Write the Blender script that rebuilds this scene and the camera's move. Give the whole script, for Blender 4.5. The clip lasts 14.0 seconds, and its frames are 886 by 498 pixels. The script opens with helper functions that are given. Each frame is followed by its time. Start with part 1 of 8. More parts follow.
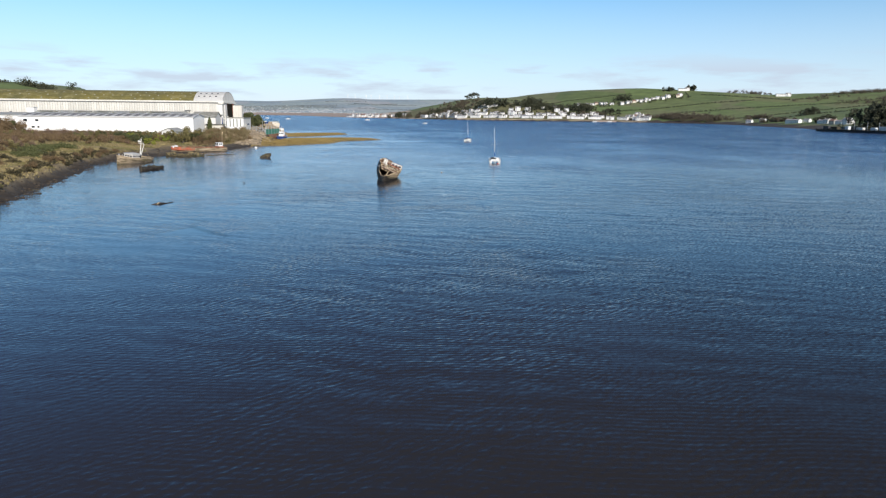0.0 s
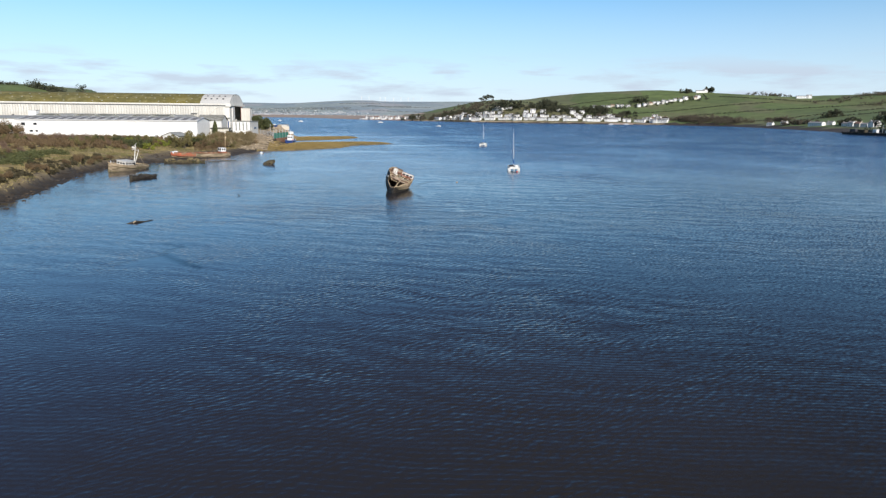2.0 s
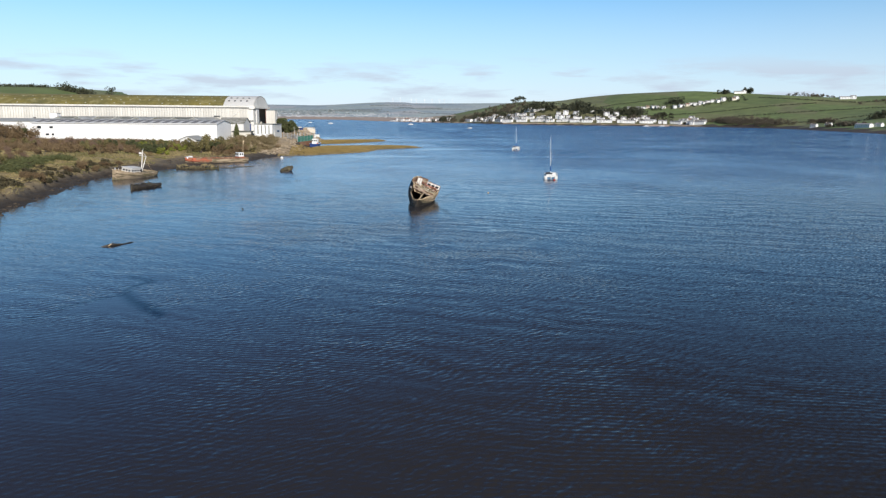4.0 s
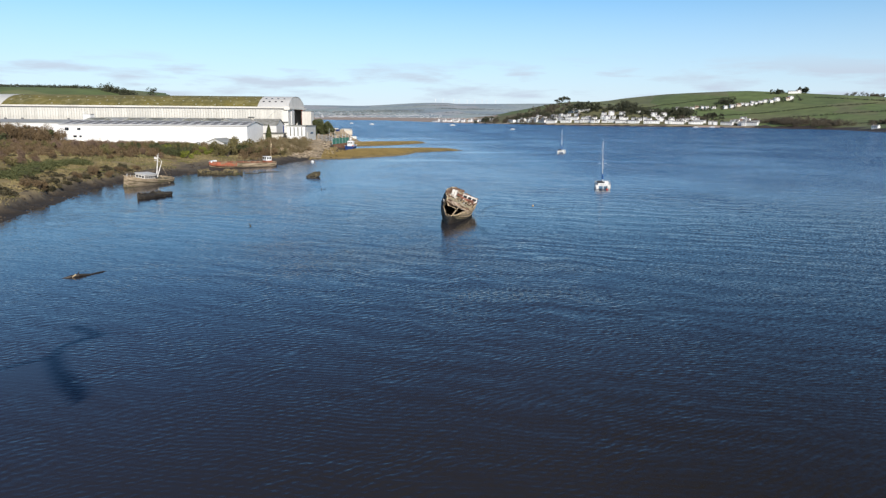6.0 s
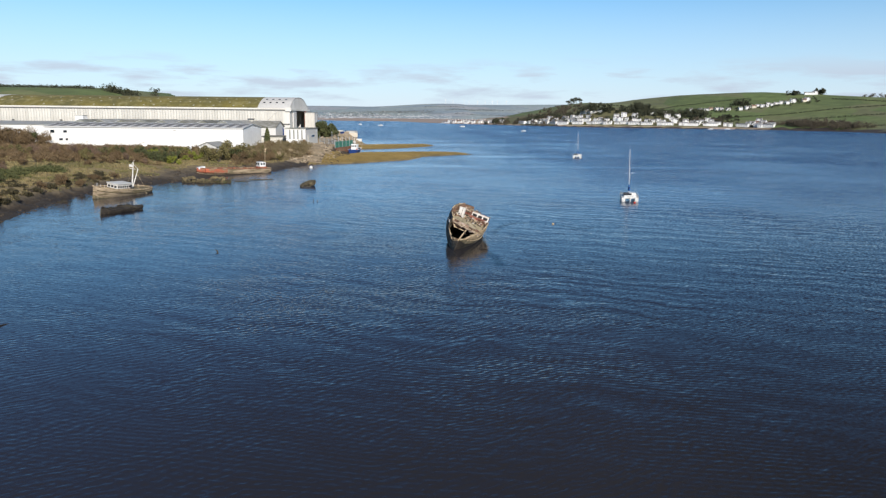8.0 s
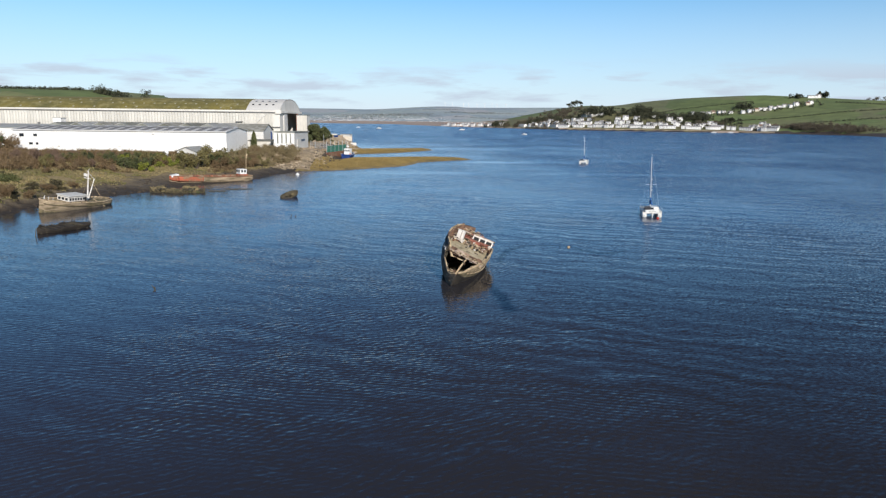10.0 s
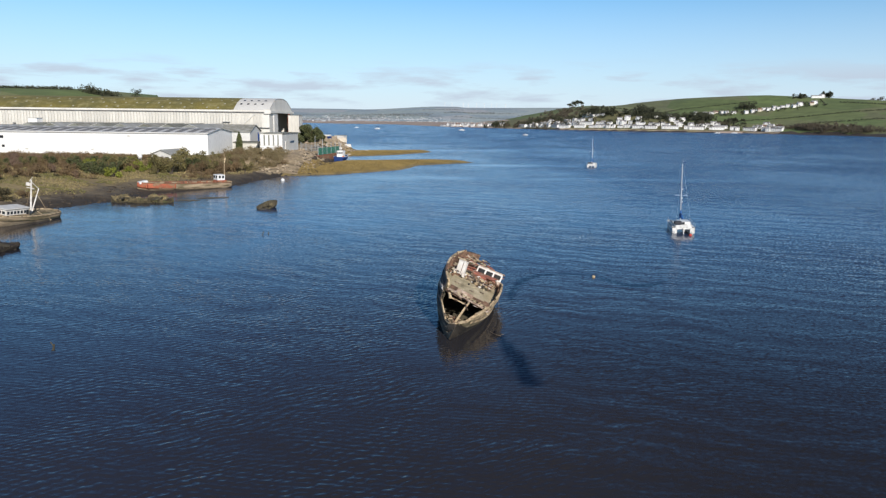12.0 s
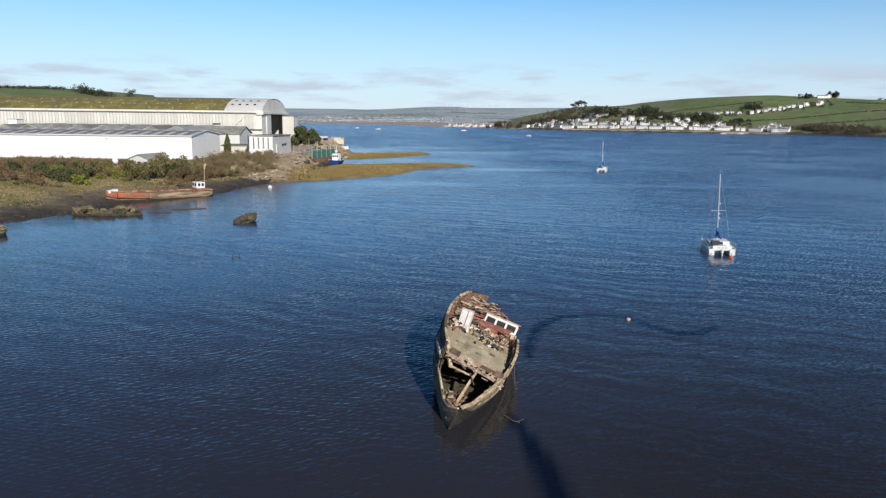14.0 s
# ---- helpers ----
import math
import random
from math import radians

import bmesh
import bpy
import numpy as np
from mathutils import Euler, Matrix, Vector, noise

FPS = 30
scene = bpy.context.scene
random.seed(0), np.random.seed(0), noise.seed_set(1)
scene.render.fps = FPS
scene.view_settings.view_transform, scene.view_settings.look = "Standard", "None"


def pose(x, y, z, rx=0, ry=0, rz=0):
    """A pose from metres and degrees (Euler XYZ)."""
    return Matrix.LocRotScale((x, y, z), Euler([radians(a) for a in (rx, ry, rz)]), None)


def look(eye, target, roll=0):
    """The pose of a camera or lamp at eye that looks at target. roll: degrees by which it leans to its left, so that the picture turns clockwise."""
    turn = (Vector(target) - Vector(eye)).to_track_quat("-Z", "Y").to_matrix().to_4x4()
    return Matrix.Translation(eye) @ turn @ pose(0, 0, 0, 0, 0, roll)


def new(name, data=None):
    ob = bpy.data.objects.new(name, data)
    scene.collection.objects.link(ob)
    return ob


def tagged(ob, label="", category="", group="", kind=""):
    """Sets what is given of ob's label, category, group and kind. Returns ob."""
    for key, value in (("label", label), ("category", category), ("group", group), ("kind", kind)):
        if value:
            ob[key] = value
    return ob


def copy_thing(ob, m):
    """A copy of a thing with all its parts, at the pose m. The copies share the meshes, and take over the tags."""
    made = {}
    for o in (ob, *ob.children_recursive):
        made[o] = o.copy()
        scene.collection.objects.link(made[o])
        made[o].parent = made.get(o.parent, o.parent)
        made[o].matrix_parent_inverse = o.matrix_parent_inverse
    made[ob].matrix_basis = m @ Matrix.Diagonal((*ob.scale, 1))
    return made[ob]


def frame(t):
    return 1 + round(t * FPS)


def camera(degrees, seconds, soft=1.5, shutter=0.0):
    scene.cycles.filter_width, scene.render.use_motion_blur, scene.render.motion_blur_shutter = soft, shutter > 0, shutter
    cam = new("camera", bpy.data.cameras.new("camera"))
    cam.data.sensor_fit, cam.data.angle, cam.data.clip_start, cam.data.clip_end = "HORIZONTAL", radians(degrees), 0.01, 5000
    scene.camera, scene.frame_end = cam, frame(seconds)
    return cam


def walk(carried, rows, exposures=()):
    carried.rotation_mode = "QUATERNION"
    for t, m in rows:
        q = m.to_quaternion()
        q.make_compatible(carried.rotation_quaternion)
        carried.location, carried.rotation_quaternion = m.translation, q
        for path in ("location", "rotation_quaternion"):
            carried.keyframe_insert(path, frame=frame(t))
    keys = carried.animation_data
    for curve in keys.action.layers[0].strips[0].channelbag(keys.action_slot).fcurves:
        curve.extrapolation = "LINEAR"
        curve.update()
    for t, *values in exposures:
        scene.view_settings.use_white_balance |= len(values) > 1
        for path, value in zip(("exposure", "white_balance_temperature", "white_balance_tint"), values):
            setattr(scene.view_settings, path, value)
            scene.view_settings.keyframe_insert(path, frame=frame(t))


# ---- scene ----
cam = camera(63.7, 14.0, soft=1.3)

PATH = [
    (0, (-9.688, -151.447, 14.67), (-9.403, -149.504, 14.292), 0.6),
    (0.5, (-9.325, -147.944, 14.754), (-9.04, -146.0, 14.378), 0.5),
    (1, (-8.979, -144.329, 14.88), (-8.696, -142.385, 14.504), 0.5),
    (1.5, (-8.515, -140.545, 15.029), (-8.249, -138.598, 14.656), 0.6),
    (2, (-7.957, -136.67, 15.176), (-7.709, -134.721, 14.803), 0.6),
    (2.5, (-7.34, -132.694, 15.284), (-7.11, -130.743, 14.912), 0.5),
    (3, (-6.78, -128.648, 15.328), (-6.569, -126.694, 14.958), 0.5),
    (5.5, (-4.251, -107.887, 15.645), (-4.173, -105.923, 15.275), 0.5),
    (6, (-3.767, -103.607, 15.728), (-3.719, -101.642, 15.359), 0.5),
    (6.5, (-3.425, -99.32, 15.845), (-3.402, -97.355, 15.476), 0.5),
    (7, (-3.164, -95.0, 15.969), (-3.144, -93.034, 15.6), 0.6),
    (7.5, (-2.997, -90.675, 16.105), (-2.975, -88.71, 15.736), 0.6),
    (8, (-2.818, -86.31, 16.221), (-2.797, -84.344, 15.854), 0.6),
    (10.5, (-1.981, -64.779, 16.32), (-1.958, -62.812, 15.961), 0.7),
    (11, (-1.809, -60.469, 16.342), (-1.786, -58.502, 15.983), 0.7),
    (11.5, (-1.725, -56.114, 16.334), (-1.702, -54.146, 15.975), 0.7),
    (12, (-1.718, -51.802, 16.376), (-1.694, -49.835, 16.017), 0.7),
    (12.5, (-1.702, -47.493, 16.492), (-1.678, -45.525, 16.133), 0.7),
    (13, (-1.662, -43.378, 16.659), (-1.639, -41.411, 16.3), 0.7),
    (13.5, (-1.562, -39.831, 16.841), (-1.539, -37.863, 16.483), 0.7),
    (14, (-1.338, -36.944, 16.808), (-1.319, -34.976, 16.449), 0.7),
]
walk(cam, [(t, look(eye, target, roll)) for t, eye, target, roll in PATH], exposures=[(0.0, 0.06, 6150, 12), (3.0, 0.04, 6150, 12), (6.5, 0.0, 6150, 12), (10.5, -0.05, 6150, 12), (14.0, -0.07, 6150, 12)])

# ---- world and sun ----
SUN_ELEVATION = 26.5
SUN_FROM = 21.0          # degrees from straight behind the start of the flight, towards the east bank
sx = math.sin(radians(SUN_FROM)) * math.cos(radians(SUN_ELEVATION))
sy = -math.cos(radians(SUN_FROM)) * math.cos(radians(SUN_ELEVATION))
sz = math.sin(radians(SUN_ELEVATION))

world = bpy.data.worlds.new("world")
scene.world = world
world.use_nodes = True
wt = world.node_tree
wt.nodes.clear()
w_out = wt.nodes.new("ShaderNodeOutputWorld")
w_bg = wt.nodes.new("ShaderNodeBackground")
w_sky = wt.nodes.new("ShaderNodeTexSky")
w_sky.sky_type = "NISHITA"
w_sky.sun_disc = False
w_sky.sun_elevation = radians(SUN_ELEVATION)
w_sky.sun_rotation = math.atan2(sx, sy)
w_sky.air_density = 1.0
w_sky.dust_density = 0.0
w_sky.ozone_density = 3.0
w_bg.inputs["Strength"].default_value = 0.112
w_co = wt.nodes.new("ShaderNodeTexCoord")
w_map = wt.nodes.new("ShaderNodeMapping")
w_map.inputs["Scale"].default_value = (6.0, 6.0, 40.0)
w_map.inputs["Location"].default_value = (3.1, 0.4, 0.0)
w_noise = wt.nodes.new("ShaderNodeTexNoise")
w_noise.inputs["Scale"].default_value = 1.35
w_noise.inputs["Detail"].default_value = 6.0
w_noise.inputs["Roughness"].default_value = 0.55
w_ramp = wt.nodes.new("ShaderNodeValToRGB")
w_ramp.color_ramp.elements[0].position = 0.48
w_ramp.color_ramp.elements[1].position = 0.63
w_sep = wt.nodes.new("ShaderNodeSeparateXYZ")
w_band = wt.nodes.new("ShaderNodeValToRGB")
w_band.color_ramp.elements[1].color = (0, 0, 0, 1)
for at, value in ((0.012, 0.15), (0.026, 1.0), (0.054, 1.0), (0.080, 0.0)):
    e = w_band.color_ramp.elements.new(at)
    e.color = (value, value, value, 1)
w_mul = wt.nodes.new("ShaderNodeMath")
w_mul.operation = "MULTIPLY"
w_mul2 = wt.nodes.new("ShaderNodeMath")
w_mul2.operation = "MULTIPLY"
w_mul2.inputs[1].default_value = 0.8
w_mix = wt.nodes.new("ShaderNodeMix")
w_mix.data_type = "RGBA"
w_mix.inputs["B"].default_value = (5.15, 5.75, 6.45, 1)
wl = wt.links
wl.new(w_co.outputs["Generated"], w_map.inputs["Vector"])
wl.new(w_map.outputs["Vector"], w_noise.inputs["Vector"])
wl.new(w_noise.outputs["Fac"], w_ramp.inputs["Fac"])
wl.new(w_co.outputs["Generated"], w_sep.inputs["Vector"])
wl.new(w_sep.outputs["Z"], w_band.inputs["Fac"])
wl.new(w_ramp.outputs["Color"], w_mul.inputs[0])
wl.new(w_band.outputs["Color"], w_mul.inputs[1])
wl.new(w_mul.outputs["Value"], w_mul2.inputs[0])
wl.new(w_mul2.outputs["Value"], w_mix.inputs["Factor"])
w_tint = wt.nodes.new("ShaderNodeMix")
w_tint.data_type, w_tint.blend_type = "RGBA", "MULTIPLY"
w_tint.inputs["Factor"].default_value = 1.0
w_tint.inputs["B"].default_value = (0.67, 0.975, 1.10, 1)
wl.new(w_sky.outputs["Color"], w_tint.inputs["A"])
w_hz = wt.nodes.new("ShaderNodeMapRange")
w_hz.inputs["From Min"].default_value, w_hz.inputs["From Max"].default_value = 0.0, 0.17
w_hz.inputs["To Min"].default_value, w_hz.inputs["To Max"].default_value = 0.82, 0.0
w_haze = wt.nodes.new("ShaderNodeMix")
w_haze.data_type = "RGBA"
w_haze.inputs["B"].default_value = (6.65, 7.05, 8.1, 1)
wl.new(w_sep.outputs["Z"], w_hz.inputs["Value"])
wl.new(w_hz.outputs["Result"], w_haze.inputs["Factor"])
w_deep = wt.nodes.new("ShaderNodeValToRGB")
w_deep.color_ramp.elements[0].position, w_deep.color_ramp.elements[0].color = 0.20, (1, 1, 1, 1)
w_deep.color_ramp.elements[1].position, w_deep.color_ramp.elements[1].color = 0.70, (0.215, 0.27, 0.345, 1)
w_half = w_deep.color_ramp.elements.new(0.42)
w_half.color = (0.425, 0.51, 0.635, 1)
w_zen = wt.nodes.new("ShaderNodeMix")
w_zen.data_type, w_zen.blend_type = "RGBA", "MULTIPLY"
w_zen.inputs["Factor"].default_value = 1.0
wl.new(w_sep.outputs["Z"], w_deep.inputs["Fac"])
wl.new(w_tint.outputs["Result"], w_zen.inputs["A"])
wl.new(w_deep.outputs["Color"], w_zen.inputs["B"])
wl.new(w_zen.outputs["Result"], w_haze.inputs["A"])
wl.new(w_haze.outputs["Result"], w_mix.inputs["A"])
wl.new(w_mix.outputs["Result"], w_bg.inputs["Color"])
wl.new(w_bg.outputs["Background"], w_out.inputs["Surface"])

sun_data = bpy.data.lights.new("sun", "SUN")
sun_data.energy = 5.2
sun_data.angle = radians(0.53)
sun_data.color = (1.0, 0.925, 0.81)
sun = new("sun", sun_data)
sun.matrix_basis = look((sx * 900, sy * 900, sz * 900), (0, 0, 0))


# ---- materials ----
def mat(name, colour, second=None, rough=0.8, scale=1.0, fine=12.0, bump=0.15, depth=0.02, metal=0.0,
        contrast=(0.35, 0.65), grain=0.12, vary=0.0, third=None, third_scale=0.3, third_at=(0.55, 0.7), stretch=(1, 1, 1)):
    """A worn surface: two colours by a broad noise, a fine grain, a third colour as stains, and relief."""
    m = bpy.data.materials.new(name)
    m.use_nodes = True
    nt = m.node_tree
    n, l = nt.nodes, nt.links
    b = n["Principled BSDF"]
    second = second or [c * 0.75 for c in colour]
    co = n.new("ShaderNodeTexCoord")
    mp = n.new("ShaderNodeMapping")
    mp.inputs["Scale"].default_value = stretch
    l.new(co.outputs["Object"], mp.inputs["Vector"])
    big = n.new("ShaderNodeTexNoise")
    big.inputs["Scale"].default_value = scale
    big.inputs["Detail"].default_value = 5
    l.new(mp.outputs["Vector"], big.inputs["Vector"])
    ramp = n.new("ShaderNodeValToRGB")
    ramp.color_ramp.elements[0].position, ramp.color_ramp.elements[1].position = contrast
    ramp.color_ramp.elements[0].color = (*colour, 1)
    ramp.color_ramp.elements[1].color = (*second, 1)
    l.new(big.outputs["Fac"], ramp.inputs["Fac"])
    out = ramp.outputs["Color"]
    if third:
        st = n.new("ShaderNodeTexNoise")
        st.inputs["Scale"].default_value = third_scale
        st.inputs["Detail"].default_value = 7
        l.new(mp.outputs["Vector"], st.inputs["Vector"])
        sr = n.new("ShaderNodeValToRGB")
        sr.color_ramp.elements[0].position, sr.color_ramp.elements[1].position = third_at
        l.new(st.outputs["Fac"], sr.inputs["Fac"])
        mx = n.new("ShaderNodeMix")
        mx.data_type = "RGBA"
        l.new(sr.outputs["Color"], mx.inputs["Factor"])
        l.new(out, mx.inputs["A"])
        mx.inputs["B"].default_value = (*third, 1)
        out = mx.outputs["Result"]
    fn = n.new("ShaderNodeTexNoise")
    fn.inputs["Scale"].default_value = fine
    fn.inputs["Detail"].default_value = 4
    l.new(mp.outputs["Vector"], fn.inputs["Vector"])
    hv = n.new("ShaderNodeHueSaturation")
    vr = n.new("ShaderNodeMapRange")
    vr.inputs["To Min"].default_value = 1 - grain * 2
    vr.inputs["To Max"].default_value = 1 + grain * 2
    l.new(fn.outputs["Fac"], vr.inputs["Value"])
    value = vr.outputs["Result"]
    if vary:
        oi = n.new("ShaderNodeObjectInfo")
        vv = n.new("ShaderNodeMapRange")
        vv.inputs["To Min"].default_value = 1 - vary
        vv.inputs["To Max"].default_value = 1 + vary
        l.new(oi.outputs["Random"], vv.inputs["Value"])
        mm = n.new("ShaderNodeMath")
        mm.operation = "MULTIPLY"
        l.new(value, mm.inputs[0])
        l.new(vv.outputs["Result"], mm.inputs[1])
        value = mm.outputs["Value"]
    l.new(value, hv.inputs["Value"])
    l.new(out, hv.inputs["Color"])
    l.new(hv.outputs["Color"], b.inputs["Base Color"])
    b.inputs["Roughness"].default_value = rough
    b.inputs["Metallic"].default_value = metal
    if bump:
        bp = n.new("ShaderNodeBump")
        bp.inputs["Strength"].default_value = bump
        bp.inputs["Distance"].default_value = depth
        l.new(fn.outputs["Fac"], bp.inputs["Height"])
        l.new(bp.outputs["Normal"], b.inputs["Normal"])
    return m


def leaf_mat(name, a, b_, rough=0.75):
    """Leaves and twigs: each one a little different."""
    m = bpy.data.materials.new(name)
    m.use_nodes = True
    n, l = m.node_tree.nodes, m.node_tree.links
    b = n["Principled BSDF"]
    g = n.new("ShaderNodeNewGeometry")
    oi = n.new("ShaderNodeObjectInfo")
    add = n.new("ShaderNodeMath")
    add.operation = "MULTIPLY_ADD"
    add.inputs[1].default_value = 0.45
    l.new(g.outputs["Random Per Island"], add.inputs[0])
    spread = n.new("ShaderNodeTexNoise")
    spread.inputs["Scale"].default_value = 0.16
    spread.inputs["Detail"].default_value = 4
    l.new(g.outputs["Position"], spread.inputs["Vector"])
    wide = n.new("ShaderNodeMapRange")
    wide.inputs["From Min"].default_value, wide.inputs["From Max"].default_value = 0.34, 0.66
    l.new(spread.outputs["Fac"], wide.inputs["Value"])
    both = n.new("ShaderNodeMath")
    both.operation = "MULTIPLY_ADD"
    both.inputs[1].default_value = 0.25
    l.new(oi.outputs["Random"], both.inputs[0])
    part_ = n.new("ShaderNodeMath")
    part_.operation = "MULTIPLY"
    part_.inputs[1].default_value = 0.75
    l.new(wide.outputs["Result"], part_.inputs[0])
    l.new(part_.outputs["Value"], both.inputs[2])
    half = n.new("ShaderNodeMath")
    half.operation = "MULTIPLY"
    half.inputs[1].default_value = 0.55
    l.new(both.outputs["Value"], half.inputs[0])
    l.new(half.outputs["Value"], add.inputs[2])
    r = n.new("ShaderNodeValToRGB")
    r.color_ramp.elements[0].color = (*a, 1)
    r.color_ramp.elements[1].color = (*b_, 1)
    l.new(add.outputs["Value"], r.inputs["Fac"])
    l.new(r.outputs["Color"], b.inputs["Base Color"])
    b.inputs["Roughness"].default_value = rough
    return m


M_STEEL_WHITE = mat("white_profiled_sheet", (0.72, 0.69, 0.62), (0.62, 0.59, 0.52), 0.6, 0.12, 3.0, 0.05, third=(0.45, 0.44, 0.38), third_scale=0.25, third_at=(0.62, 0.82), stretch=(1, 1, 0.15))
M_STEEL_GREY = mat("grey_profiled_sheet", (0.68, 0.66, 0.61), (0.60, 0.58, 0.53), 0.55, 0.1, 2.0, 0.05)
M_PANEL = mat("pale_translucent_sheet", (0.66, 0.63, 0.56), (0.57, 0.54, 0.47), 0.5, 0.2, 2.5, 0.05, vary=0.10, third=(0.50, 0.47, 0.38), third_scale=0.5, third_at=(0.6, 0.85), stretch=(1, 1, 0.2))
M_RENDER_WHITE = mat("white_painted_wall", (0.84, 0.825, 0.79), (0.79, 0.775, 0.74), 0.7, 0.2, 3.0, 0.05, third=(0.66, 0.66, 0.63), third_scale=0.4, third_at=(0.62, 0.9), stretch=(1, 1, 0.25))
# near-black colour that stands for the shade inside openings
M_DARK = mat("dark_opening", (0.012, 0.012, 0.013), (0.02, 0.02, 0.02), 0.8)
M_GUTTER = mat("dark_gutter", (0.10, 0.10, 0.10), (0.16, 0.15, 0.14), 0.6)
M_MOSS = mat("mossy_roof_sheet", (0.19, 0.155, 0.035), (0.115, 0.105, 0.035), 0.95, 0.12, 1.6, 0.3, 0.05, third=(0.27, 0.235, 0.10), third_scale=0.35, third_at=(0.5, 0.75), grain=0.22)
M_ROOF_LIGHT = mat("pale_rooflight_sheet", (0.42, 0.40, 0.31), (0.26, 0.24, 0.15), 0.5, 0.4, 3.0)
M_ROOF_DARK = mat("weathered_slate_grey_sheet", (0.17, 0.165, 0.16), (0.24, 0.23, 0.22), 0.7, 0.3, 3.0)
M_ROOF_PALE = mat("pale_grey_roof_sheet", (0.42, 0.415, 0.38), (0.32, 0.315, 0.28), 0.6, 0.25, 3.0, vary=0.08)
M_STORE_ROOF = mat("white_faded_roof_sheet", (0.62, 0.61, 0.58), (0.54, 0.53, 0.51), 0.6, 0.25, 3.0)
M_ROOF_MOSSGREY = mat("grey_mossy_fibre_cement", (0.24, 0.24, 0.21), (0.15, 0.15, 0.115), 0.9, 0.25, 2.5, vary=0.15)
M_ROOF_WORN = mat("stained_grey_fibre_cement", (0.36, 0.35, 0.31), (0.22, 0.21, 0.17), 0.9, 0.5, 2.5, third=(0.14, 0.14, 0.09), third_scale=0.6)
M_BACKING = mat("grey_stained_sheet", (0.36, 0.345, 0.30), (0.26, 0.25, 0.21), 0.8, 0.2, 3.0)
M_ORANGE = mat("orange_door_edge", (0.75, 0.16, 0.05), (0.65, 0.13, 0.05), 0.5)
M_BLUE = mat("blue_paint", (0.012, 0.045, 0.19), (0.01, 0.035, 0.14), 0.4)
M_RED = mat("faded_red_paint", (0.42, 0.115, 0.055), (0.27, 0.085, 0.045), 0.8, 0.8, 6.0, third=(0.24, 0.155, 0.085), third_scale=0.9, third_at=(0.48, 0.62), grain=0.22)
M_RUST = mat("rusted_steel", (0.23, 0.105, 0.055), (0.14, 0.065, 0.04), 0.9, 0.5, 6.0, 0.3, third=(0.27, 0.19, 0.11), third_scale=0.4)
M_HULL_BEIGE = mat("weathered_bare_timber_hull", (0.40, 0.31, 0.20), (0.20, 0.145, 0.09), 0.9, 0.9, 6.0, 0.4, 0.03, third=(0.11, 0.095, 0.045), third_scale=0.9, third_at=(0.5, 0.68), stretch=(1, 0.3, 2.0), grain=0.25)
M_BOAT_WHITE = mat("white_boat_paint", (0.80, 0.80, 0.78), (0.70, 0.69, 0.65), 0.45, 0.8, 6.0, 0.05)
M_GELCOAT = mat("weathered_white_gelcoat", (0.76, 0.75, 0.71), (0.66, 0.65, 0.60), 0.35, 0.8, 7.0, 0.0, grain=0.06, third=(0.42, 0.40, 0.33), third_scale=0.9, third_at=(0.6, 0.85), stretch=(1, 1, 0.4))
M_ALU = mat("mast_alloy", (0.66, 0.67, 0.68), (0.58, 0.59, 0.60), 0.35, 0.8, 6.0, 0.0, metal=0.4)
M_WIRE = mat("stainless_wire", (0.45, 0.46, 0.47), (0.38, 0.39, 0.40), 0.35, metal=0.6)
M_GLASS_DARK = mat("dark_window_glass", (0.02, 0.025, 0.03), (0.03, 0.035, 0.04), 0.08, bump=0)
M_CANVAS = mat("blue_sail_cover", (0.03, 0.12, 0.34), (0.02, 0.09, 0.27), 0.8, 1.5, 10.0)
M_BLACKPAINT = mat("dark_antifouling", (0.03, 0.032, 0.04), (0.05, 0.05, 0.055), 0.6)
M_GREENMESH = mat("green_fence_mesh", (0.02, 0.13, 0.09), (0.03, 0.16, 0.11), 0.6)
M_GALV = mat("galvanised_steel", (0.46, 0.47, 0.47), (0.36, 0.37, 0.37), 0.5, metal=0.3)
M_STONE = mat("rubble_stone", (0.42, 0.34, 0.235), (0.28, 0.22, 0.155), 0.9, 0.6, 5.0, 0.4, vary=0.25)
M_BARK = mat("bark", (0.10, 0.075, 0.055), (0.06, 0.048, 0.038), 0.95, 2.0, 14.0, 0.4)
M_CLOD = mat("brown_mud_clods", (0.072, 0.054, 0.036), (0.042, 0.032, 0.022), 0.9, 0.6, 5.0, 0.4)
M_WETWOOD = mat("black_wet_driftwood", (0.035, 0.026, 0.018), (0.018, 0.014, 0.01), 0.6, 1.0, 8.0, 0.4)
# the wreck
M_W_HULL = mat("black_flaking_hull_paint", (0.022, 0.022, 0.027), (0.055, 0.048, 0.045), 0.7, 0.9, 9.0, 0.4, 0.03, third=(0.21, 0.17, 0.135), third_scale=1.7, third_at=(0.56, 0.70), stretch=(1, 0.35, 2.2), grain=0.2, vary=0.2)
M_W_LOWER = mat("brown_worn_lower_planks", (0.19, 0.145, 0.098), (0.085, 0.065, 0.045), 0.85, 1.6, 9.0, 0.4, 0.03, third=(0.34, 0.28, 0.205), third_scale=2.1, third_at=(0.55, 0.72), stretch=(1, 0.3, 2.2), grain=0.25, vary=0.25)
M_W_PINK = mat("faded_pinkish_painted_boards", (0.45, 0.34, 0.26), (0.24, 0.155, 0.105), 0.85, 2.4, 14.0, 0.3, 0.015, third=(0.62, 0.54, 0.45), third_scale=2.6, third_at=(0.52, 0.66), vary=0.15, grain=0.2)
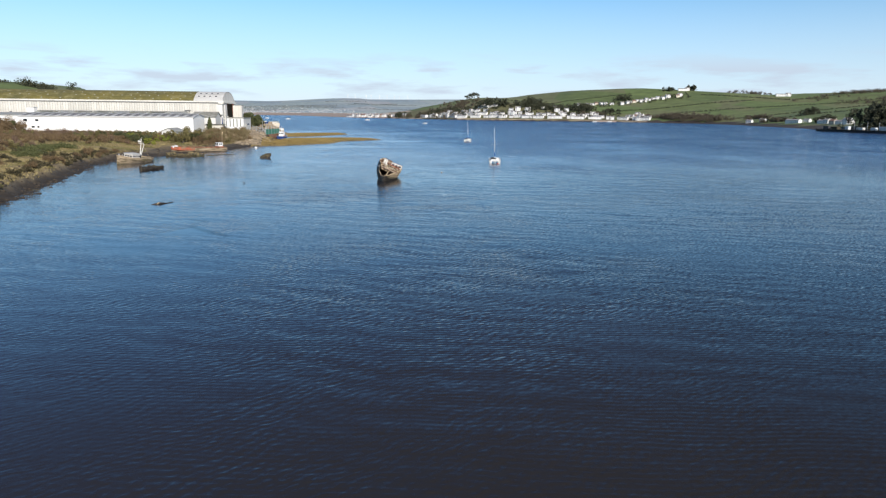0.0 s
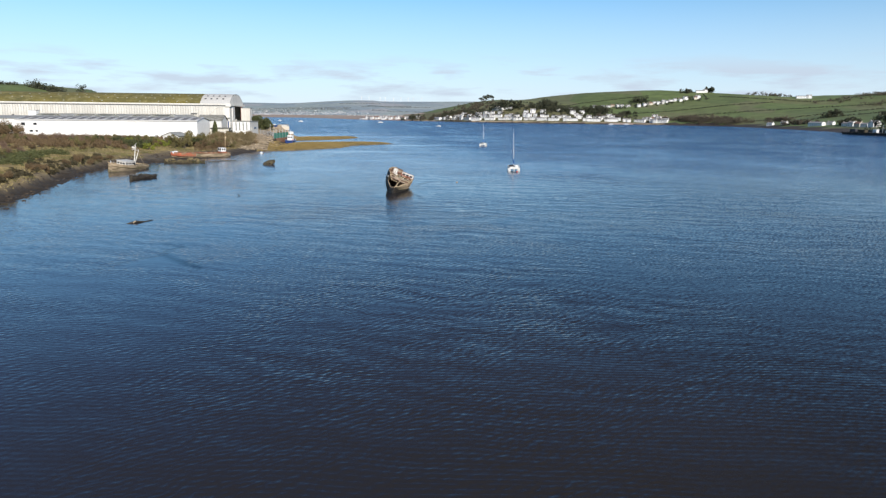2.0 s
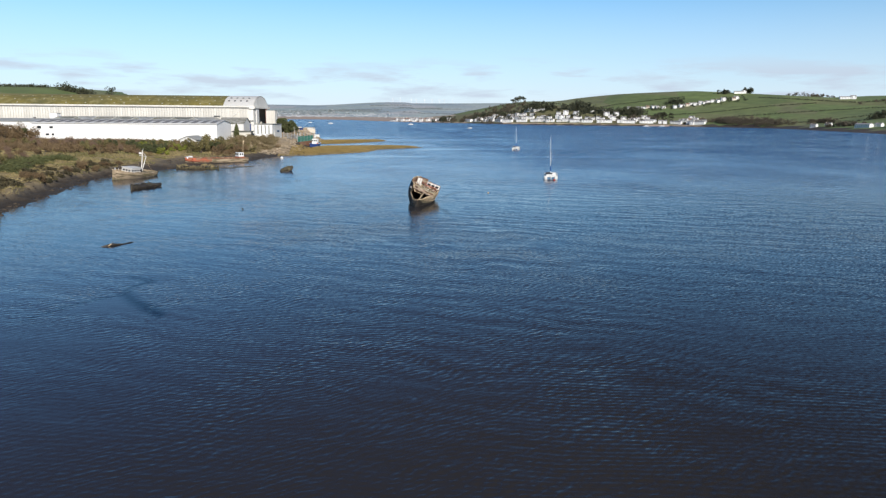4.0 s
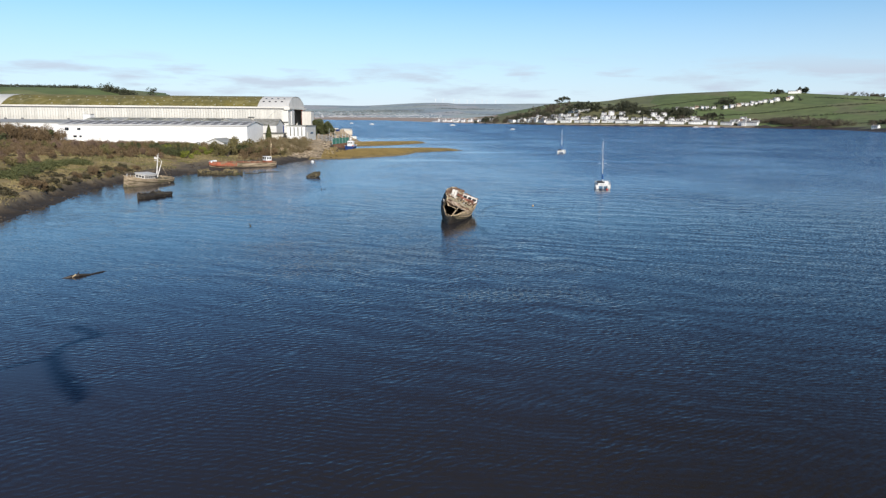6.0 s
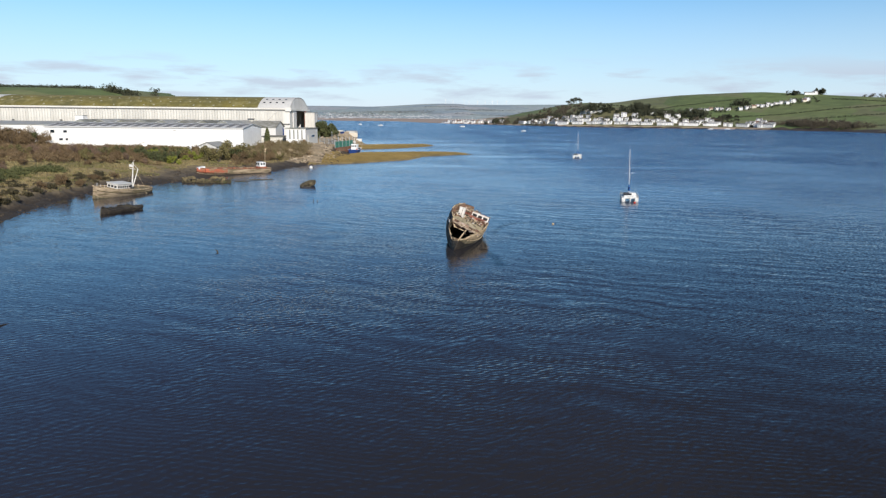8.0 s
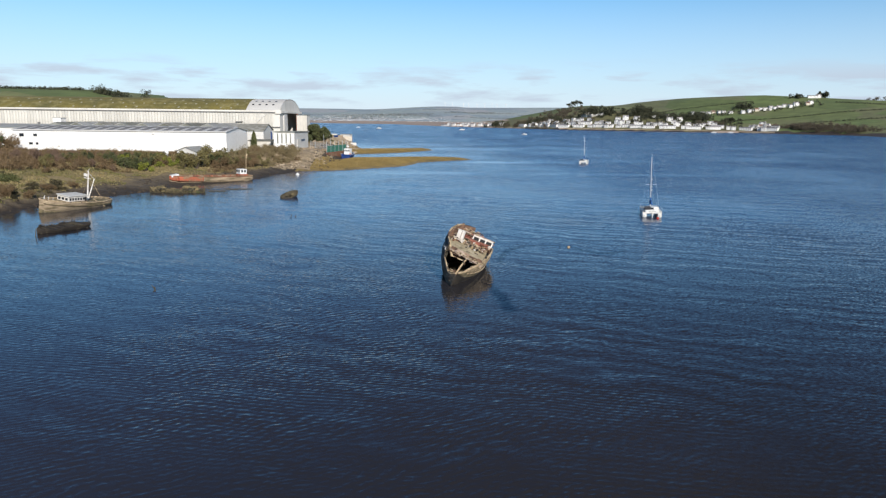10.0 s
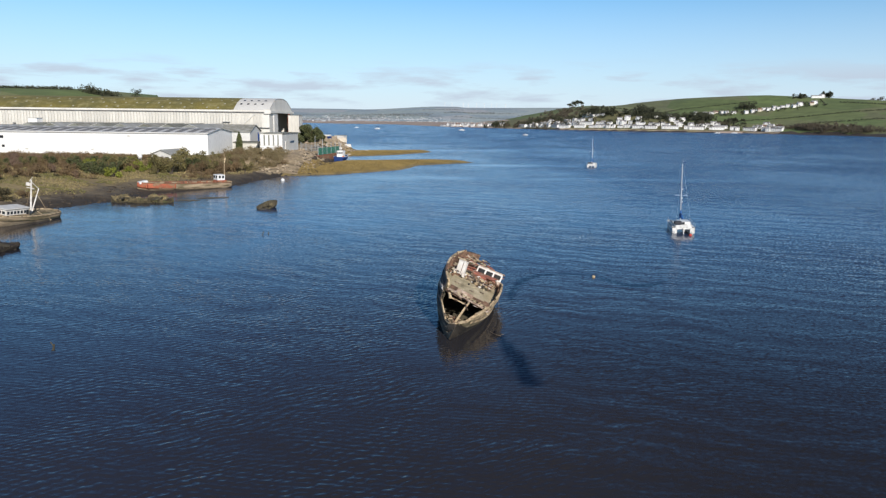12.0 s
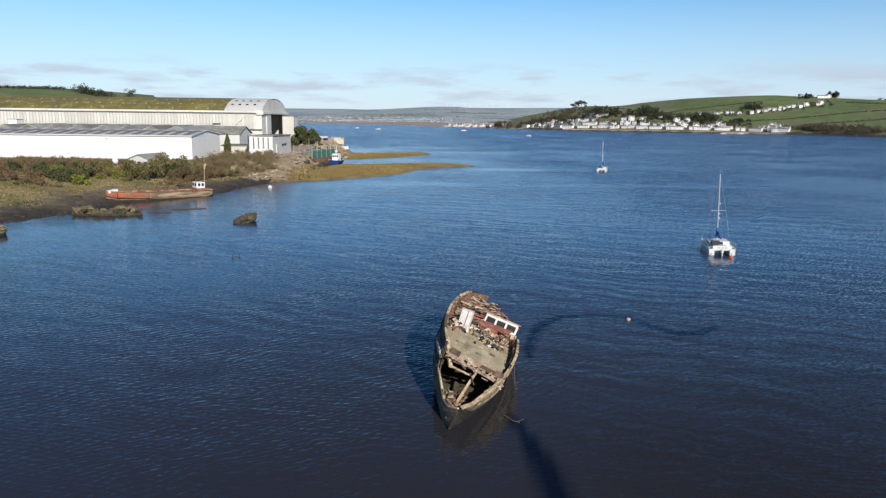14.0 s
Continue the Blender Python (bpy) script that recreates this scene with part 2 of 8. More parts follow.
M_W_WEED = mat("silted_weedy_timber", (0.19, 0.155, 0.085), (0.09, 0.075, 0.042), 0.95, 1.8, 10.0, 0.5, 0.03, third=(0.26, 0.215, 0.14), third_scale=1.6, third_at=(0.55, 0.7), grain=0.25, vary=0.2)
M_W_DECK = mat("algae_bleached_deck_timber", (0.56, 0.47, 0.31), (0.38, 0.315, 0.19), 0.9, 1.3, 11.0, 0.4, 0.02, vary=0.07, third=(0.22, 0.18, 0.10), third_scale=0.75, third_at=(0.54, 0.72), stretch=(1, 0.6, 1), grain=0.22)
M_W_WOOD = mat("bleached_broken_timber", (0.59, 0.46, 0.285), (0.33, 0.24, 0.14), 0.9, 2.4, 14.0, 0.4, 0.02, vary=0.3, third=(0.13, 0.09, 0.055), third_scale=2.2, third_at=(0.55, 0.68), grain=0.25)
M_W_BROWN = mat("reddish_brown_timber", (0.20, 0.115, 0.072), (0.10, 0.06, 0.04), 0.9, 2.2, 14.0, 0.3, 0.015, vary=0.3, third=(0.31, 0.22, 0.15), third_scale=2.6, third_at=(0.57, 0.72), grain=0.22)
M_W_WHITE = mat("flaking_white_joinery", (0.78, 0.75, 0.69), (0.62, 0.57, 0.50), 0.6, 2.0, 14.0, 0.1, third=(0.36, 0.28, 0.20), third_scale=1.6, third_at=(0.64, 0.8))
M_W_RED = mat("faded_red_hatch", (0.38, 0.12, 0.075), (0.23, 0.085, 0.055), 0.85, 2.0, 12.0, third=(0.34, 0.24, 0.17), third_scale=2.2, third_at=(0.54, 0.7))
M_HULK = mat("rotten_weedy_hulk_timber", (0.09, 0.075, 0.045), (0.05, 0.042, 0.028), 0.95, 0.9, 8.0, 0.5, 0.03, third=(0.14, 0.115, 0.06), third_scale=0.9, vary=0.3, grain=0.25)
M_HULK_BLACK = mat("black_sodden_and_shade_timber", (0.035, 0.028, 0.02), (0.018, 0.014, 0.01), 0.85, 0.9, 8.0, 0.5, 0.03, third=(0.10, 0.08, 0.05), third_scale=1.3, third_at=(0.58, 0.7), vary=0.3, grain=0.25)
M_HULK_PALE = mat("mossy_ochre_hulk_timber", (0.205, 0.16, 0.08), (0.062, 0.052, 0.030), 0.95, 1.4, 8.0, 0.5, 0.03, third=(0.115, 0.12, 0.045), third_scale=1.0, vary=0.4, grain=0.25)
# far houses
M_FARHOUSE = mat("pale_far_house_walls", (0.62, 0.63, 0.63), (0.46, 0.45, 0.44), 0.8, 0.02)
M_H_WHITE = mat("whitewashed_house_wall", (0.82, 0.81, 0.78), (0.76, 0.74, 0.70), 0.8, vary=0.08)
M_H_CREAM = mat("cream_house_wall", (0.66, 0.58, 0.46), (0.58, 0.52, 0.42), 0.8, vary=0.15)
M_H_SLATE = mat("slate_roof", (0.24, 0.23, 0.23), (0.30, 0.285, 0.28), 0.7, vary=0.25)
M_H_TILE = mat("brown_tile_roof", (0.26, 0.15, 0.105), (0.20, 0.125, 0.095), 0.8, vary=0.2)
# leaves
M_TWIG = leaf_mat("bare_winter_twigs", (0.095, 0.062, 0.028), (0.205, 0.137, 0.066))
M_HEDGE = leaf_mat("pale_brown_hedge_twigs", (0.13, 0.10, 0.045), (0.27, 0.21, 0.105))
M_BRAMBLE = leaf_mat("dark_bramble_leaves", (0.028, 0.026, 0.012), (0.105, 0.084, 0.036))
M_IVY = leaf_mat("green_ivy_leaves", (0.038, 0.048, 0.014), (0.125, 0.130, 0.042))
M_TWIG_PURPLE = leaf_mat("purple_brown_birch_twigs", (0.125, 0.08, 0.052), (0.205, 0.135, 0.09))
M_EVERGREEN = leaf_mat("dark_evergreen_leaves", (0.04, 0.05, 0.017), (0.12, 0.13, 0.045))
M_OLIVE = leaf_mat("olive_willow_leaves", (0.09, 0.08, 0.026), (0.20, 0.165, 0.058))
M_GORSE = leaf_mat("yellow_green_leaves", (0.13, 0.15, 0.018), (0.26, 0.27, 0.03))
M_STRAW = leaf_mat("straw_grass", (0.175, 0.14, 0.056), (0.355, 0.285, 0.125))
M_GRASS = leaf_mat("olive_bank_grass", (0.085, 0.085, 0.022), (0.20, 0.18, 0.055))
M_MARSH = leaf_mat("golden_marsh_grass", (0.19, 0.135, 0.042), (0.36, 0.26, 0.09))
M_FARWOOD = leaf_mat("far_dark_woodland", (0.028, 0.036, 0.018), (0.075, 0.075, 0.038))
# far hedges: leaf colours paled and greyed to carry the haze
M_FARHEDGE = leaf_mat("haze_tinted_far_hedges", (0.15, 0.175, 0.17), (0.22, 0.235, 0.225))
M_FARBROWN = leaf_mat("far_bare_woodland", (0.075, 0.062, 0.040), (0.135, 0.11, 0.072))


WATER_SILT, WATER_SILT_B = (0.0320, 0.0290, 0.0275), (0.0365, 0.0320, 0.0285)
WATER_BROWN = (0.0235, 0.0180, 0.0095)
# blue of the reflected sky, put into the colour of the farther water
WATER_SKY_BLUE = (0.018, 0.043, 0.112)
WATER_CHOP = (0.62, 0.80)
# crest direction, wavelength, slope, wander, which wander, which gate, least share of the slope, share on the swell-lined shoal
WATER_TRAINS = [
    (42, 0.60, 0.050, 20, 0, 0, 0.05, 0.35), (27, 0.36, 0.050, 22, 1, 1, 0.05, 0.35), (10, 0.78, 0.030, 18, 2, 2, 0.10, 0.8),
    (-24, 2.4, 0.018, 18, 3, 3, 0.15, 1.3), (-17, 5.6, 0.014, 14, 4, 4, 0.20, 1.3), (-10, 0.44, 0.048, 22, 5, 5, 0.08, 0.4),
    (-16, 1.25, 0.012, 22, 0, 1, 0.10, 2.2),
]


def water_material():
    """Silty estuary water: crossing trains of wind ripples, gusts and calm patches, brown where one looks down into it."""
    m = bpy.data.materials.new("estuary_water")
    m.use_nodes = True
    n, l = m.node_tree.nodes, m.node_tree.links
    b = n["Principled BSDF"]
    co = n.new("ShaderNodeTexCoord")
    here = co.outputs["Object"]

    def attribute(name):
        a = n.new("ShaderNodeAttribute")
        a.attribute_name = name
        return a.outputs["Fac"]

    def math_(op, a, b_, c=None):
        x = n.new("ShaderNodeMath")
        x.operation = op
        for i, v in enumerate((a, b_, c)):
            if v is None:
                continue
            if isinstance(v, (int, float)):
                x.inputs[i].default_value = v
            else:
                l.new(v, x.inputs[i])
        return x.outputs["Value"]

    def ranged(v, f0, f1, t0, t1):
        x = n.new("ShaderNodeMapRange")
        for key, value in (("From Min", f0), ("From Max", f1), ("To Min", t0), ("To Max", t1)):
            x.inputs[key].default_value = value
        l.new(v, x.inputs["Value"])
        return x.outputs["Result"]

    def noise_at(scale, detail=2.0, stretch=(1, 1, 1), turn=0.0, shift=0.0):
        mp = n.new("ShaderNodeMapping")
        mp.inputs["Rotation"].default_value = (0, 0, radians(turn))
        mp.inputs["Scale"].default_value = stretch
        mp.inputs["Location"].default_value = (shift, shift * 0.7, 0)
        l.new(here, mp.inputs["Vector"])
        t = n.new("ShaderNodeTexNoise")
        t.inputs["Scale"].default_value, t.inputs["Detail"].default_value = scale, detail
        l.new(mp.outputs["Vector"], t.inputs["Vector"])
        return t

    def channels(colour):
        sep = n.new("ShaderNodeSeparateColor")
        l.new(colour, sep.inputs["Color"])
        return [sep.outputs[k] for k in ("Red", "Green", "Blue")]

    # colour of the water body: brown silt, darker brown by dull, reflected sky blue painted in towards the open estuary
    def mixed(factor, first, second):
        x = n.new("ShaderNodeMix")
        x.data_type = "RGBA"
        l.new(factor, x.inputs["Factor"])
        for key, v in (("A", first), ("B", second)):
            if isinstance(v, tuple):
                x.inputs[key].default_value = (*v, 1)
            else:
                l.new(v, x.inputs[key])
        return x.outputs["Result"]
    silt = ranged(noise_at(0.035, 4).outputs["Fac"], 0.35, 0.7, 0, 1)
    body = mixed(silt, WATER_SILT, WATER_SILT_B)
    body = mixed(attribute("dull"), body, WATER_BROWN)
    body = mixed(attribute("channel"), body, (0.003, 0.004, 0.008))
    body = mixed(attribute("open"), body, WATER_SKY_BLUE)
    l.new(body, b.inputs["Base Color"])
    b.inputs["Roughness"].default_value = 0.06
    b.inputs["IOR"].default_value = 1.333
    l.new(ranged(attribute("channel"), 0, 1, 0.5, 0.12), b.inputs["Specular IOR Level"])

    # slopes of the surface: each train is a row of parallel crests that wander and come and go
    wander = channels(noise_at(0.42, 3).outputs["Color"]) + channels(noise_at(0.11, 2, shift=31).outputs["Color"])
    gates = channels(noise_at(0.22, 3, shift=57).outputs["Color"]) + channels(noise_at(0.07, 3, shift=83).outputs["Color"])
    east = attribute("wind")
    total = None
    swell = attribute("swell")
    for crest, length, slope, wobble, w_i, g_i, low, shoal in WATER_TRAINS:
        c = radians(crest)
        way = Vector((-math.sin(c), math.cos(c), 0))
        dot = n.new("ShaderNodeVectorMath")
        dot.operation = "DOT_PRODUCT"
        dot.inputs[1].default_value = way * (2 * math.pi / length)
        l.new(here, dot.inputs[0])
        phase = math_("MULTIPLY_ADD", wander[w_i], wobble, dot.outputs["Value"])
        rise = math_("SINE", phase, 0)
        sharp = math_("POWER", math_("ABSOLUTE", rise, 0), 4.0)
        peak = math_("MULTIPLY", math_("MULTIPLY_ADD", sharp, 1.65, 0.32), rise)
        amp = math_("MULTIPLY", peak, ranged(gates[g_i], 0.36, 0.64, low * slope, slope))
        amp = math_("MULTIPLY", amp, ranged(swell, 0, 1, 1.0, shoal))
        v = n.new("ShaderNodeVectorMath")
        v.operation = "SCALE"
        v.inputs[0].default_value = way
        l.new(amp, v.inputs["Scale"])
        if total is None:
            total = v.outputs["Vector"]
        else:
            add = n.new("ShaderNodeVectorMath")
            add.operation = "ADD"
            l.new(total, add.inputs[0])
            l.new(v.outputs["Vector"], add.inputs[1])
            total = add.outputs["Vector"]

    # short chop, steeper on the windward faces
    chop = noise_at(4.6, 2, (0.7, 1, 1), -14)
    r, g, _ = channels(chop.outputs["Color"])
    cx_ = math_("MULTIPLY", math_("SUBTRACT", r, 0.5), WATER_CHOP[0])
    cy_ = math_("MULTIPLY", math_("SUBTRACT", g, 0.5), WATER_CHOP[1])
    lean = math_("MULTIPLY", math_("ABSOLUTE", cy_, 0), -1.0)
    side = n.new("ShaderNodeCombineXYZ")
    l.new(cx_, side.inputs["X"])
    steep = math_("SUBTRACT", math_("MULTIPLY_ADD", lean, 0.8, math_("MULTIPLY", cy_, 0.35)), ranged(east, 0.8, 2.4, 0.0, 0.020))
    l.new(steep, side.inputs["Y"])
    blown = n.new("ShaderNodeVectorMath")
    blown.operation = "SCALE"
    l.new(side.outputs["Vector"], blown.inputs[0])
    l.new(east, blown.inputs["Scale"])
    both = n.new("ShaderNodeVectorMath")
    both.operation = "ADD"
    l.new(total, both.inputs[0])
    l.new(blown.outputs["Vector"], both.inputs[1])
    gust = ranged(noise_at(0.022, 3).outputs["Fac"], 0.36, 0.62, 0.6, 1.0)
    strength = math_("MULTIPLY", gust, math_("SUBTRACT", 1.0, attribute("calm")))
    scaled = n.new("ShaderNodeVectorMath")
    scaled.operation = "SCALE"
    l.new(both.outputs["Vector"], scaled.inputs[0])
    l.new(strength, scaled.inputs["Scale"])
    up = n.new("ShaderNodeVectorMath")
    up.operation = "ADD"
    up.inputs[1].default_value = (0, 0, 1)
    l.new(scaled.outputs["Vector"], up.inputs[0])
    unit = n.new("ShaderNodeVectorMath")
    unit.operation = "NORMALIZE"
    l.new(up.outputs["Vector"], unit.inputs[0])
    l.new(unit.outputs["Vector"], b.inputs["Normal"])
    return m


def bank_material():
    """Estuary bank: wet mud at the water, drier silt above it, rough winter grass on top."""
    m = bpy.data.materials.new("estuary_bank")
    m.use_nodes = True
    n, l = m.node_tree.nodes, m.node_tree.links
    b = n["Principled BSDF"]
    g = n.new("ShaderNodeNewGeometry")
    sep = n.new("ShaderNodeSeparateXYZ")
    l.new(g.outputs["Position"], sep.inputs["Vector"])
    nz = n.new("ShaderNodeTexNoise")
    nz.inputs["Scale"].default_value = 0.35
    nz.inputs["Detail"].default_value = 6
    l.new(g.outputs["Position"], nz.inputs["Vector"])
    lift = n.new("ShaderNodeMath")
    lift.operation = "MULTIPLY_ADD"
    lift.inputs[1].default_value = 2.2
    l.new(nz.outputs["Fac"], lift.inputs[0])
    l.new(sep.outputs["Z"], lift.inputs[2])
    r = n.new("ShaderNodeValToRGB")
    mr = n.new("ShaderNodeMapRange")
    mr.inputs["From Min"].default_value, mr.inputs["From Max"].default_value = 0.0, 6.0
    l.new(lift.outputs["Value"], mr.inputs["Value"])
    l.new(mr.outputs["Result"], r.inputs["Fac"])
    cr = r.color_ramp
    cr.elements[0].position, cr.elements[0].color = 0.17, (0.030, 0.023, 0.016, 1)
    cr.elements[1].position, cr.elements[1].color = 0.80, (0.20, 0.165, 0.07, 1)
    for p, c in ((0.27, (0.048, 0.037, 0.025)), (0.37, (0.105, 0.083, 0.054)), (0.49, (0.20, 0.155, 0.085)), (0.62, (0.28, 0.215, 0.10))):
        e = cr.elements.new(p)
        e.color = (*c, 1)
    fn = n.new("ShaderNodeTexNoise")
    fn.inputs["Scale"].default_value = 1.7
    fn.inputs["Detail"].default_value = 7
    l.new(g.outputs["Position"], fn.inputs["Vector"])
    hv = n.new("ShaderNodeHueSaturation")
    vr = n.new("ShaderNodeMapRange")
    vr.inputs["To Min"].default_value, vr.inputs["To Max"].default_value = 0.45, 1.55
    l.new(fn.outputs["Fac"], vr.inputs["Value"])
    l.new(vr.outputs["Result"], hv.inputs["Value"])
    l.new(r.outputs["Color"], hv.inputs["Color"])
    l.new(hv.outputs["Color"], b.inputs["Base Color"])
    b.inputs["Roughness"].default_value = 0.85
    bp = n.new("ShaderNodeBump")
    bp.inputs["Strength"].default_value, bp.inputs["Distance"].default_value = 0.7, 0.25
    l.new(fn.outputs["Fac"], bp.inputs["Height"])
    l.new(bp.outputs["Normal"], b.inputs["Normal"])
    return m


def field_material(name, colours, cell):
    """Farmland: fields of different greens, with mottling."""
    m = bpy.data.materials.new(name)
    m.use_nodes = True
    n, l = m.node_tree.nodes, m.node_tree.links
    b = n["Principled BSDF"]
    g = n.new("ShaderNodeNewGeometry")
    mp = n.new("ShaderNodeMapping")
    mp.inputs["Scale"].default_value = (1 / cell, 0.75 / cell, 0)
    mp.inputs["Rotation"].default_value = (0, 0, 0.4)
    l.new(g.outputs["Position"], mp.inputs["Vector"])
    v = n.new("ShaderNodeTexVoronoi")
    v.inputs["Scale"].default_value = 1.0
    l.new(mp.outputs["Vector"], v.inputs["Vector"])
    sep = n.new("ShaderNodeSeparateColor")
    l.new(v.outputs["Color"], sep.inputs["Color"])
    r = n.new("ShaderNodeValToRGB")
    r.color_ramp.interpolation = "CONSTANT"
    r.color_ramp.elements[0].color = (*colours[0], 1)
    r.color_ramp.elements[1].color = (*colours[-1], 1)
    r.color_ramp.elements[1].position = 1 - 1 / len(colours)
    for i, c in enumerate(colours[1:-1], 1):
        e = r.color_ramp.elements.new(i / len(colours))
        e.color = (*c, 1)
    l.new(sep.outputs["Red"], r.inputs["Fac"])
    fn = n.new("ShaderNodeTexNoise")
    fn.inputs["Scale"].default_value = 0.05
    fn.inputs["Detail"].default_value = 8
    l.new(g.outputs["Position"], fn.inputs["Vector"])
    hv = n.new("ShaderNodeHueSaturation")
    vr = n.new("ShaderNodeMapRange")
    vr.inputs["To Min"].default_value, vr.inputs["To Max"].default_value = 0.45, 1.55
    l.new(fn.outputs["Fac"], vr.inputs["Value"])
    l.new(vr.outputs["Result"], hv.inputs["Value"])
    l.new(r.outputs["Color"], hv.inputs["Color"])
    l.new(hv.outputs["Color"], b.inputs["Base Color"])
    b.inputs["Roughness"].default_value = 0.95
    return m


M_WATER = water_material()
M_BANK = bank_material()
M_FIELD = field_material("green_farmland", [(0.128, 0.172, 0.052), (0.155, 0.168, 0.064), (0.112, 0.148, 0.047), (0.148, 0.158, 0.068), (0.136, 0.168, 0.055)], 95.0)
# distance haze is painted into these pale blue-grey field colours
M_FARFIELD = field_material("haze_tinted_far_farmland", [(0.30, 0.355, 0.365), (0.35, 0.395, 0.385), (0.27, 0.325, 0.35), (0.37, 0.385, 0.39), (0.31, 0.365, 0.355)], 190.0)
M_SAND = mat("tidal_sand", (0.40, 0.31, 0.24), (0.33, 0.255, 0.20), 0.9, 0.01, 0.3)
M_MARSHGROUND = mat("golden_marsh_turf", (0.30, 0.215, 0.075), (0.20, 0.15, 0.06), 0.95, 0.25, 2.5, 0.6, 0.1, third=(0.14, 0.115, 0.055), third_scale=0.15)
M_SLOPE = mat("rough_village_slope", (0.17, 0.155, 0.07), (0.11, 0.115, 0.045), 0.95, 0.03, 0.4, third=(0.13, 0.10, 0.06), third_scale=0.05)
M_RUBBLE = mat("pale_rubble_ground", (0.42, 0.325, 0.20), (0.27, 0.205, 0.125), 0.95, 0.35, 2.0, 0.6, 0.1, third=(0.13, 0.105, 0.06), third_scale=0.2, grain=0.25)
M_SHORE = mat("brown_foreshore", (0.065, 0.048, 0.036), (0.04, 0.031, 0.024), 0.9, 0.02, 0.4)


# ---- building helpers ----
def part(name, bm, material, parent=None, label=""):
    """Links a bmesh as one mesh object under a thing or a part."""
    me = bpy.data.meshes.new(name)
    bm.to_mesh(me)
    bm.free()
    me.materials.append(material)
    ob = new(name, me)
    ob.parent = parent
    if label:
        ob["label"] = label
    return ob


def twin(ob, m, parent=None):
    """Another piece on the same mesh, at the pose m."""
    o = ob.copy()
    scene.collection.objects.link(o)
    o.parent = parent or ob.parent
    o.matrix_basis = m
    return o


def empty(name, m, label, category, group="", kind=""):
    ob = new(name)
    ob.empty_display_size = 0.5
    ob.matrix_basis = m
    return tagged(ob, label, category, group, kind)


def box(bm, c, size, m=None, bevel=0.0):
    r = bmesh.ops.create_cube(bm, size=1.0)
    vs = r["verts"]
    bmesh.ops.scale(bm, vec=size, verts=vs)
    if bevel:
        es = list({e for v in vs for e in v.link_edges})
        rb = bmesh.ops.bevel(bm, geom=es, offset=bevel, segments=1, affect="EDGES")
        vs = list({v for f in rb["faces"] for v in f.verts} | {v for v in vs if v.is_valid})
    if m is not None:
        bmesh.ops.transform(bm, matrix=m, verts=vs)
    bmesh.ops.translate(bm, vec=c, verts=vs)
    return vs


def rod(bm, p0, p1, r0, r1=None, n=8):
    """A tapered round bar from p0 to p1."""
    r1 = r0 if r1 is None else r1
    p0, p1 = Vector(p0), Vector(p1)
    d = p1 - p0
    q = d.to_track_quat("Z", "Y").to_matrix().to_4x4()
    bmesh.ops.create_cone(bm, cap_ends=True, segments=n, radius1=r0, radius2=max(r1, 0.001), depth=d.length,
                          matrix=Matrix.Translation((p0 + p1) / 2) @ q)


def beam(bm, p0, p1, w, h, turn=0.0):
    """A squared timber from p0 to p1."""
    p0, p1 = Vector(p0), Vector(p1)
    d = p1 - p0
    q = d.to_track_quat("Y", "Z").to_matrix().to_4x4() @ Matrix.Rotation(turn, 4, "Y")
    box(bm, (p0 + p1) / 2, (w, d.length, h), q)


def rail(bm, pts, w, h):
    """One squared rail swept along a line of points."""
    rings = []
    for i, p in enumerate(pts):
        d = (pts[min(i + 1, len(pts) - 1)] - pts[max(i - 1, 0)]).normalized()
        a = d.cross(Vector((0, 0, 1))).normalized() * (w / 2)
        u = a.cross(d).normalized() * (h / 2)
        rings.append([bm.verts.new(p + q) for q in (a + u, u - a, -a - u, a - u)])
    for r0, r1 in zip(rings, rings[1:]):
        for k in range(4):
            bm.faces.new((r0[k], r0[(k + 1) % 4], r1[(k + 1) % 4], r1[k]))
    bm.faces.new(rings[0][::-1])
    bm.faces.new(rings[-1])
    bmesh.ops.recalc_face_normals(bm, faces=bm.faces)


def face(bm, pts):
    return bm.faces.new([bm.verts.new(p) for p in pts])


def prism(bm, outline, a, b, axis="x"):
    """A closed outline of (u, z) drawn out from a to b along x or y."""
    def at(u, z, s):
        return (s, u, z) if axis == "x" else (u, s, z)
    va = [bm.verts.new(at(u, z, a)) for u, z in outline]
    vb = [bm.verts.new(at(u, z, b)) for u, z in outline]
    k = len(outline)
    bm.faces.new(va)
    bm.faces.new(vb[::-1])
    for i in range(k):
        bm.faces.new((va[i], vb[i], vb[(i + 1) % k], va[(i + 1) % k]))
    bmesh.ops.recalc_face_normals(bm, faces=bm.faces)


def quads_mesh(name, verts, quads):
    me = bpy.data.meshes.new(name)
    nv, nf = len(verts), len(quads)
    me.vertices.add(nv)
    me.vertices.foreach_set("co", np.asarray(verts, dtype=np.float32).ravel())
    me.loops.add(nf * 4)
    me.loops.foreach_set("vertex_index", np.asarray(quads, dtype=np.int32).ravel())
    me.polygons.add(nf)
    me.polygons.foreach_set("loop_start", np.arange(0, nf * 4, 4, dtype=np.int32))
    me.update(calc_edges=True)
    return me


def smooth01(a):
    a = np.clip(a, 0, 1)
    return a * a * (3 - 2 * a)


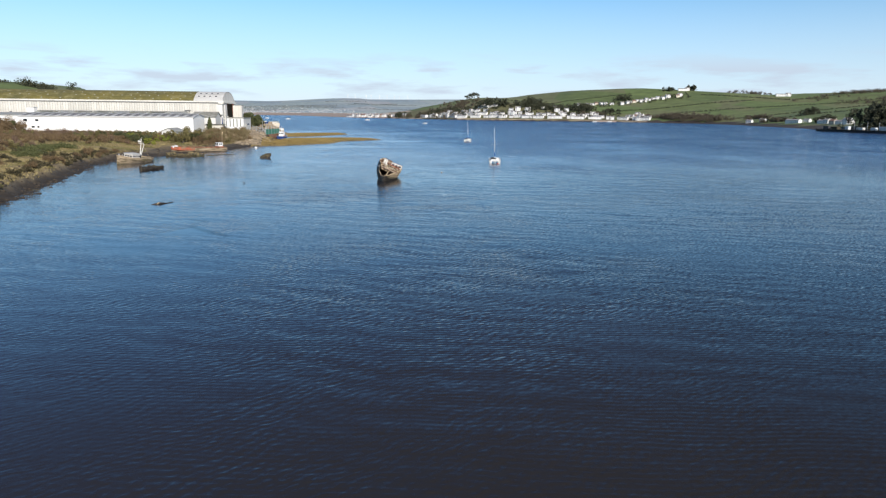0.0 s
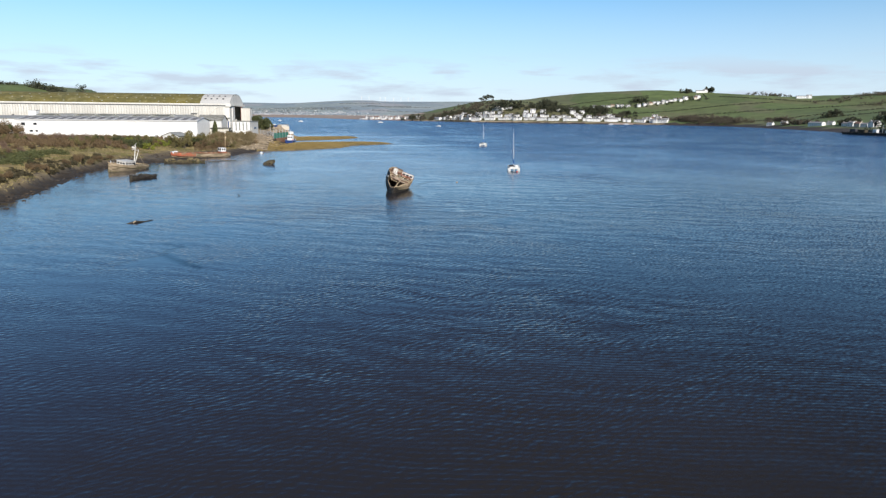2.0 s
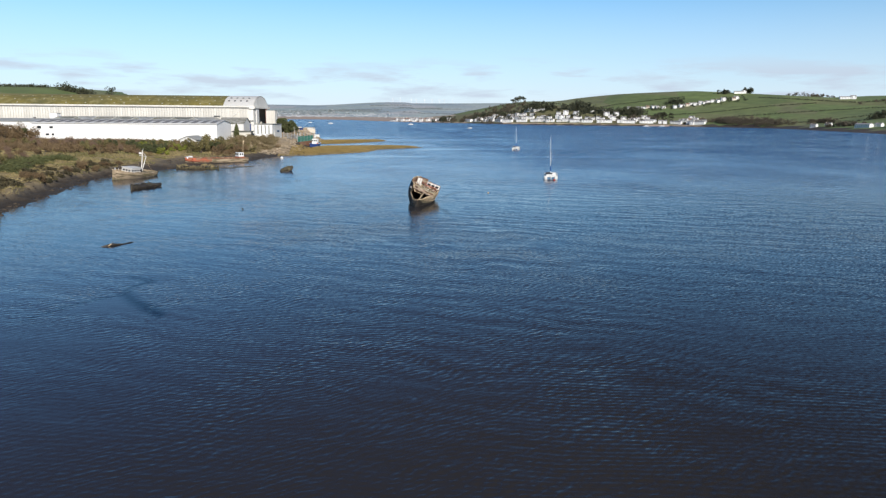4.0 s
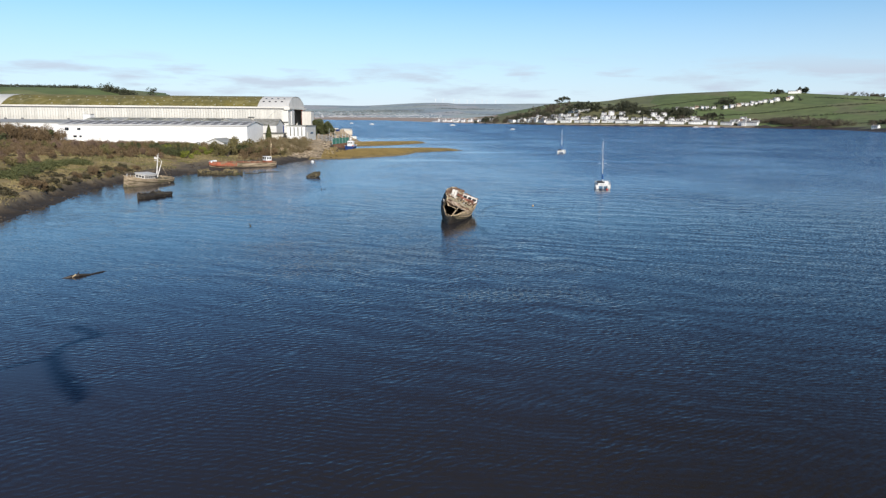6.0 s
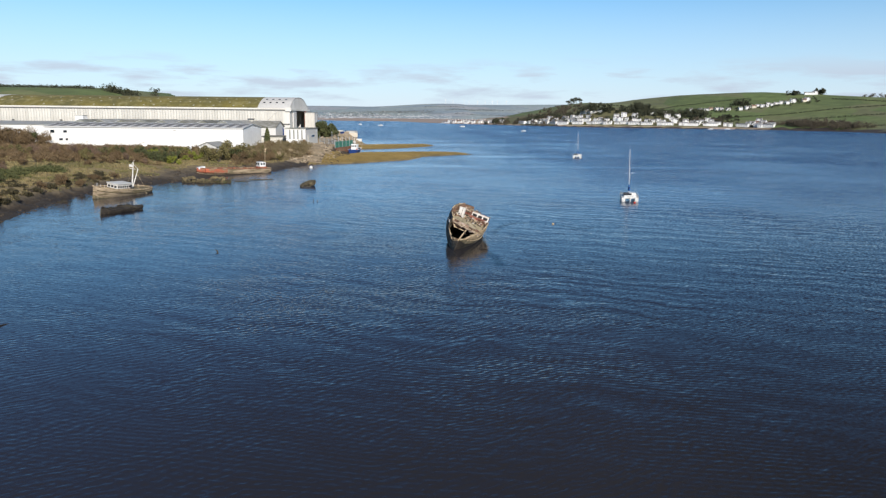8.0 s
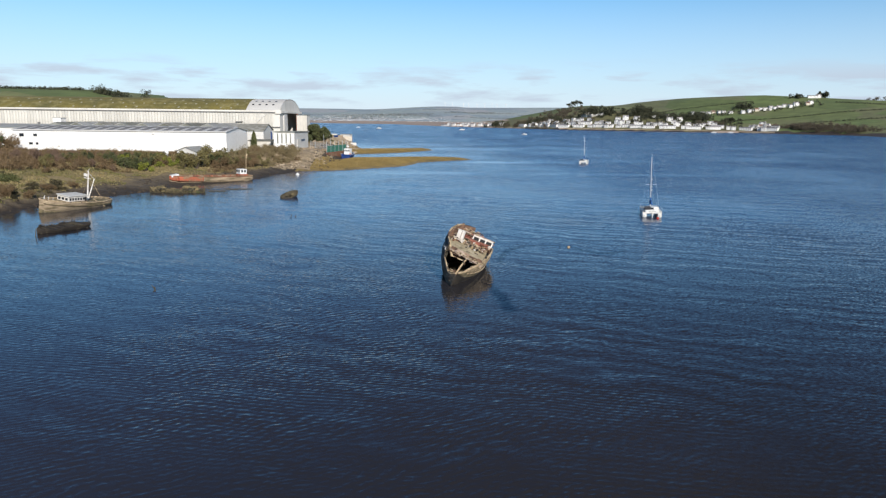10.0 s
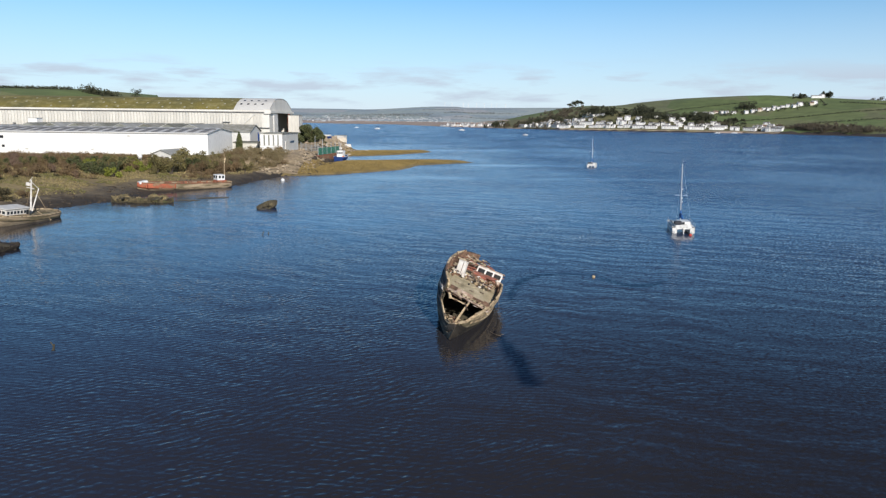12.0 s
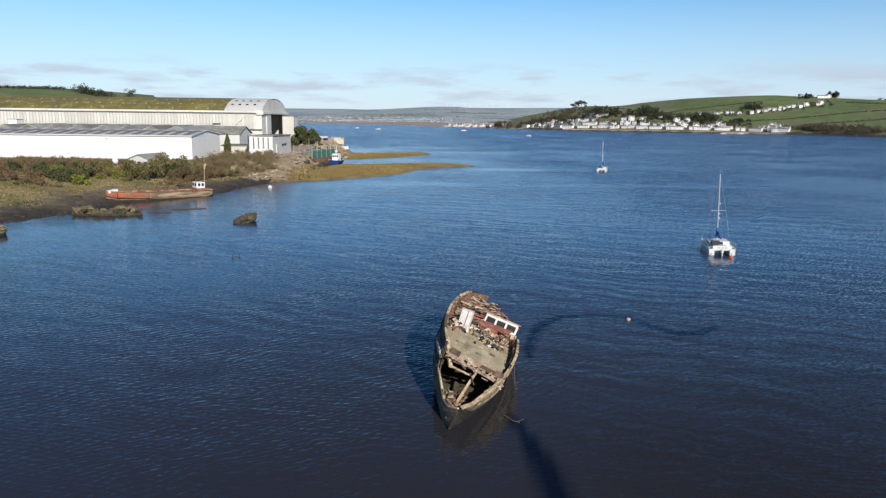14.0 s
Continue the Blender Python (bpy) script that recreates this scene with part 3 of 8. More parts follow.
def inside(poly, x, y):
    """Signed distance to a closed outline: positive inside."""
    p = np.array(poly, float)
    q = np.roll(p, -1, axis=0)
    best = np.full(x.shape, 1e18)
    ins = np.zeros(x.shape, bool)
    for (ax, ay), (bx, by) in zip(p, q):
        dx, dy = bx - ax, by - ay
        k = np.clip(((x - ax) * dx + (y - ay) * dy) / (dx * dx + dy * dy + 1e-9), 0, 1)
        best = np.minimum(best, (x - ax - k * dx) ** 2 + (y - ay - k * dy) ** 2)
        if ay != by:
            cross = ((ay > y) != (by > y)) & (x < (bx - ax) * (y - ay) / (by - ay) + ax)
            ins ^= cross
    return np.where(ins, 1, -1) * np.sqrt(best)


def lumps(x, y, scale, seed):
    """Smooth value noise in -1..1 on arrays."""
    gx, gy = x / scale + seed * 17.3, y / scale + seed * 5.1
    ix, iy = np.floor(gx), np.floor(gy)
    fx, fy = smooth01(gx - ix), smooth01(gy - iy)

    def rnd(a, b):
        v = np.sin(a * 127.1 + b * 311.7 + seed * 74.7) * 43758.5453
        return (v - np.floor(v)) * 2 - 1
    top = rnd(ix, iy) * (1 - fx) + rnd(ix + 1, iy) * fx
    bot = rnd(ix, iy + 1) * (1 - fx) + rnd(ix + 1, iy + 1) * fx
    return top * (1 - fy) + bot * fy


# ---- ground: both banks and the river bed in one sheet ----
WEST = [(-64, -400), (-62, -120), (-61, -45), (-61.3, -26), (-63.5, -16), (-65, -4), (-67.4, 12), (-69.5, 28), (-72, 42),
        (-73, 54), (-72.5, 66), (-68, 77), (-65.5, 83.5), (-60.5, 87), (-60.5, 93), (-61.5, 100), (-55.5, 107), (-50, 115.5), (-48.8, 124), (-49.5, 132), (-46.5, 139),
        (-45, 150), (-39, 152.5), (-34, 160), (-37, 190), (-41, 215), (-42, 232), (-43, 250), (-44, 270), (-40, 285), (-39, 300),
        (-46, 318), (-62, 345), (-110, 400), (-200, 520), (-330, 800), (-420, 1200), (-600, 1800), (-4800, 1900), (-4800, -400)]
SPIT = [(-42, 150), (-39, 152.5), (-28.5, 161), (-14, 179), (-10.5, 190), (-8, 203), (3, 215), (13.4, 223.9), (6, 226), (-6, 224), (-16, 221), (-26, 214), (-38, 212), (-44, 190)]
SPIT_FAR = [(-46, 258), (-30, 264), (-18, 279), (-3, 308), (-8, 316), (-25, 306), (-44, 300)]
EAST = [(-4800, 2300), (-1500, 2250), (-409, 2150), (-270, 1965), (-119, 1950), (29, 1480), (120, 1335), (150, 1305), (213, 1190),
        (296, 1135), (373, 1090), (490, 1060), (585, 940), (562, 800), (522, 610), (465, 490), (475, 415), (700, 260), (1500, -300),
        (4800, -600), (4800, 4800), (-4800, 4800)]


def ground_height(x, y):
    d = inside(WEST, x, y)
    rough = lumps(x, y, 9, 1) * 0.5 + lumps(x, y, 3.5, 2) * 0.3
    dn = d + rough * 2.2
    near = np.interp(dn, [-40, -12, 0, 2.4, 3.8, 12, 26, 60], [-3, -1.0, 0, 0.40, 1.9, 2.7, 3.3, 4.8])
    beach = np.interp(dn, [-40, -12, 0, 3, 9, 18, 27, 46], [-3, -1.0, 0, 0.6, 1.5, 2.7, 4.2, 4.8])
    quay = np.interp(dn, [-40, -12, 0, 3, 7, 11], [-3, -1.0, 0, 0.9, 3.5, 4.8])
    k = smooth01((y - 60) / 22)
    q = smooth01((y - 158) / 18)
    h = near * (1 - k) + beach * k
    h = h * (1 - q) + quay * q
    h = h + np.where(d > 1, rough * 0.35 * smooth01((d - 1) / 5) * (1 - smooth01((d - 30) / 25)), 0)
    clod = (lumps(x, y, 2.3, 12) * 0.5 + lumps(x, y, 1.3, 13) * 0.35) * smooth01((d + 1) / 2) * (1 - smooth01((d - 11) / 8)) * (1 - 0.6 * k)
    h = h + clod * 0.8
    flat = smooth01((y - 150) / 12) * smooth01((-x - 53) / 4)
    h = np.where(d > 0, h * (1 - flat) + 4.8 * flat, h)
    h = h + 33 * smooth01((y - 345) / 230) * smooth01((-x - 185) / 120) * (d > 0)
    h = h + 1.5 * np.exp(-((x + 53) / 8) ** 2 - ((y - 292) / 20) ** 2) * (d > 0)
    for poly, top in ((SPIT, 1.5), (SPIT_FAR, 1.1)):
        s = inside(poly, x, y) + rough * 1.2
        h = np.maximum(h, np.interp(s, [-30, 0, 1.5, 5, 11], [-3, 0, 0.35, top * 0.7, top]))
    e = inside(EAST, x, y)
    ridge = np.interp(x, [100, 200, 280, 400, 560, 700, 780, 900, 1050, 1300, 2000, 4800], [4, 30, 44, 56, 69, 74, 68, 57, 61, 71, 84, 95])
    steep = np.interp(e, [0, 30, 60, 110, 180, 300, 420], [0.0, 0.08, 0.30, 0.62, 0.80, 0.95, 1.0])
    gentle = np.interp(e, [0, 30, 90, 180, 300, 420, 560], [0.0, 0.05, 0.13, 0.29, 0.56, 0.88, 1.0])
    mixed = smooth01((x - 310) / 150)
    rise = (steep * (1 - mixed) + gentle * mixed) * (1 - smooth01((y - 1560) / 500))
    eh = np.interp(e, [-60, 0, 12], [-3, 0, 2.2]) + ridge * rise * (1 + 0.07 * lumps(x, y, 170, 4)) * (e > 0)
    eh = eh + 4.5 * smooth01(e / 160) * (1 - smooth01((x - 110) / 60)) * (e > 0)
    eh = eh + (62 + 24 * smooth01((x + 450) / 500) + 8 * lumps(x, y, 900, 6)) * smooth01((y - 2450) / 1800) * (1 - smooth01((x - 800) / 500)) * (e > 0)
    return np.maximum(h, np.maximum(eh, -3.0))


def spaced(*runs):
    out = []
    for a, b, step in runs:
        out += list(np.arange(a, b, step))
    return np.array(out + [runs[-1][1]])


gx = spaced((-4800, -1200, 300), (-1200, -300, 60), (-300, -120, 6), (-120, -86, 1.4), (-86, -44, 0.8), (-44, 20, 1.4), (20, 130, 10), (130, 900, 14), (900, 1600, 50), (1600, 4800, 320))
gy = spaced((-600, -70, 50), (-70, 100, 0.9), (100, 230, 1.4), (230, 330, 2.5), (330, 700, 14), (700, 1000, 16), (1000, 1500, 12), (1500, 2400, 50), (2400, 4800, 150))
GX, GY = np.meshgrid(gx, gy)
GZ = ground_height(GX, GY)
nx_, ny_ = len(gx), len(gy)
idx = np.arange(nx_ * ny_).reshape(ny_, nx_)
quads = np.stack([idx[:-1, :-1], idx[:-1, 1:], idx[1:, 1:], idx[1:, :-1]], -1).reshape(-1, 4)
ground_me = quads_mesh("ground", np.stack([GX, GY, GZ], -1).reshape(-1, 3), quads)
cx = (GX[:-1, :-1] + GX[1:, 1:]).ravel() / 2
cy = (GY[:-1, :-1] + GY[1:, 1:]).ravel() / 2
cz = (GZ[:-1, :-1] + GZ[1:, 1:]).ravel() / 2
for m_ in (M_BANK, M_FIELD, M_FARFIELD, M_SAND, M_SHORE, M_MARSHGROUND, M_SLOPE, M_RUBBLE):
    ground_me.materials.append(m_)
zone = np.zeros(len(cx), np.int32)
zone[(cx < 60) & (cy > 345)] = 1
zone[(cx > 60) | (cy > 1250)] = 1
zone[(cx > 60) & (cz < 3.2)] = 4
zone[(cx < 160) & (cy > 1250)] = 3
east_in = inside(EAST, cx, cy)
zone[(cx > 110) & (cx < 485) & (cy > 1000) & (east_in > 6) & (east_in < 128 + 30 * lumps(cx, cy, 60, 3))] = 6
zone[(np.maximum(inside(SPIT, cx, cy), inside(SPIT_FAR, cx, cy)) > -3.0) & (cz < 2.2) & (inside(WEST, cx, cy) < 3)] = 5
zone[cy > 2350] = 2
zone[(cx > -60) & (cx < -30) & (cy > 148) & (cy < 345) & (cz > 0.7 + 0.4 * lumps(cx, cy, 5, 14)) & (inside(WEST, cx, cy) > 1.5) & (inside(SPIT, cx, cy) < 3) & (inside(SPIT_FAR, cx, cy) < 3)] = 7
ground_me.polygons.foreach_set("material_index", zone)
ground_me.polygons.foreach_set("use_smooth", np.ones(len(cx), bool))
ground = tagged(new("ground", ground_me), "muddy estuary banks, rough grass and green hill farmland", "ground", kind="structure")


def z_at(x, y):
    return float(ground_height(np.array([float(x)]), np.array([float(y)]))[0])


# ---- water ----
wx = spaced((-4800, -400, 400), (-400, -90, 31), (-90, -36, 2), (-36, 24, 0.5), (24, 90, 3), (90, 600, 51), (600, 4800, 420))
wy = spaced((-600, -140, 52), (-140, -80, 4), (-80, -45, 0.6), (-45, -12, 1.5), (-12, 30, 0.5), (30, 240, 2.5), (240, 900, 30), (900, 4800, 300))
WX, WY = np.meshgrid(wx, wy)
widx = np.arange(WX.size).reshape(WX.shape)
wq = np.stack([widx[:-1, :-1], widx[:-1, 1:], widx[1:, 1:], widx[1:, :-1]], -1).reshape(-1, 4)
water_me = quads_mesh("water", np.stack([WX, WY, np.zeros_like(WX)], -1).reshape(-1, 3), wq)
water_me.materials.append(M_WATER)


def along(path, x, y):
    """How far off a line of (x, y, half width) a point lies, in half widths."""
    best = np.full(x.shape, 1e9)
    for (ax, ay, aw), (bx, by, bw) in zip(path, path[1:]):
        dx, dy = bx - ax, by - ay
        k = np.clip(((x - ax) * dx + (y - ay) * dy) / (dx * dx + dy * dy), 0, 1)
        best = np.minimum(best, np.hypot(x - ax - k * dx, y - ay - k * dy) / (aw + (bw - aw) * k))
    return best


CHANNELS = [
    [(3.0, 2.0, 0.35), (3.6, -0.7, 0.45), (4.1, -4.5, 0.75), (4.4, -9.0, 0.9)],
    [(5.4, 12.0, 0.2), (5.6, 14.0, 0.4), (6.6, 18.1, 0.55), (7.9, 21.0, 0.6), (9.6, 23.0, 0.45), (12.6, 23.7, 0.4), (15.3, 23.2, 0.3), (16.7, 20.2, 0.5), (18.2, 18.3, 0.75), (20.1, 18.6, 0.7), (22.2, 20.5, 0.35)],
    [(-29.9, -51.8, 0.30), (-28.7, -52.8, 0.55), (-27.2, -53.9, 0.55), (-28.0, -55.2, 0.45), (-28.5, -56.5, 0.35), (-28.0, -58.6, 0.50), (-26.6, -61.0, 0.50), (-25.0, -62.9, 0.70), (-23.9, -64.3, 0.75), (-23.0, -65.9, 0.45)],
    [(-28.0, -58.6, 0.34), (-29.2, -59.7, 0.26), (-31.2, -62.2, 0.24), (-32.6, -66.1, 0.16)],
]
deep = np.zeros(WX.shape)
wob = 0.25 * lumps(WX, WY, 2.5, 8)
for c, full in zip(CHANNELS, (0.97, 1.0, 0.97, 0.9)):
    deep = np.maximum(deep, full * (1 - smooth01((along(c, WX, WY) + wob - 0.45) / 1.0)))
# dull: darker brown towards the south-east and along the west bank
dull = (0.40 * smooth01((WX + 38 + 8 * lumps(WX, WY, 14, 31)) / 30) + 0.60 * smooth01((WX - 1 + 5 * lumps(WX, WY, 11, 34)) / 20)) * smooth01((14 + 10 * smooth01((WX - 6) / 18) - WY + 8 * lumps(WX, WY, 18, 32)) / 32)
# open: how much sky blue is painted into the water colour
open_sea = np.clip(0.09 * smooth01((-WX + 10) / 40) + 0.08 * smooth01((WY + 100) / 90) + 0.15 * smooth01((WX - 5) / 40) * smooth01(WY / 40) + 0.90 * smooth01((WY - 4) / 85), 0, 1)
shore_d = inside(WEST, WX, WY)
dull = np.maximum(dull, 0.85 * smooth01((shore_d + 48) / 26) * (1 - smooth01((WY - 75) / 40)) * smooth01((WY + 45) / 30))
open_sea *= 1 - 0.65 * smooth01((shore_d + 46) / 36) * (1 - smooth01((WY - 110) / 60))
calm = 0.50 * smooth01((shore_d + 56) / 46) * smooth01((WY - 0) / 40)
calm = np.maximum(calm, 0.34 * (1 - smooth01((np.hypot((WX + 42) / 22, (WY - 20) / 45) - 0.5) / 0.7)))
calm = np.maximum(calm, 0.5 * (1 - smooth01((np.hypot((WX - 2) / 7, (WY + 4) / 12) - 0.4) / 0.8)))
calm = np.maximum(calm, 0.18 * smooth01((WY - 15) / 60) * (1 - smooth01((WY - 230) / 120)) * smooth01((70 - WX) / 60))
wind = 0.42 + 0.15 * smooth01((WY + 60) / 60) + 1.05 * smooth01((WY - 5) / 190) + 0.7 * smooth01((WY - 200) / 400) + 0.75 * smooth01((WX - 4) / 50) * smooth01((WY + 130) / 40) + 0.7 * smooth01((WX - 60) / 200)
calm = np.maximum(calm, 0.25 * smooth01((WX - 2 + 5 * lumps(WX, WY, 9, 43)) / 20) * (1 - smooth01((WY + 5) / 40)))
calm = np.maximum(calm, 0.40 * smooth01((-12 - WX + 6 * lumps(WX, WY, 16, 41)) / 16) * (1 - smooth01((WY - 30) / 60)))
for sx_, sy_, rx_, ry_, k_ in ((-33, -72, 10, 6, 0.6), (20, 208, 34, 9, 0.6), (-12, 150, 26, 10, 0.6), (-30, 118, 20, 12, 0.5), (45, 150, 40, 7, 0.4), (-18, 60, 22, 10, 0.4), (16, 34, 14, 7, 0.35), (0, 330, 60, 14, 0.4)):
    calm = np.maximum(calm, k_ * (1 - smooth01((np.hypot((WX - sx_) / rx_, (WY - sy_) / ry_) + 0.3 * lumps(WX, WY, 11, 5) - 0.4) / 0.7)))
# slack water in the fork of the scour
fx, fy = WX + 27.2, WY + 56.0
fork = smooth01((-5.4 * fy + 10.0 * fx) / 11.4 / 0.9) * smooth01((-4.0 * fy - 9.5 * fx) / 10.3 / 1.3) * (1 - smooth01((np.hypot(fx, fy) - 5) / 10))
calm = np.maximum(calm, 0.92 * fork)
swell = smooth01((WX - 3 + 2 * lumps(WX, WY, 7, 51)) / 5) * (1 - smooth01((WX - 60) / 40)) * smooth01((WY + 32) / 12) * (1 - smooth01((WY - 26 + 6 * lumps(WX, WY, 12, 52)) / 30))
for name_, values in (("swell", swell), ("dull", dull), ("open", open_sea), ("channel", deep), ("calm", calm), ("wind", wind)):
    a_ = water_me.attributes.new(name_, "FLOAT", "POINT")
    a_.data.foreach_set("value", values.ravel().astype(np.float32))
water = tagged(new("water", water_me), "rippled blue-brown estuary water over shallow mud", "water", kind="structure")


# ---- shipyard: the big covered dock ----
YARD = 4.8
BIG_Y0, BIG_Y1, BIG_X0, BIG_X1 = 250.0, 298.0, -229.0, -70.8
EAVE = 18.9
ARCH = [(0.0, 18.9), (3.0, 20.5), (7.0, 22.2), (12.0, 23.5), (18.0, 24.1), (24.0, 24.3), (30.0, 24.1), (36.0, 23.3), (41.0, 21.9), (45.0, 20.4), (48.0, 18.9)]


def arch_roof(bm, x0, x1, lift):
    rows = []
    for x in (x0, x1):
        rows.append([bm.verts.new((x, BIG_Y0 + u, z + lift)) for u, z in ARCH])
    under = []
    for x in (x0, x1):
        under.append([bm.verts.new((x, BIG_Y0 + u, z + lift - 0.14)) for u, z in ARCH])
    for i in range(len(ARCH) - 1):
        bm.faces.new((rows[0][i], rows[1][i], rows[1][i + 1], rows[0][i + 1]))
        bm.faces.new((under[0][i], under[0][i + 1], under[1][i + 1], under[1][i]))
        for k in (0, 1):
            bm.faces.new((rows[k][i], rows[k][i + 1], under[k][i + 1], under[k][i]))
    for i in (0, -1):
        bm.faces.new((rows[0][i], rows[1][i], under[1][i], under[0][i]))
    bmesh.ops.recalc_face_normals(bm, faces=bm.faces)


def big_shed():
    shed = empty("ship_hall", pose(0, 0, 0), "huge white ship-building hall with a mossy curved roof", "industrial building")
    bm = bmesh.new()
    box(bm, ((BIG_X0 + BIG_X1) / 2, BIG_Y0 + 0.2, (YARD + EAVE) / 2), (BIG_X1 - BIG_X0, 0.4, EAVE - YARD))
    wall = part("wall", bm, M_STEEL_WHITE, shed, "white profiled sheet long wall")
    bm = bmesh.new()
    box(bm, ((BIG_X0 + BIG_X1) / 2, BIG_Y1 - 0.2, (YARD + EAVE) / 2), (BIG_X1 - BIG_X0, 0.4, EAVE - YARD))
    part("wall", bm, M_STEEL_WHITE, shed)
    bm = bmesh.new()
    outline = [(BIG_Y0 + 0.4, YARD)] + [(BIG_Y0 + min(max(u, 0.4), 47.6), z - 0.26) for u, z in ARCH] + [(BIG_Y1 - 0.4, YARD)]
    prism(bm, outline, BIG_X0, BIG_X0 + 0.4)
    part("wall", bm, M_STEEL_GREY, shed)
    # the river end: door opening between two jambs, gable sheet above
    door_y0, door_y1, door_top = BIG_Y0 + 15.0, BIG_Y0 + 41.0, 17.9
    gable = [(BIG_Y0 + 0.4, door_top)] + [(BIG_Y0 + min(max(u, 0.4), 47.6), z - 0.26) for u, z in ARCH] + [(BIG_Y1 - 0.4, door_top)]
    bm = bmesh.new()
    prism(bm, gable, BIG_X1 - 0.4, BIG_X1)
    part("gable", bm, M_STEEL_WHITE, shed, "grey sheeted curved gable")
    for y0, y1 in ((BIG_Y0 + 0.4, door_y0), (door_y1, BIG_Y1 - 0.4)):
        bm = bmesh.new()
        box(bm, (BIG_X1 - 0.2, (y0 + y1) / 2, (YARD + door_top) / 2), (0.4, y1 - y0, door_top - YARD))
        part("door_jamb", bm, M_STEEL_WHITE, shed)
    bm = bmesh.new()
    box(bm, (BIG_X1 + 0.2, door_y0 - 4.2, (YARD + door_top) / 2), (0.35, 7.4, door_top - YARD - 0.3))
    part("sliding_door", bm, M_STEEL_GREY, shed, "grey sliding dock door, pushed open")
    bm = bmesh.new()
    box(bm, (BIG_X1 + 0.12, door_y1 - 1.9, (YARD + door_top) / 2), (0.3, 3.6, door_top - YARD - 0.2))
    part("door_edge", bm, M_ORANGE, shed, "orange painted door leaf")
    bm = bmesh.new()
    box(bm, (BIG_X1 + 0.35, (BIG_Y0 + BIG_Y1) / 2, door_top + 0.45), (0.9, 48.6, 0.9))
    part("door_beam", bm, M_STEEL_WHITE, shed)
    bm = bmesh.new()
    box(bm, (BIG_X1 - 0.6, BIG_Y0 - 0.35, EAVE - 0.5), (2.6, 0.8, 1.7))
    part("corner_box", bm, M_STEEL_WHITE, shed)
    # added back sheet far in and floor, near-black: the hall's inner shade put into colour
    bm = bmesh.new()
    box(bm, (BIG_X1 - 60, (BIG_Y0 + BIG_Y1) / 2, (YARD + EAVE) / 2), (0.3, 47, EAVE - YARD))
    part("inner_bulkhead", bm, M_DARK, shed)
    bm = bmesh.new()
    box(bm, (BIG_X1 - 30, (BIG_Y0 + BIG_Y1) / 2, YARD + 0.06), (60, 47, 0.1))
    part("dock_floor", bm, M_DARK, shed)
    # roof: grey new sheets at both ends, moss between
    for a, b, mtl, lab in ((BIG_X0 - 0.3, -208.0, M_STEEL_GREY, "clean pale grey roof sheets"), (-208.0, -85.6, M_MOSS, "moss-covered old roof sheets"), (-85.6, BIG_X1 + 0.06, M_STEEL_GREY, "clean pale grey roof sheets")):
        bm = bmesh.new()
        arch_roof(bm, a, b, 0.12)
        part("roof", bm, mtl, shed, lab)
    # rooflight sheets in rows up the slope
    def slope(u):
        for (u0, z0), (u1, z1) in zip(ARCH, ARCH[1:]):
            if u0 <= u <= u1:
                k = (u - u0) / (u1 - u0)
                return z0 + (z1 - z0) * k, math.atan2(z1 - z0, u1 - u0)
        return 0, 0
    bm = bmesh.new()
    box(bm, (0, 0, 0), (0.7, 1.0, 0.05))
    first = part("rooflight", bm, M_ROOF_LIGHT, shed)
    bm = bmesh.new()
    box(bm, (0, 0, 0), (0.9, 1.1, 0.1))
    pane = part("rooflight", bm, M_GLASS_DARK, shed, "small dark rooflight")
    rng = random.Random(5)
    placed = 0
    for row, u in enumerate((1.5, 5.0, 9.5)):
        z, a = slope(u)
        x = -212.0 + row * 2
        while x < -88:
            if rng.random() < (0.25 if row == 0 else 0.8):
                m = pose(x, BIG_Y0 + u, z + 0.2) @ Matrix.Rotation(a, 4, "X")
                if placed == 0:
                    first.matrix_basis = m
                else:
                    twin(first, m)
                placed += 1
            x += 4.6
    k = 0
    for row, u in enumerate((5.0, 9.5)):
        z, a = slope(u)
        for x in (-83.5, -80.6, -77.6, -74.6):
            m = pose(x + row * 0.4, BIG_Y0 + u, z + 0.2) @ Matrix.Rotation(a, 4, "X")
            if k == 0:
                pane.matrix_basis = m
            else:
                twin(pane, m)
            k += 1
    bm = bmesh.new()
    box(bm, ((BIG_X0 + BIG_X1) / 2, BIG_Y0 - 0.3, EAVE - 0.25), (BIG_X1 - BIG_X0 + 0.8, 0.6, 0.7))
    part("eave_fascia", bm, M_STEEL_WHITE, shed)
    bm = bmesh.new()
    box(bm, ((BIG_X0 + BIG_X1) / 2, BIG_Y0 - 0.25, EAVE - 0.85), (BIG_X1 - BIG_X0 + 0.4, 0.45, 0.35))
    part("gutter", bm, M_GUTTER, shed)
    # vertical pale sheets, one by one, along the upper wall
    bm = bmesh.new()
    box(bm, (0, -0.10, 0), (1.10, 0.16, 5.9), bevel=0.04)
    panel = part("wall_panel", bm, M_PANEL, shed)
    bm = bmesh.new()
    box(bm, ((-216 - 86) / 2, BIG_Y0 - 0.02, 14.9), (130, 0.05, 5.9))
    part("panel_backing", bm, M_BACKING, shed)
    n = int((216 - 73) / 1.26)
    for i in range(n):
        m = pose(-215.6 + i * 1.26, BIG_Y0, 14.95)
        if i == 0:
            panel.matrix_basis = m
        else:
            twin(panel, m)
    bm = bmesh.new()
    box(bm, ((BIG_X0 + BIG_X1) / 2, BIG_Y0 - 0.3, 11.75), (BIG_X1 - BIG_X0, 0.6, 0.35))
    part("sill_band", bm, M_GUTTER, shed)
    for x in (-206, -198, -176, -148, -141, -126, -112, -93):
        bm = bmesh.new()
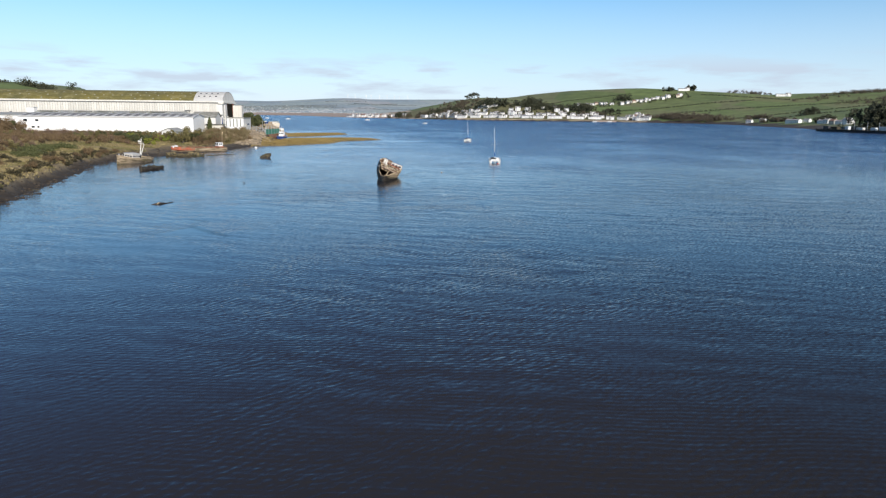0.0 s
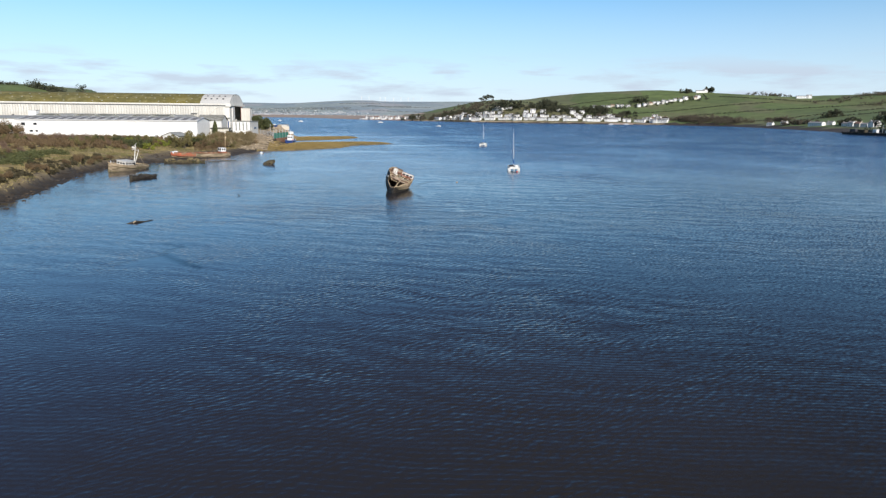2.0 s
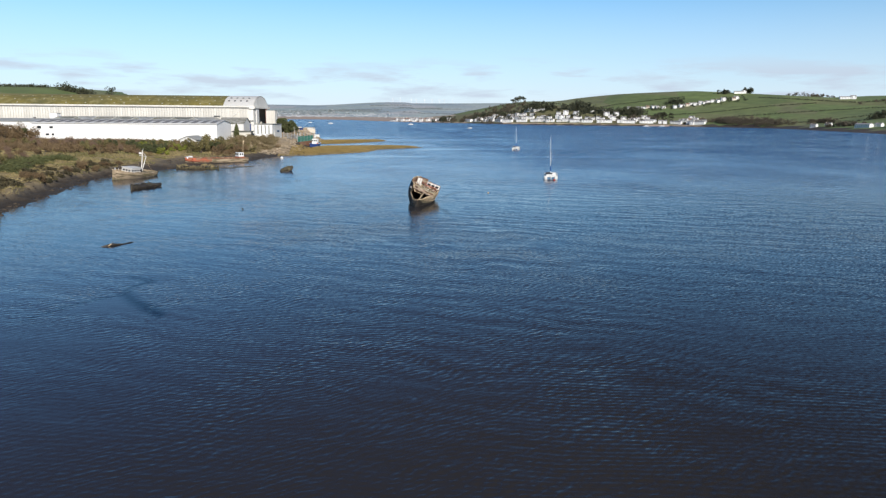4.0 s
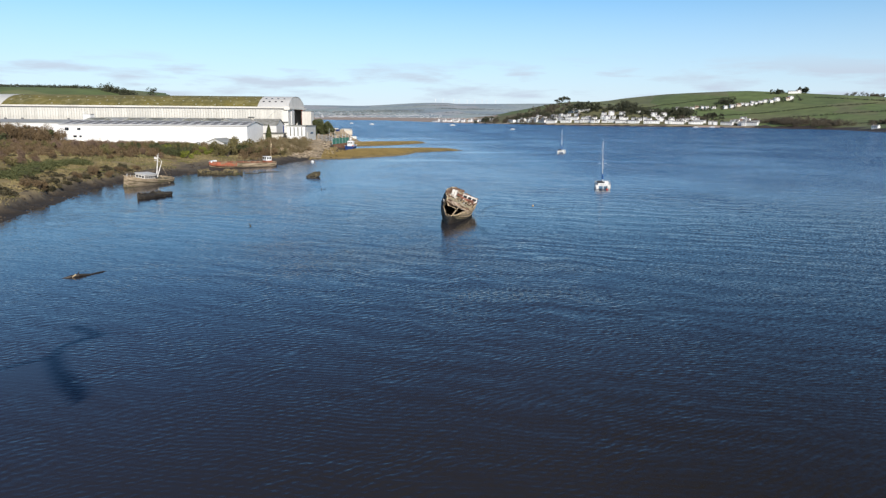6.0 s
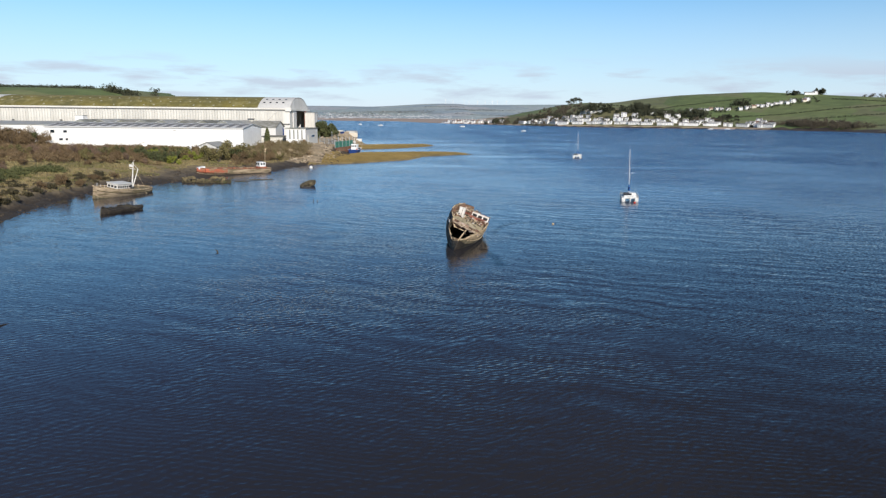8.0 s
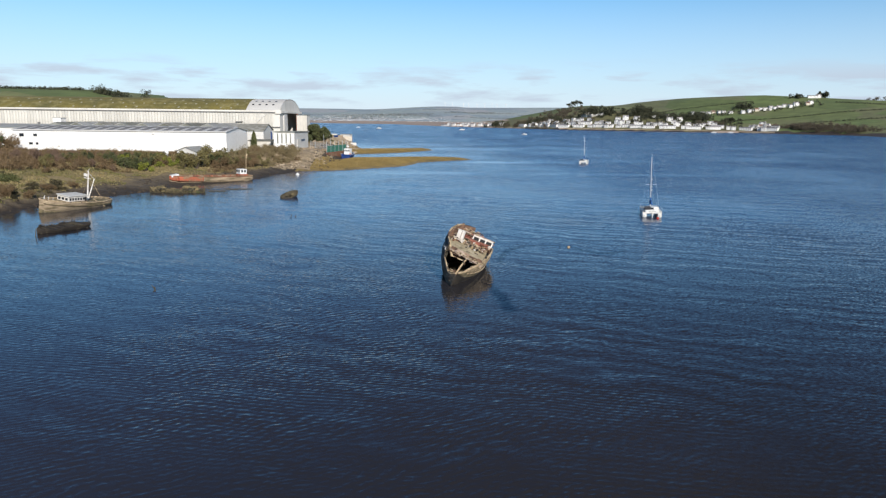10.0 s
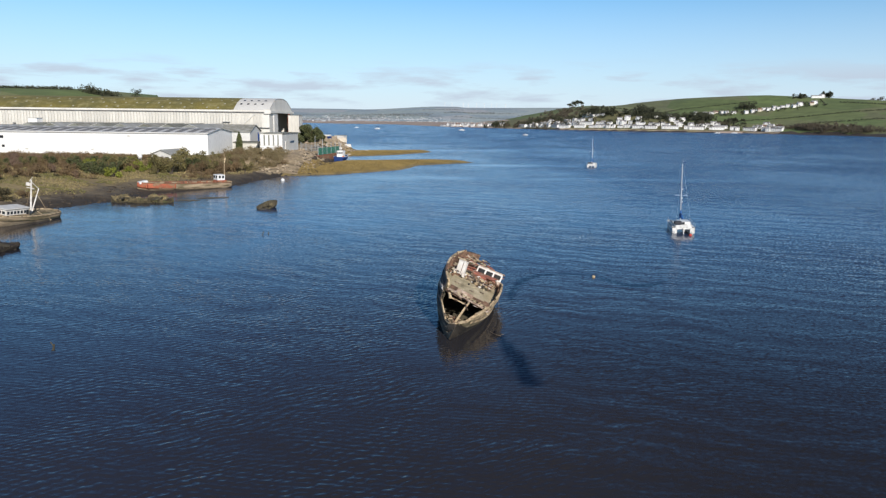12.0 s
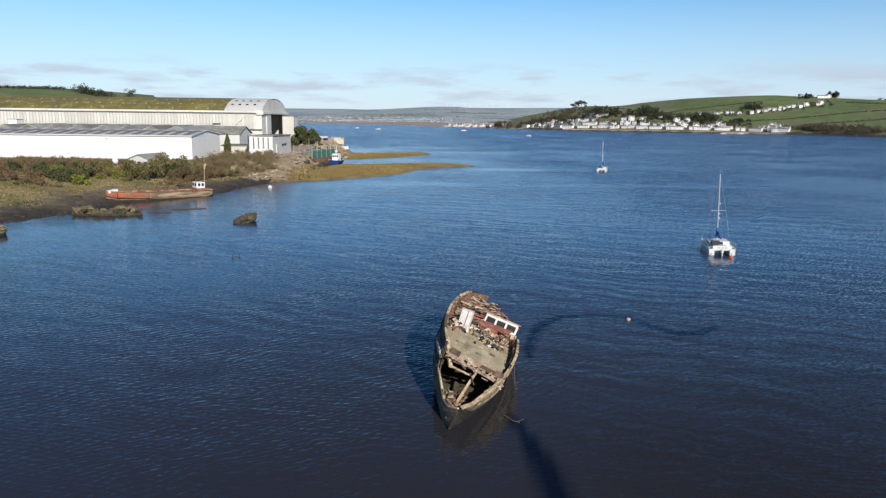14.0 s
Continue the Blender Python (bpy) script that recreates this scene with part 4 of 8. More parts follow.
        box(bm, (x, BIG_Y0 - 0.5, 12.5), (1.0, 0.5, 0.6))
        part("wall_vent", bm, M_GUTTER, shed)
    bm = bmesh.new()
    beam(bm, (-83, BIG_Y0 - 0.5, 12.0), (-76.5, BIG_Y0 - 0.5, 17.6), 0.3, 0.3)
    part("brace", bm, M_STEEL_GREY, shed)
    bm = bmesh.new()
    box(bm, (-88.5, BIG_Y0 - 0.5, 14.0), (3.0, 0.9, 0.3))
    part("canopy", bm, M_GUTTER, shed)
    return shed


big_shed()


def gabled(name, label, x0, x1, y0, y1, base, eave, ridge, wall_m, roof_m, along_x=True, category="industrial building", over=0.4, second_m=None):
    """A plain shed: solid walls with gables, and a roof of two thick slopes."""
    th = empty(name, pose(0, 0, 0), label, category)
    bm = bmesh.new()
    if along_x:
        mid = (y0 + y1) / 2
        prism(bm, [(y0, base), (y0, eave), (mid, ridge), (y1, eave), (y1, base)], x0, x1, "x")
    else:
        mid = (x0 + x1) / 2
        prism(bm, [(x0, base), (x0, eave), (mid, ridge), (x1, eave), (x1, base)], y0, y1, "y")
    part("wall", bm, wall_m, th)
    half = ((y1 - y0) if along_x else (x1 - x0)) / 2
    tilt = (ridge - eave) / half
    for side in (-1, 1):
        bm = bmesh.new()
        a, b = half + over, 0.0
        sec = [(mid + side * b, ridge + 0.04), (mid + side * a, ridge + 0.04 - tilt * a), (mid + side * a, ridge + 0.22 - tilt * a), (mid + side * b, ridge + 0.22)]
        if along_x:
            prism(bm, sec, x0 - over, x1 + over, "x")
        else:
            prism(bm, sec, y0 - over, y1 + over, "y")
        part("roof", bm, second_m if second_m and side < 0 else roof_m, th)
    return th


# ---- the long white store in front ----
WS = dict(x0=-138.5, x1=-70.0, y0=165.0, y1=191.0, eave=11.2, ridge=12.5)
store = gabled("long_store", "long low white store with striped grey roof", WS["x0"], WS["x1"], WS["y0"], WS["y1"], YARD, WS["eave"], WS["ridge"], M_RENDER_WHITE, M_STORE_ROOF)
pitch = math.atan2(WS["ridge"] - WS["eave"], 13.0)


def on_store(x, run):
    """A pose on the river-side slope, run metres up from the eave."""
    return pose(x, WS["y0"] + run, WS["eave"] + 0.32 + math.tan(pitch) * run) @ Matrix.Rotation(pitch, 4, "X")


bm = bmesh.new()
box(bm, (0, 0, 0), (1.75, 7.4, 0.07))
strip = part("dark_roof_sheet", bm, M_ROOF_DARK, store, "dark weathered roof sheet")
bm = bmesh.new()
box(bm, (0, 0, 0), (3.6, 1.5, 0.05))
band = part("dark_roof_sheet", bm, M_ROOF_DARK, store)
bm = bmesh.new()
box(bm, (0, 0, 0), (1.6, 3.0, 0.05))
upper = part("grey_roof_sheet", bm, M_ROOF_PALE, store, "pale grey roof sheet")
for i in range(19):
    x = -136.6 + i * 3.6
    if i == 0:
        strip.matrix_basis, band.matrix_basis, upper.matrix_basis = on_store(x, 4.1), on_store(x, 8.6), on_store(x, 10.9)
    else:
        twin(strip, on_store(x, 4.1))
        twin(band, on_store(x, 8.6))
        twin(upper, on_store(x, 10.9))
bm = bmesh.new()
box(bm, ((WS["x0"] + WS["x1"]) / 2, WS["y0"] - 0.35, WS["eave"] + 0.0), (WS["x1"] - WS["x0"] + 0.6, 0.2, 0.18))
part("gutter", bm, M_STEEL_GREY, store)
for x, z, w, h in ((-135.8, 9.6, 1.4, 1.0), (-131.4, 9.6, 1.2, 0.8), (-133.0, 6.9, 1.2, 0.7), (-131.0, 6.9, 0.8, 0.7)):
    bm = bmesh.new()
    box(bm, (x, WS["y0"] - 0.03, z), (w, 0.12, h))
    part("window", bm, M_GLASS_DARK, store, "small dark window")
for x, z in ((-93.5, 10.4), (-104.5, 6.3), (-124.0, 6.2)):
    bm = bmesh.new()
    box(bm, (x, WS["y0"] - 0.2, z), (0.8, 0.4, 0.3), bevel=0.05)
    part("wall_light", bm, M_STEEL_GREY, store)

# low white link wall west of the store, and the roof plant room
gabled("low_workshop", "low white workshop wall with small windows", -200.0, -139.5, 196.0, 246.0, YARD, 11.2, 12.2, M_RENDER_WHITE, M_ROOF_PALE)
plant_room = empty("plant_room", pose(-162.0, 240.0, 11.2), "white box-shaped plant room on the workshop roof", "building")
bm = bmesh.new()
box(bm, (0, 0, 1.75), (3.4, 4.4, 3.5), bevel=0.05)
part("wall", bm, M_RENDER_WHITE, plant_room)
bm = bmesh.new()
box(bm, (0, 0, 3.58), (3.8, 4.8, 0.16))
part("roof", bm, M_ROOF_PALE, plant_room)

# a row of pitched roofs between the store and the hall
BAY = 8.2
for i in range(8):
    x0 = -150.5 + i * BAY
    gabled("bay_workshop", "grey-roofed pitched workshop bay behind the white store", x0, x0 + BAY - 0.05, 206.0, 247.0, YARD, 11.5, 13.2, M_ROOF_MOSSGREY, (M_ROOF_MOSSGREY, M_ROOF_PALE, M_ROOF_WORN)[i % 3], along_x=False, over=0.0, second_m=M_ROOF_PALE)["group"] = "workshop bays"
side = gabled("side_workshop", "grey gabled workshop beside the white store", -77.5, -67.0, 203.0, 218.5, YARD, 11.0, 13.3, M_STEEL_GREY, M_ROOF_WORN)
for y0, x1, z1 in ((194.5, -62.5, 7.6),):
    lean = empty("lean_to", pose(0, 0, 0), "low pale lean-to shed", "shed")
    bm = bmesh.new()
    box(bm, (-66.5, 197.5, (YARD + z1) / 2), (8.0, 6.0, z1 - YARD))
    part("wall", bm, M_STEEL_WHITE, lean)
    bm = bmesh.new()
    box(bm, (-66.5, 197.5, z1 + 0.12), (8.6, 6.6, 0.24), Matrix.Rotation(0.04, 4, "X"))
    part("roof", bm, M_ROOF_MOSSGREY, lean)


def annex():
    th = empty("dock_annex", pose(-59.2, 185.0, YARD - 0.1), "white and grey sheeted annex at the dock mouth", "industrial building")
    w, d, h = 7.3, 27.0, 6.1
    bm = bmesh.new()
    box(bm, (w / 2, d / 2, h / 2), (w, d, h))
    part("wall", bm, M_STEEL_GREY, th)
    bm = bmesh.new()
    box(bm, (w / 2, d / 2, h + 0.16), (w + 0.5, d + 0.5, 0.3), Matrix.Rotation(-0.01, 4, "X"))
    part("roof", bm, M_ROOF_MOSSGREY, th)
    bm = bmesh.new()
    box(bm, (w / 2, -0.1, 1.15), (w + 0.1, 0.2, 2.3))
    part("plinth", bm, M_RENDER_WHITE, th)
    bm = bmesh.new()
    box(bm, (0, 0, 0), (1.0, 0.22, 3.4), bevel=0.03)
    first = part("panel", bm, M_RENDER_WHITE, th, "white upright cladding panel")
    for i in range(5):
        m = pose(0.65 + i * 1.5, -0.08, 4.1)
        if i == 0:
            first.matrix_basis = m
        else:
            twin(first, m)
    bm = bmesh.new()
    box(bm, (w / 2, -0.02, 4.1), (w - 0.2, 0.06, 3.4))
    part("recess", bm, M_ROOF_MOSSGREY, th)
    bm = bmesh.new()
    box(bm, (w + 0.05, 16, 3.2), (0.14, 6.5, 0.7))
    part("window", bm, M_GLASS_DARK, th)
    bm = bmesh.new()
    box(bm, (w - 0.6, -0.24, 1.0), (0.9, 0.1, 2.0))
    part("door", bm, M_RED, th, "dull red door")
    bm = bmesh.new()
    box(bm, (w + 0.06, 7.0, 1.9), (0.16, 5.0, 3.6))
    part("roller_door", bm, M_STEEL_WHITE, th)


annex()


def hut():
    th = empty("bungalow_hut", pose(-74.2, 139.0, 3.6, 0, 0, -14), "small grey block hut with green-grey roof", "hut")
    bm = bmesh.new()
    prism(bm, [(-3.0, -2.2), (-3.0, 2.6), (0, 3.7), (3.0, 2.6), (3.0, -2.2)], 0.0, 7.0, "y")
    part("wall", bm, M_STEEL_GREY, th)
    for s in (-1, 1):
        bm = bmesh.new()
        prism(bm, [(0, 3.75), (s * 3.5, 2.45), (s * 3.5, 2.6), (0, 3.92)], -0.4, 7.4, "y")
        part("roof", bm, M_ROOF_PALE, th)
    for x in (-1.9, 0.0, 1.7):
        bm = bmesh.new()
        box(bm, (x, -0.04, 1.5), (0.9, 0.12, 1.0))
        part("window", bm, M_GLASS_DARK, th)
    tank = empty("gas_tank", pose(-79.6, 138.0, z_at(-79.6, 138) + 0.1), "white round tank standing by the hut", "tank")
    bm = bmesh.new()
    bmesh.ops.create_uvsphere(bm, u_segments=14, v_segments=9, radius=0.75)
    bmesh.ops.translate(bm, vec=(0, 0, 1.2), verts=bm.verts)
    part("vessel", bm, M_BOAT_WHITE, tank)
    bm = bmesh.new()
    for a in range(3):
        rod(bm, (0.5 * math.cos(a * 2.1), 0.5 * math.sin(a * 2.1), 0), (0.4 * math.cos(a * 2.1), 0.4 * math.sin(a * 2.1), 0.8), 0.06)
    part("stand", bm, M_GALV, tank)


hut()


# ---- boats ----
def half_beam(s, beam, bow, stern, stern_w):
    b = 1.0
    if s < bow:
        b = (1 - (1 - s / bow) ** 2.0) ** 0.8
    if s > 1 - stern:
        b *= 1 - (1 - stern_w) * ((s - 1 + stern) / stern) ** 2.2
    return beam / 2 * b


def hull_side(bm, side, L, beam, depth, bow=0.4, stern=0.35, stern_w=0.6, sheer=(0.6, 0.3), n=30, k=7, v0=0.0, v1=1.0,
              top=None, skin=0.10, inset=0.0, round_stern=True, power=(2.4, 0.6), s0=0.0, s1=1.0):
    """One side of a lofted hull, bow at y = 0, keel at z = 0. top(s, side): how much of the side is left, 0 to 1."""
    outer, inner = [], []
    for i in range(n + 1):
        s = s0 + (s1 - s0) * i / n
        b = half_beam(s, beam, bow, stern, stern_w)
        if round_stern and s > 0.93:
            b *= math.sqrt(max(0.0, 1 - ((s - 0.93) / 0.07) ** 2))
        zk = depth * 0.30 * max(0.0, 1 - s / 0.10) ** 2 + (depth * 0.28 * max(0.0, (s - 0.86) / 0.14) ** 1.5)
        zs = depth + sheer[0] * (1 - s) ** 2.2 + sheer[1] * s ** 2.5
        left = v1 if top is None else max(min(v1, top(s, side)), v0)
        ro, ri = [], []
        for j in range(k + 1):
            v = v0 + (left - v0) * j / k
            v = max(v, 0.0)
            q = power[1] + 0.5 * max(0.0, 1 - s / 0.25)
            w = b * (1 - (1 - v) ** power[0]) ** q - inset
            w = max(w, 0.004)
            z = zk + (zs - zk) * v
            ro.append(bm.verts.new((side * w, s * L, z)))
            ri.append(bm.verts.new((side * max(w - skin, 0.002), s * L, z + 0.01)))
        outer.append(ro)
        inner.append(ri)
    for i in range(n):
        if outer[i][k].co.z - outer[i][0].co.z < 0.012 and outer[i + 1][k].co.z - outer[i + 1][0].co.z < 0.012:
            continue
        for j in range(k):
            bm.faces.new((outer[i][j], outer[i + 1][j], outer[i + 1][j + 1], outer[i][j + 1]))
            bm.faces.new((inner[i][j], inner[i][j + 1], inner[i + 1][j + 1], inner[i + 1][j]))
        bm.faces.new((outer[i][k], outer[i + 1][k], inner[i + 1][k], inner[i][k]))
        bm.faces.new((outer[i][0], inner[i][0], inner[i + 1][0], outer[i + 1][0]))
    for i in (0, n):
        if outer[i][k].co.z - outer[i][0].co.z < 0.012:
            continue
        for j in range(k):
            bm.faces.new((outer[i][j], outer[i][j + 1], inner[i][j + 1], inner[i][j]))
    bmesh.ops.delete(bm, geom=[v for v in bm.verts if not v.link_faces], context="VERTS")
    bmesh.ops.recalc_face_normals(bm, faces=bm.faces)


def hull_point(s, side, v, L, beam, depth, bow=0.4, stern=0.35, stern_w=0.6, sheer=(0.6, 0.3), power=(2.4, 0.6), inset=0.0):
    b = half_beam(s, beam, bow, stern, stern_w)
    if s > 0.93:
        b *= math.sqrt(max(0.0, 1 - ((s - 0.93) / 0.07) ** 2))
    zk = depth * 0.30 * max(0.0, 1 - s / 0.10) ** 2 + (depth * 0.28 * max(0.0, (s - 0.86) / 0.14) ** 1.5)
    zs = depth + sheer[0] * (1 - s) ** 2.2 + sheer[1] * s ** 2.5
    q = power[1] + 0.5 * max(0.0, 1 - s / 0.25)
    w = max(b * (1 - (1 - min(v, 1.0)) ** power[0]) ** q - inset, 0.0)
    return Vector((side * w, s * L, zk + (zs - zk) * v))


def smooth(ob):
    ob.data.polygons.foreach_set("use_smooth", [True] * len(ob.data.polygons))
    return ob


# ---- the wreck in midstream ----
def wreck():
    at = pose(-0.94, -0.3, -0.85, 0, 24.0, -6.5)
    inv = at.inverted()
    L, B, D = 18.3, 5.3, 4.1
    P = dict(L=L, beam=B, depth=D, bow=0.52, stern=0.45, stern_w=0.42, sheer=(-0.15, 0.25), power=(2.9, 0.55))
    th = empty("wrecked_trawler", at, "heeled wooden trawler wreck, bow broken open, decks rotting", "shipwreck")
    rng = random.Random(11)

    def top(s, side):
        y = s * L
        if side < 0:
            v = 0.40 + 0.05 * min(y, 4.2) if y < 4.2 else 0.68 + (y - 4.2) * 0.8
        else:
            v = 0.40 + 0.22 * y if y < 1.6 else 0.75 + 0.05 * (y - 1.6)
        jag = 0.025 * math.sin(y * 7.1 + side) + 0.02 * math.sin(y * 13.7)
        if y > 15.5:
            v -= (0.03 if side < 0 else 0.07) * (y - 15.5)
        if side > 0 and y > 11.2:
            v = 0.88 - 0.05 * max(0.0, y - 15.0) + 0.04 * math.sin(y * 9.0) + 0.03 * math.sin(y * 23.0)
        return max(0.3, min(1.0, v + jag))
    for side, mtl, lab in ((-1, M_W_HULL, "black flaking hull plank"), (1, M_W_WOOD, "bare bleached hull plank")):
        strakes = 12
        for j in range(strakes):
            cuts = [0.0, 0.20 + 0.05 * (j % 3), 0.42 + 0.06 * ((j + 1) % 3), 0.66 + 0.05 * (j % 2), 1.0]
            for c, (a_, b_) in enumerate(zip(cuts, cuts[1:])):
                bm = bmesh.new()
                hull_side(bm, side, n=16, k=1, v0=j / strakes, v1=(j + 1) / strakes - 0.005, top=top, skin=0.06, inset=rng.uniform(-0.02, 0.02), s0=a_, s1=b_ - 0.0006, **P)
                if side < 0:
                    own = M_W_LOWER if j < 5 or (c == 0 and j < 10) or rng.random() < 0.06 else mtl
                else:
                    # lower starboard planks black: shade of the overhanging side put into the colour
                    own = M_HULK_BLACK if j < 6 else M_W_WEED if j < 8 else M_W_LOWER if j == 8 and rng.random() < 0.6 else mtl
                part("hull_plank", bm, own, th, lab if j == 9 and c == 1 else "")
        for a_, b_, own, lab in ((0.0, 0.40, M_HULK, "dark rotten inner planking"), (0.401, 1.0, M_W_BROWN, "brown inner planking")):
            bm = bmesh.new()
            hull_side(bm, side, n=26, k=8, top=lambda s, d: top(s, d) - 0.015, skin=0.05, inset=0.12, s0=a_, s1=b_, **P)
            part("inner_planking", bm, own, th, lab)
        # rubbing strakes
        for v in (0.62, 0.86):
            runs = [[]]
            for i in range(6 if v > 0.7 else 2, 56):
                if v > top(i / 60, side) - 0.03:
                    runs.append([])
                else:
                    runs[-1].append(hull_point(i / 60, side, v, inset=-0.03, **P))
            for pts in runs:
                if len(pts) > 1:
                    bm = bmesh.new()
                    rail(bm, pts, 0.07, 0.16)
                    part("rubbing_strake", bm, M_W_HULL if side < 0 else M_W_WOOD, th)
        # ribs inside
        for i in range(22):
            s = 0.075 + i * 0.040
            t_ = top(s, side) + (rng.uniform(-0.06, 0.02) if s < 0.3 else -0.02)
            bm = bmesh.new()
            prev = None
            for j in range(8):
                low = 0.6 if s > 0.45 else t_ - 0.08
                v = low + (t_ - low) * j / 7
                p = hull_point(s, side, v, inset=0.22, **P)
                if prev is not None:
                    beam(bm, prev, p, 0.13, 0.13)
                prev = p
            part("rib", bm, M_HULK if s < 0.45 else M_W_BROWN, th)
        # cap rail in lengths
        s = 0.255 if side < 0 else 0.10
        while s < (0.93 if side < 0 else 0.92):
            e = min(s + rng.uniform(0.07, 0.15), 0.945)
            bm = bmesh.new()
            pts = [hull_point(s + (e - s) * q / 4, side, top(s + (e - s) * q / 4, side), inset=0.06, **P) for q in range(5)]
            for a, b in zip(pts, pts[1:]):
                beam(bm, a + Vector((0, 0, 0.04)), b + Vector((0, 0.02, 0.04)), 0.17, 0.09)
            part("cap_rail", bm, M_W_WOOD if rng.random() < 0.65 else M_W_BROWN, th)
            s = e + (0.0 if rng.random() < 0.5 else rng.uniform(0.01, 0.04))
    # keel and stem
    bm = bmesh.new()
    beam(bm, (0, 0.2, 0.05), (0, L * 0.95, 0.0), 0.24, 0.3)
    part("keel", bm, M_W_WEED, th)
    bm = bmesh.new()
    beam(bm, (0, 0.16, 1.0), (0, 0.10, 2.0), 0.14, 0.16)
    part("stem_post", bm, M_HULK_BLACK, th, "worn dark stem post")
    # deck
    deck_z = 3.38
    y_front = 4.1
    x = -2.4
    while x < 2.4:
        w = 0.2
        ys = [y for y in np.arange(y_front + rng.uniform(-0.3, 0.5), 17.3, 0.2)
              if half_beam(y / L, B, P["bow"], P["stern"], P["stern_w"]) * 0.96 > abs(x) + 0.14]
        if len(ys) > 3:
            a = ys[0]
            while a < ys[-1] - 0.4:
                b = min(a + rng.uniform(2.5, 5.5), ys[-1])
                if not (rng.random() < 0.12 and a > 9):
                    bm = bmesh.new()
                    camber = 0.10 * (1 - (x / 2.5) ** 2)
                    box(bm, (x + w / 2, (a + b) / 2, deck_z + camber + rng.uniform(-0.004, 0.004)), (w - 0.004, b - a - 0.006, 0.06), Matrix.Rotation(rng.uniform(-0.003, 0.003), 4, "Z"))
                    part("deck_plank", bm, M_W_DECK, th)
                a = b
        x += w
    for i in range(14):
        y = 4.2 + i * 0.98
        hb = half_beam(y / L, B, P["bow"], P["stern"], P["stern_w"]) * 0.95 - 0.1
        bm = bmesh.new()
        box(bm, (0, y, deck_z - 0.12), (hb * 2, 0.14, 0.16))
        part("deck_beam", bm, M_W_BROWN, th)
    # broken fore edge of the deck: coaming and torn boards
    for row_ in range(2):
        q = 0.0
        while q < 0.97:
            e = min(q + rng.uniform(0.08, 0.3), 1.0)
            a = Vector((-1.6, 4.6, deck_z + 0.30)).lerp(Vector((1.9, 4.2, deck_z + 0.20)), q) if row_ == 0 else Vector((-1.3, 4.15, deck_z + 0.06)).lerp(Vector((2.0, 3.7, deck_z - 0.04)), q)
            b = Vector((-1.6, 4.6, deck_z + 0.30)).lerp(Vector((1.9, 4.2, deck_z + 0.20)), e) if row_ == 0 else Vector((-1.3, 4.15, deck_z + 0.06)).lerp(Vector((2.0, 3.7, deck_z - 0.04)), e)
            j = Vector((0, rng.uniform(-0.07, 0.07), rng.uniform(-0.05, 0.05)))
            bm = bmesh.new()
            if row_ == 0:
                beam(bm, a + j, b + j * 0.3, rng.uniform(0.07, 0.16), rng.uniform(0.2, 0.36), rng.uniform(-0.15, 0.15))
                part("hatch_coaming", bm, rng.choice([M_W_PINK, M_W_PINK, M_W_BROWN]), th, "faded pinkish hatch coaming" if q == 0 else "")
            else:
                beam(bm, a + j, b - j, rng.uniform(0.2, 0.42), 0.09, rng.uniform(-0.2, 0.2))
                part("torn_plank", bm, rng.choice([M_W_PINK, M_W_PINK, M_W_WOOD]), th, "pale torn deck edge" if q == 0 else "")
            q = e + rng.uniform(0.0, 0.02)
    # the broken edges of both bows, from the stem up to the deck
    for side in (-1, 1):
        last = None
        for i in range(6):
            s = 0.006 + i * 0.043
            if s * L > (4.3 if side < 0 else 3.4):
                break
            p = hull_point(s, side, top(s, side), inset=0.03, **P) + Vector((0, 0, 0.03))
            if last is not None:
                bm = bmesh.new()
                beam(bm, last, p, 0.12 if side < 0 else 0.2, 0.10)
                part("edge_timber", bm, M_W_WOOD, th)
            last = p
    bm = bmesh.new()
    beam(bm, (-1.5, 5.0, deck_z + 0.16), (1.6, 4.72, deck_z + 0.16), 0.16, 0.16)
    part("hatch_coaming", bm, M_W_WOOD, th)
    for i in range(20):
        bm = bmesh.new()
        a = Vector((rng.uniform(-1.6, 2.2), rng.uniform(3.2, 4.6), deck_z + rng.uniform(-0.3, 0.3)))
        b = a + Vector((rng.uniform(-0.5, 0.5), rng.uniform(-0.9, 0.5), rng.uniform(-0.3, 0.3)))
        beam(bm, a, b, rng.uniform(0.04, 0.13), rng.uniform(0.03, 0.07), rng.uniform(0, 3))
        part("torn_plank", bm, rng.choice([M_W_WOOD, M_W_PINK, M_W_BROWN, M_W_PINK, M_W_LOWER]), th)
    # the pale post in the open bow, and a cross tie
    bm = bmesh.new()
    beam(bm, (0.35, 4.15, deck_z + 0.05), (-0.15, 1.9, 1.45), 0.15, 0.15)
    part("bow_post", bm, M_W_WOOD, th, "pale leaning post in the open bow")
    bm = bmesh.new()
    beam(bm, (-1.35, 3.9, deck_z - 0.4), (0.3, 3.7, deck_z - 0.35), 0.09, 0.09)
    part("bow_tie", bm, M_W_WOOD, th)
    bm = bmesh.new()
    beam(bm, (-2.1, 5.6, 3.95), (-1.2, 3.75, 2.95), 0.22, 0.12)
    part("fallen_rail", bm, M_W_WOOD, th, "fallen rail timber")
    # rubble in the bow
    for i in range(150):
        y = rng.uniform(1.0, 3.6)
        hb = half_beam(y / L, B, P["bow"], P["stern"], P["stern_w"]) * 0.45
        bm = bmesh.new()
        c = Vector((rng.uniform(-hb, hb * 0.7), y, 1.15 + rng.uniform(0, 0.65)))
        d = Vector((rng.uniform(-0.4, 0.4), rng.uniform(-0.5, 0.5), rng.uniform(-0.3, 0.3)))
